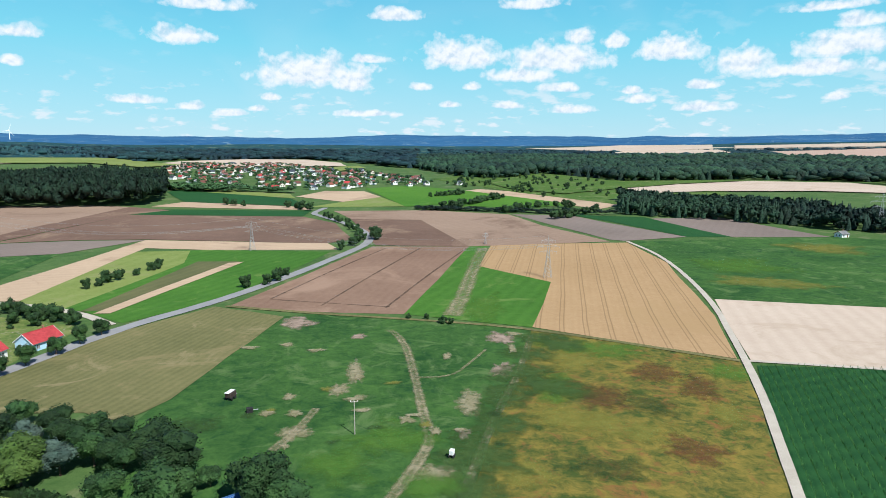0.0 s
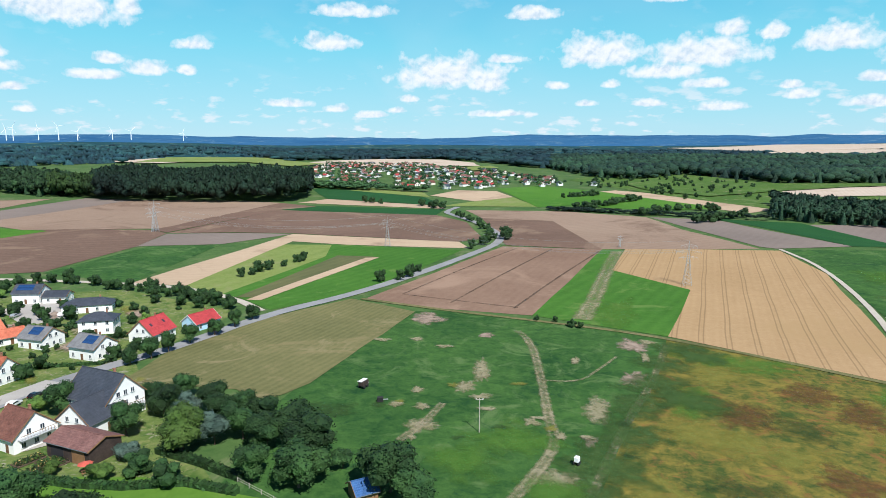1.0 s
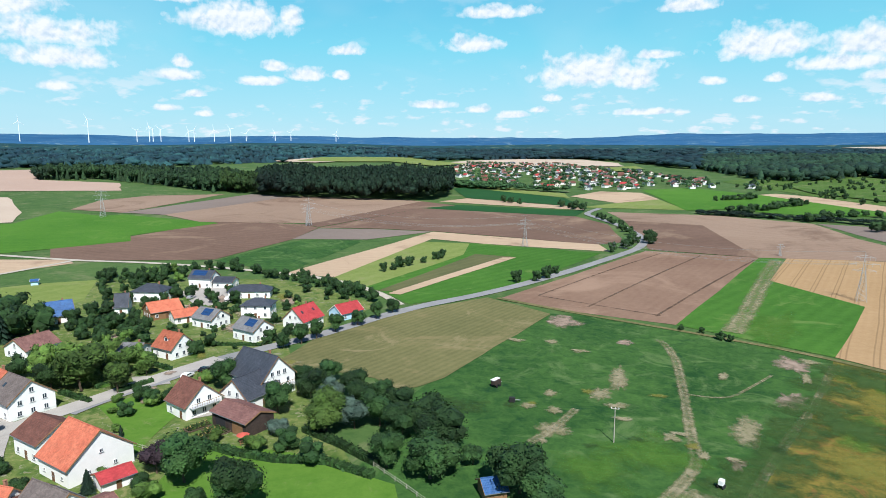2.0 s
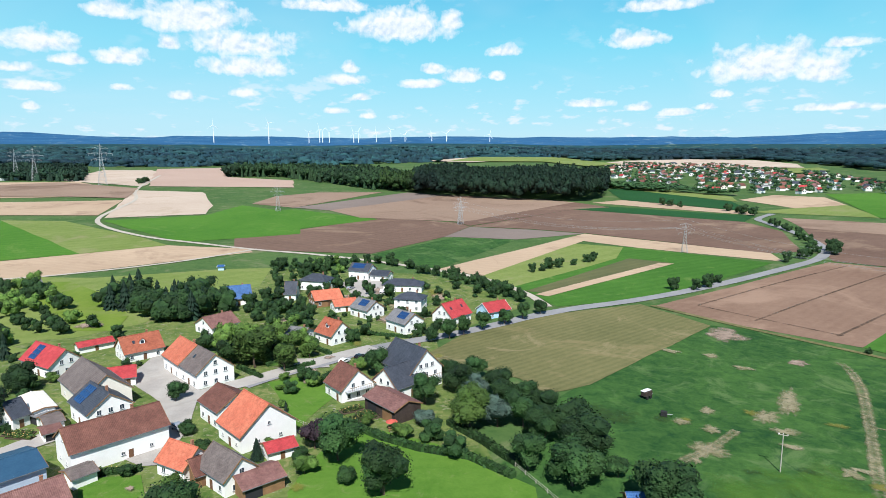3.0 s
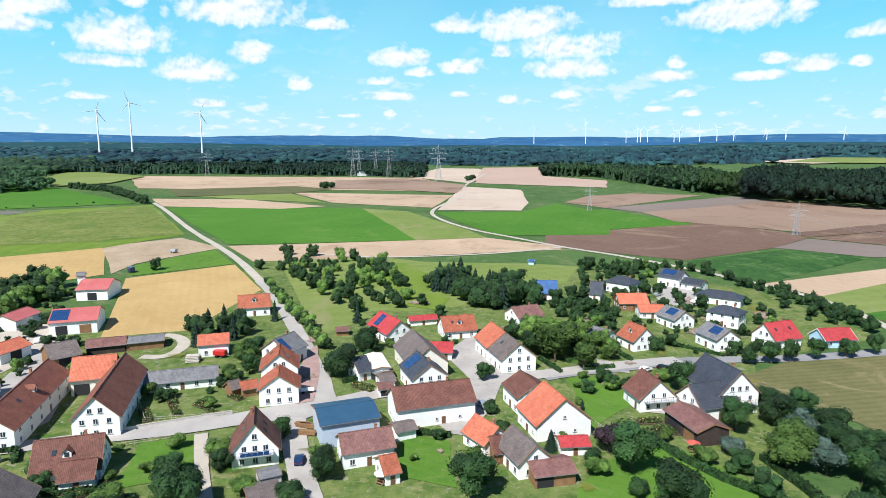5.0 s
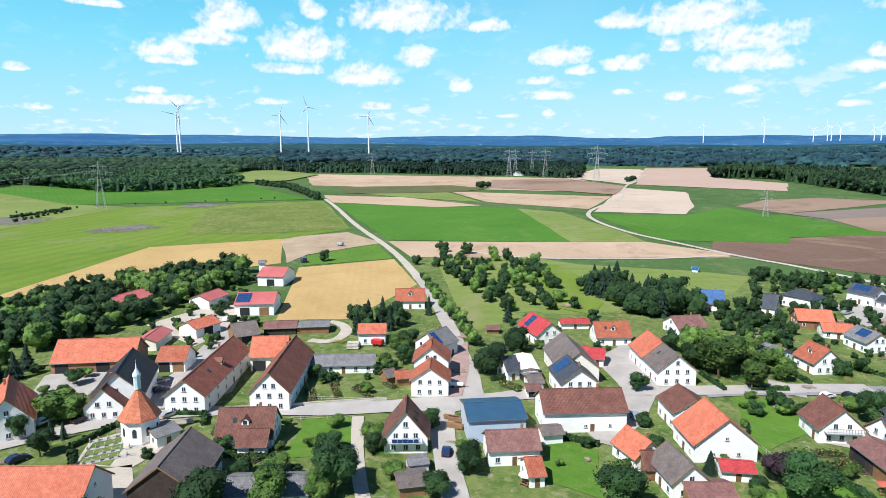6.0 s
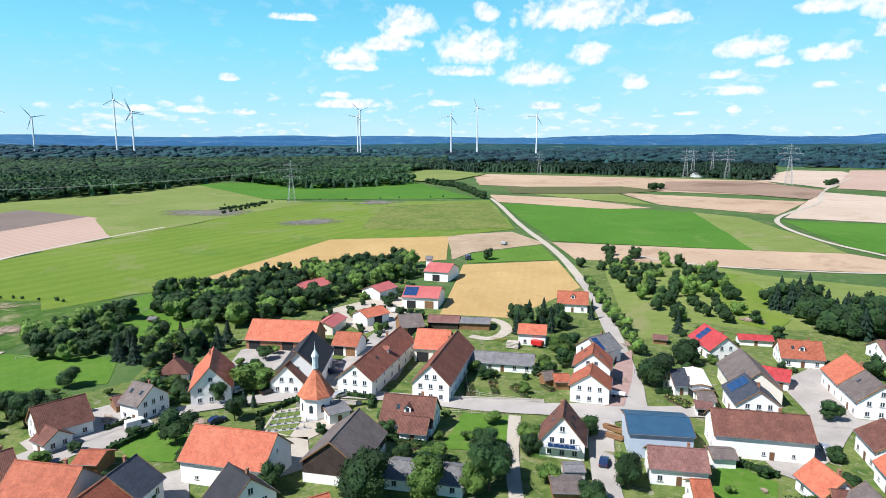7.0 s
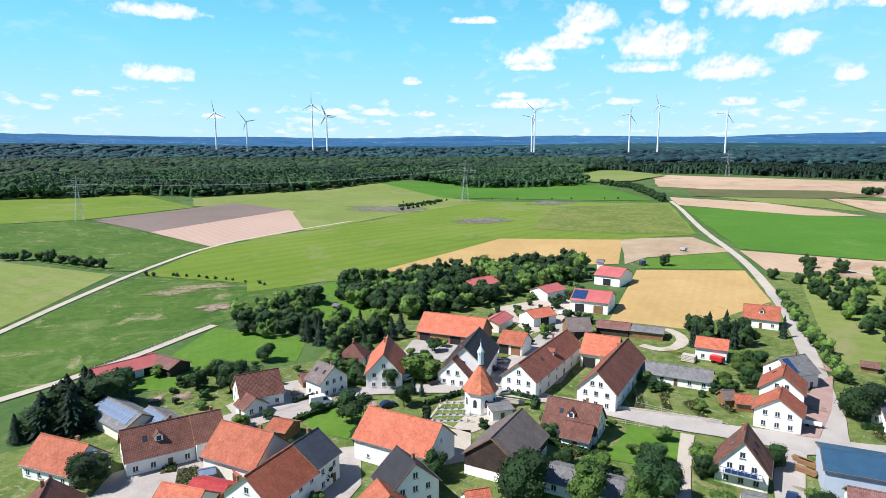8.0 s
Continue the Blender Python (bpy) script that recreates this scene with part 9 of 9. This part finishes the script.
grove(['broad', 'bush'], [(-192.7, 242.8), (-169.3, 245.3), (-143.5, 232.7), (-134.0, 221.5), (-164.3, 225.2)], 6, 4, 6, 0.85, 51, 0.6)
grove(['broad', 'light', 'bush'], [(-288.1, 206.1), (-279.0, 215.9), (-267.3, 240.9), (-244.7, 223.1), (-259.2, 200.1), (-259.1, 184.5)], 7, 4, 7, 0.85, 52, 0.8)
tree("broad", -133.9, 160.5, 7, 0.72, True)
tree("broad", -131.4, 166.9, 7, 0.72, True)
tree("broad", -130.0, 173.8, 7, 0.72, True)
tree("broad", -128.8, 184.0, 7, 0.72, True)
tree("broad", -126.3, 194.8, 7, 0.72, True)
tree("broad", -124.8, 206.0, 7, 0.72, True)
tree("broad", -123.6, 217.2, 7, 0.72, True)
row_of_trees(['broad'], [(-109.4, 565.2), (-83.2, 517.2), (-63.9, 464.4), (-58.5, 426.0)], 15, 5, 8, 0.85, 11, 1.0, True)
row_of_trees(['broad'], [(-72.8, 387.7), (-62.4, 401.6), (-54.5, 439.8)], 15, 5, 8, 0.9, 53, 1.0, True)
row_of_trees(['broad'], [(-51.4, 454.1), (-46.8, 434.5)], 9, 8, 10, 0.9, 54, 1.0, True)
row_of_trees(['broad'], [(-97.5, 291.3), (-85.0, 299.4), (-81.9, 321.9)], 9, 5, 8, 0.9, 55, 1.0, True)
row_of_trees(['broad'], [(-170.4, 280.1), (-164.7, 294.0), (-161.7, 311.3), (-156.2, 321.8), (-157.0, 345.8)], 8.5, 4, 7, 0.9, 56, 1.0, True)
row_of_trees(['broad'], [(-15.6, 241.5), (-8.7, 238.9), (-5.3, 237.2)], 5, 2, 3, 0.9, 57, 1.0, True)
row_of_trees(['broad'], [(-2.0, 234.0), (6.7, 230.7)], 4, 2.5, 3.5, 0.9, 58, 1.0, True)
row_of_trees(['broad'], [(-163.7, 640.5), (-130.0, 611.7)], 10, 8, 11, 0.9, 59, 1.0, True)
row_of_trees(['broad'], [(-234.8, 661.3), (-206.2, 645.1)], 10, 6, 9, 0.9, 60, 1.0, True)
grove(['broad', 'light', 'broad', 'broad', 'willow'], [(-232.6, -142.8), (-266.5, -126.1), (-295.3, -109.5), (-329.1, -85.5), (-347.4, -55.0), (-311.6, -51.0), (-267.2, -72.4), (-233.5, -89.6), (-211.9, -101.4), (-212.2, -115.2)], 7.0, 7, 11, 0.95, 12, 1.0)
grove(['broad', 'conifer', 'light'], [(-183.8, -131.2), (-199.9, -123.6), (-207.6, -109.0), (-190.7, -88.1), (-167.0, -94.9), (-165.3, -109.4), (-165.5, -118.8)], 8, 5, 9, 0.85, 13, 0.75)
row_of_trees(['broad', 'light'], [(-310.1, 37.0), (-265.6, 39.3), (-230.7, 40.9), (-196.4, 41.6)], 4.5, 4, 6, 0.85, 14, 1.0)
grove(['conifer', 'broad'], [(-221.7, -2.1), (-234.0, 1.3), (-243.7, 17.8), (-223.3, 20.6), (-218.4, 14.0), (-218.6, 5.7)], 5.5, 7, 10, 0.85, 15, 1.0)
grove(['broad', 'light'], [(-209.4, 15.0), (-218.2, 24.3), (-193.9, 23.9), (-180.7, 15.9), (-180.9, 8.5)], 6, 4, 7, 0.85, 151, 0.8)
grove(['conifer', 'conifer', 'broad'], [(-89.5, -139.0), (-100.7, -144.7), (-115.0, -144.1), (-109.5, -132.5), (-91.5, -130.4)], 4.2, 8, 11, 1.05, 16, 1.0)
grove(['broad'], [(-123.5, -128.5), (-138.7, -126.2), (-135.8, -109.6), (-125.1, -114.2)], 6, 6, 9, 0.85, 17, 1.0)
grove(['broad', 'broad', 'light'], [(-167.7, -150.4), (-191.7, -167.7), (-204.1, -159.9), (-232.3, -159.8), (-220.8, -149.1), (-197.2, -142.9), (-192.1, -129.0), (-176.7, -118.5), (-176.0, -133.0), (-171.8, -139.4)], 6.5, 5, 9, 0.95, 18, 1.0)
tree("broad", -99.2, 48.0, 9, 0.85)
tree("broad", -78.3, 79.1, 10.5, 0.85)
tree("broad", -95.2, 82.9, 9.5, 0.95)
tree("red", -103.4, 83.2, 7, 0.85)
tree("broad", -105.2, -27.2, 10.5, 0.95)
tree("broad", -112.4, -3.9, 10, 0.7)
tree("willow", -106.7, -15.0, 9, 0.8)
tree("broad", -173.2, 40.6, 10, 0.95)
tree("broad", -148.0, -76.1, 6, 0.8)
tree("willow", -156.6, -71.0, 8, 1.1)
tree("conifer", -146.1, -68.5, 5, 0.7)
tree("broad", -137.7, -67.1, 6, 0.8)
tree("bush", -133.5, -44.0, 2.5, 1)
tree("broad", -123.8, -74.2, 8, 0.9)
tree("broad", -107.5, -46.0, 5, 0.8)
tree("broad", -78.6, -107.2, 8, 0.9)
tree("broad", -97.1, -64.9, 4, 0.8)
tree("bush", -100.8, -83.0, 3, 1)
tree("conifer", -86.1, -139.7, 7, 0.8)
tree("broad", -97.2, -132.2, 6, 1.2)
tree("broad", -153.6, -123.4, 6, 1)
tree("broad", -154.0, 78.2, 5, 1)
tree("conifer", -109.1, 72.1, 5, 0.8)
tree("light", -133.1, 4.6, 5, 1)
tree("broad", -137.8, 18.4, 5, 0.9)
tree("broad", -129.6, -4.9, 5, 1.1)
tree("broad", -118.4, 23.8, 6, 0.8)
tree("conifer", -243.4, 31.6, 8, 0.7)
tree("broad", -345.9, 37.9, 6, 0.8)
tree("broad", -363.7, -14.0, 7, 0.9)
tree("light", -254.3, 90.6, 6, 0.9)
row_of_trees(['broad'], [(-228.1, -367.3), (-236.3, -350.5), (-237.9, -324.8), (-235.7, -293.7)], 6, 5, 8, 0.9, 61, 1.0, True)
row_of_trees(['broad'], [(-991.2, -142.0), (-905.8, -83.1), (-732.5, -33.3)], 8, 7, 11, 0.9, 62, 1.0, True)
row_of_trees(['broad'], [(-550.4, -272.5), (-623.6, -264.0)], 8, 3, 4, 0.9, 63, 1.0, True)
row_of_trees(['broad'], [(-233.6, -264.7), (-241.2, -241.8), (-243.6, -214.6), (-241.7, -188.9)], 6, 1.5, 2.5, 0.9, 64, 1.0, True)
row_of_trees(['broad'], [(-873.9, 186.3), (-892.3, 206.5)], 8, 8, 12, 0.9, 65, 1.0, True)
row_of_trees(['broad'], [(-953.0, 448.3), (-987.0, 477.8)], 8, 8, 10, 0.9, 66, 1.0, True)
row_of_trees(['broad'], [(-617.5, -309.1), (-689.6, -234.4), (-764.2, -63.2)], 30, 2, 3, 0.9, 67, 1.0, True)
row_of_trees(['broad'], [(-876.5, 184.1), (-893.1, 203.1)], 8, 9, 12, 0.9, 68, 1.0, True)
row_of_trees(['broad'], [(-262.0, -163.2), (-261.1, -149.8), (-280.9, -134.7), (-308.8, -120.8), (-340.6, -81.6)], 8, 6, 9, 0.9, 69, 1.0, True)
grove(['broad'], [(-215.3, 147.2), (-239.1, 190.9), (-232.9, 216.0), (-174.3, 210.0), (-147.1, 198.8), (-139.5, 162.2), (-159.6, 132.0)], 7.5, 3.5, 6.5, 0.85, 201, 0.22, 1.0, True)
grove(['broad'], [(-277.7, 198.4), (-259.4, 230.2), (-219.8, 199.6), (-193.5, 160.4), (-203.9, 143.5)], 7.5, 4, 7.5, 0.85, 202, 0.35, 1.0, True)
grove(['broad'], [(-234.0, 148.0), (-228.4, 168.9), (-189.7, 142.7), (-190.8, 130.2)], 7, 4, 8, 0.85, 203, 0.7, 1.0, True)
grove(['broad', 'light', 'broad'], [(-215.4, 152.1), (-187.8, 155.5), (-154.2, 122.8), (-149.3, 112.1), (-165.1, 114.9)], 7, 4, 7, 0.85, 204, 0.6)
grove(['bush', 'bush', 'broad', 'light', 'bush'], [(-219.1, 149.8), (-223.4, 207.2), (-168.1, 202.6), (-139.5, 162.2), (-159.6, 132.0), (-184.9, 136.3)], 6.5, 1.8, 4.5, 1.1, 70, 0.3)
grove(['bush', 'bush', 'broad', 'light', 'bush'], [(-234.7, 64.1), (-228.2, 103.0), (-178.4, 87.2), (-167.4, 58.5), (-180.3, 45.3)], 6.5, 1.8, 4.5, 1.1, 71, 0.47)
grove(['bush', 'bush', 'broad', 'light', 'bush'], [(-158.9, 99.7), (-150.7, 150.6), (-123.9, 128.7), (-118.6, 97.8), (-126.8, 89.4)], 6.5, 1.8, 4.5, 1.1, 72, 0.42)
grove(['bush', 'bush', 'broad', 'light', 'bush'], [(-179.0, -20.8), (-183.4, 6.6), (-188.4, 19.3), (-152.9, 14.3), (-155.4, -9.3)], 6.5, 1.8, 4.5, 1.1, 73, 0.62)
grove(['bush', 'bush', 'broad', 'light', 'bush'], [(-221.0, -41.9), (-236.2, -27.0), (-184.0, -21.3), (-165.7, -31.9)], 6.5, 1.8, 4.5, 1.1, 74, 0.42)
grove(['bush', 'bush', 'broad', 'light', 'bush'], [(-331.8, -104.4), (-332.2, -49.6), (-244.7, -27.9), (-189.9, -50.5), (-214.6, -68.7)], 6.5, 1.8, 4.5, 1.1, 75, 0.5)
grove(['bush', 'bush', 'broad', 'light', 'bush'], [(-191.4, -118.6), (-214.6, -68.7), (-162.1, -52.7), (-141.5, -75.9), (-141.9, -94.8)], 6.5, 1.8, 4.5, 1.1, 76, 0.47)
grove(['bush', 'bush', 'broad', 'light', 'bush'], [(-147.0, -34.1), (-146.3, -0.4), (-139.5, 18.5), (-109.5, 19.1), (-106.6, -6.6), (-119.3, -25.8)], 6.5, 1.8, 4.5, 1.1, 77, 0.47)
grove(['bush', 'bush', 'broad', 'light', 'bush'], [(-130.6, 25.1), (-130.3, 45.4), (-105.6, 40.5), (-106.0, 20.6)], 6.5, 1.8, 4.5, 1.1, 78, 0.52)
grove(['bush', 'bush', 'broad', 'light', 'bush'], [(-139.4, -131.0), (-175.8, -99.2), (-144.1, -72.8), (-118.0, -80.9), (-101.8, -90.6)], 6.5, 1.8, 4.5, 1.1, 79, 0.42)
grove(['bush', 'bush', 'broad', 'light', 'bush'], [(-121.1, -151.3), (-148.8, -135.1), (-121.6, -107.5), (-104.8, -113.4), (-98.7, -128.4)], 6.5, 1.8, 4.5, 1.1, 80, 0.42)
grove(['bush', 'bush', 'broad', 'light', 'bush'], [(-139.7, 66.1), (-118.6, 97.8), (-94.4, 87.3), (-86.9, 63.3), (-103.0, 46.7)], 6.5, 1.8, 4.5, 1.1, 81, 0.47)
grove(['bush', 'bush', 'broad', 'light', 'bush'], [(-215.4, 201.4), (-171.0, 238.9), (-134.9, 187.3), (-141.6, 152.1), (-171.5, 154.3)], 6.5, 1.8, 4.5, 1.1, 82, 0.24)
grove(['bush', 'bush', 'broad', 'light', 'bush'], [(-96.2, -104.5), (-110.0, -92.7), (-117.4, -66.7), (-92.8, -54.2), (-71.6, -79.3)], 6.5, 1.8, 4.5, 1.1, 83, 0.37)
row_of_trees(['broad'], [(-580.9, -288.2), (-610.5, -276.4), (-652.6, -267.1)], 3.5, 3, 4.5, 1.1, 95, 1.0, True)
row_of_trees(['broad'], [(-0.5, 625.6), (36.2, 683.4), (72.7, 749.7)], 9, 6, 10, 1.1, 120, 3.0, True)
row_of_trees(['broad'], [(58.0, 593.5), (103.9, 654.0), (139.6, 635.2)], 9, 6, 10, 1.1, 121, 3.0, True)
row_of_trees(['broad'], [(96.9, 546.4), (146.7, 596.6)], 9, 6, 10, 1.1, 122, 3.0, True)
row_of_trees(['broad'], [(-14.5, 757.6), (27.8, 799.2)], 9, 6, 10, 1.1, 123, 3.0, True)
hedge_trees("rows of small far trees and field hedges", ("broad", "red", "grey", "bush"), "leaf", "far_trees")
hedge_trees("fresh light green far trees and bushes", ("light", "willow"), "leaf_light", "far_trees")
hedge_trees("dark green conifers beyond the village", ("conifer", "blue"), "needle", "far_conifers")
# ---- vehicles and small things ----
car("white delivery van parked on the village street", -130.5, -87.7, 137, "van", "white")
car("dark blue car parked on the paved drive", -125.5, 20.0, 166, "car", "blue")
car("silver car parked beside the street", -155.3, -45.2, 135, "car", "silver")
car("dark blue car parked under the trees", -136.0, -70.8, 144, "car", "blue")
car("white car parked beside the street trees", -155.5, -74.1, 152, "car", "white")
car("dark blue car parked in the farm yard", -172.9, -52.1, 121, "car", "blue")
car("silver car parked in the farm yard", -180.0, -54.1, 121, "car", "silver")
car("black car parked beside the street", -155.2, -65.7, 144, "car", "black")
car("silver-blue car parked in the farm yard", -136.0, 69.0, 2, "car", "silver")
car("black car parked beside the country road", -140.1, 132.2, 90, "car", "black")
car("white car parked near the lane", -186.9, 21.8, 87, "car", "white")
power_pole(-20.6, 136.6, 8.5)
trailer("dark field shelter trailer with white roof on the meadow", -56.7, 157.8, 75, 2.8, 1.7, 2.0, M["timber_dark"], PAINT["white"])
trailer("small dark water trough trailer on the meadow", -49.0, 149.1, 20, 1.6, 1.0, 1.3, M["tyre"])
trailer("white water tank on the meadow", 1.9, 125.5, 70, 1.2, 1.0, 1.8, PAINT["white"])
trailer("blue farm trailer at the grain field", -361.4, -26.0, 20, 5, 2.4, 3.0, PAINT["blue"])
trailer("dark farm implement in the storage yard", -416.2, -5.5, 50, 4, 2.4, 2.2, M["steel"])
trailer("red farm trailer beside the log pile", -205.5, 9.0, 60, 4, 2.2, 2.2, PAINT["red"])
trailer("small white boat-like trailer on the lane", -163.7, 28.9, 80, 4, 1.6, 1.3, PAINT["white"])
log_pile(-204.5, 0.9, 75)
house("small garden shed with blue roof", (-39.7, 103.1), (-36.4, 105.8), 4, 2.6, 5, "timber", 'roof_royal', name='shed', chimney=0, windows=0, door=0)
house("tiny blue field hut beside the meadow", (-302.5, 181.8), (-300.6, 183.9), 3, 2.4, 3, "render_blue", 'roof_royal', name='shed', chimney=0, windows=0, door=0)
house("grey field barn at the track", (-332.3, 100.7), (-331.5, 105.8), 4, 3, 7, "render_grey", 'roof_grey', name='shed', chimney=0, windows=0, door=0)
house("little grey animal hut on the orchard slope", (-236.1, -160.3), (-236.2, -157.8), 2.2, 1.6, 2.4, "timber", 'roof_grey', name='shed', chimney=0, windows=0, door=0)
house("little grey animal hut on the orchard slope", (-234.2, -144.1), (-234.2, -141.6), 2.2, 1.6, 2.4, "timber", 'roof_grey', name='shed', chimney=0, windows=0, door=0)
house("little grey animal hut on the orchard slope", (-220.5, -139.7), (-220.5, -137.3), 2.2, 1.6, 2.4, "timber", 'roof_grey', name='shed', chimney=0, windows=0, door=0)
house("white farm silo house beside the hall", (-315.3, -43.4), (-315.3, -42.3), 11, 10, 3, "render_white", 'roof_grey', name='building', chimney=0, windows=0, door=0)
house("white farmstead at the wood edge", (279.7, 435.3), (286.3, 437.5), 4.5, 2.8, 6, "render_white", 'roof_grey')
house("white industrial halls far off", (-1160.9, 318.1), (-1165.6, 357.2), 9, 6, 20, "render_white", 'roof_grey', name='building', chimney=0, windows=0, door=0)
maize([(97.2, 182.4), (133.4, 178.9), (144.5, 177.4), (83.1, 97.8), (65.6, 101.1)], 70, 2.1, "tall green maize in straight rows")
house("small brown-roofed shed beside the white house", (-140.1, -100.6), (-142.6, -98.4), 4, 2.6, 5, "timber", 'roof_maroon', name='shed', chimney=0, windows=0, door=0)
house("low lean-to annex with grey roof", (-129.0, 42.3), (-129.1, 46.9), 3.6, 2.8, 5, "render_white", 'roof_taupe', name='shed', chimney=0, windows=0, door=0)
house("low lean-to with bright red sheet roof", (-84.7, -86.0), (-85.1, -78.6), 3.6, 2.8, 5, "timber", 'roof_red', name='shed', chimney=0, windows=0, door=0)
house("low lean-to with faded red roof", (-91.9, -83.1), (-95.5, -80.7), 3.4, 2.6, 5, "timber", 'roof_pink', name='shed', chimney=0, windows=0, door=0)
house("small glass-roofed garden shed", (-88.5, -88.7), (-90.7, -86.7), 2.8, 2.3, 3, "render_grey", 'solar_pale', name='shed', chimney=0, windows=0, door=0, over=0.2)
car("silver car parked on the estate street", -215.1, 197.1, 103, "car", "silver")
car("white car parked before a new house", -198.9, 203.2, 102, "car", "white")
car("white car parked beside the street", -141.0, 126.1, 102, "car", "white")
car("dark car parked before the long house", -96.8, -93.5, 158, "car", "black")
car("blue car parked in the farm yard", -190.8, -35.8, 179, "car", "blue")
car("white car parked in the gravel yard", -246.7, -48.3, 175, "car", "white")
planks("stack of boards beside the blue hall", -137.8, 24.2, 60)
planks("stack of boards beside the blue hall", -142.6, 24.1, 60)
planks("stack of weathered boards in the yard", -141.5, 24.9, 60)
bed(-164.6, -11.2, 10, 9, 2.5, 301)
bed(-164.9, -4.3, 10, 7, 2, 302)
bed(-165.9, 1.8, 30, 4, 2.5, 303)
bed(-129.6, 49.2, 40, 9, 2, 304)
bed(-130.4, 44.6, 40, 6, 1.8, 305)
bed(-107.3, 104.0, 60, 7, 3, 306)
bed(-106.5, 101.6, 70, 8, 4, 307)
bed(-112.4, 102.6, 70, 6, 3, 308)
bed(-160.5, 4.2, 20, 6, 2, 309)
bed(-167.6, 10.6, 30, 5, 2, 310)
bed(-88.3, -91.9, 40, 9, 4, 311)
bed(-91.0, -99.1, 40, 6, 3, 312)
bed(-130.3, -16.6, 20, 7, 1.6, 313)
bed(-172.4, -5.3, 10, 6, 2.5, 314)
bed(-166.4, 2.6, 20, 5, 2, 315)
bed(-160.5, 44.0, 30, 7, 2, 316)
bed(-107.4, 53.6, 30, 6, 3, 317)
bed(-163.0, 44.4, 40, 7, 2.5, 318)
bed(-135.6, -26.8, 50, 5, 2, 319)
bed(-129.8, -22.5, 50, 6, 2, 320)
terrace_set(-135.3, 52.2, 20, "cloth_white")
terrace_set(-96.5, 100.7, 50, "cloth_red")
terrace_set(-125.4, 110.9, 10, "cloth_white")
terrace_set(-110.5, 33.5, 40, "cloth_white")
terrace_set(-158.6, 142.8, 30, "cloth_red")
terrace_set(-104.3, -85.0, 15, "cloth_white")
fence([(-159.2, 171.8), (-154.5, 180.8), (-143.0, 188.4)])
fence([(-139.5, 87.3), (-121.9, 89.3), (-108.3, 89.3)])
fence([(-148.3, -16.0), (-148.0, 0.3)])
fence([(-183.9, -14.3), (-161.2, -11.2), (-156.0, 10.1)])
fence([(-142.1, -103.0), (-146.8, -100.6)])
low_wall([(-156.9, -18.3), (-157.2, -4.0), (-157.4, 9.0)], 1.0)
low_wall([(-150.8, -38.5), (-151.0, -46.0), (-147.6, -55.0)], 1.1)
hedge([(-88.3, -104.1), (-99.7, -103.1)], 1.4, 1.2)
hedge([(-131.1, 44.9), (-124.1, 54.4)], 1.3, 1.6)
hedge([(-131.8, -27.7), (-128.8, -15.3)], 1.2, 1.4)
hedge([(-166.1, 134.8), (-158.5, 152.6), (-142.3, 159.3)], 1.2, 1.2)
hedge([(-157.6, 109.3), (-156.4, 117.8)], 1.5, 1.5)
hedge([(-163.5, 102.7), (-149.9, 101.9)], 1.4, 1.4)
tree("broad", -116.6, -1.7, 7, 0.8)
tree("light", -110.5, -6.8, 6, 0.8)
tree("broad", -110.0, 15.4, 5, 1)
tree("broad", -128.4, 4.6, 4.5, 0.9)
tree("bush", -136.7, 6.9, 3, 1.1)
tree("bush", -139.4, 19.2, 3, 1)
tree("broad", -116.1, 23.0, 6, 0.8)
tree("broad", -146.8, -52.9, 4, 0.8)
tree("conifer", -146.0, -65.8, 4.5, 0.6)
tree("broad", -107.2, -45.5, 6, 0.8)
tree("broad", -108.0, -27.1, 9, 0.9)
tree("broad", -112.7, -15.5, 7, 0.8)
tree("broad", -121.3, -5.3, 7, 0.8)
tree("light", -108.6, 52.4, 5, 1)
tree("broad", -87.1, 77.5, 4, 1)
tree("broad", -79.4, 79.5, 9, 0.8)
tree("conifer", -124.7, 91.5, 3, 0.6)
tree("broad", -124.0, 51.2, 2.5, 1.2)
house("small glass greenhouse in the garden", (-122.7, -17.4), (-123.4, -15.9), 2.4, 1.6, 2.4, "sheet_blue", 'solar_pale', name='shed', chimney=0, windows=0, door=0)
house("white flat-roofed garage beside the street", (-170.1, 50.6), (-165.0, 51.5), 3.0, 2.7, 5, "render_white", 'roof_grey', name='garage', chimney=0, windows=0, door=0, gates=1)
house("small white garage with brown roof", (-155.7, 46.8), (-155.2, 50.3), 3.2, 2.6, 5, "render_white", 'roof_maroon', name='garage', chimney=0, windows=0, door=0, gates=1)
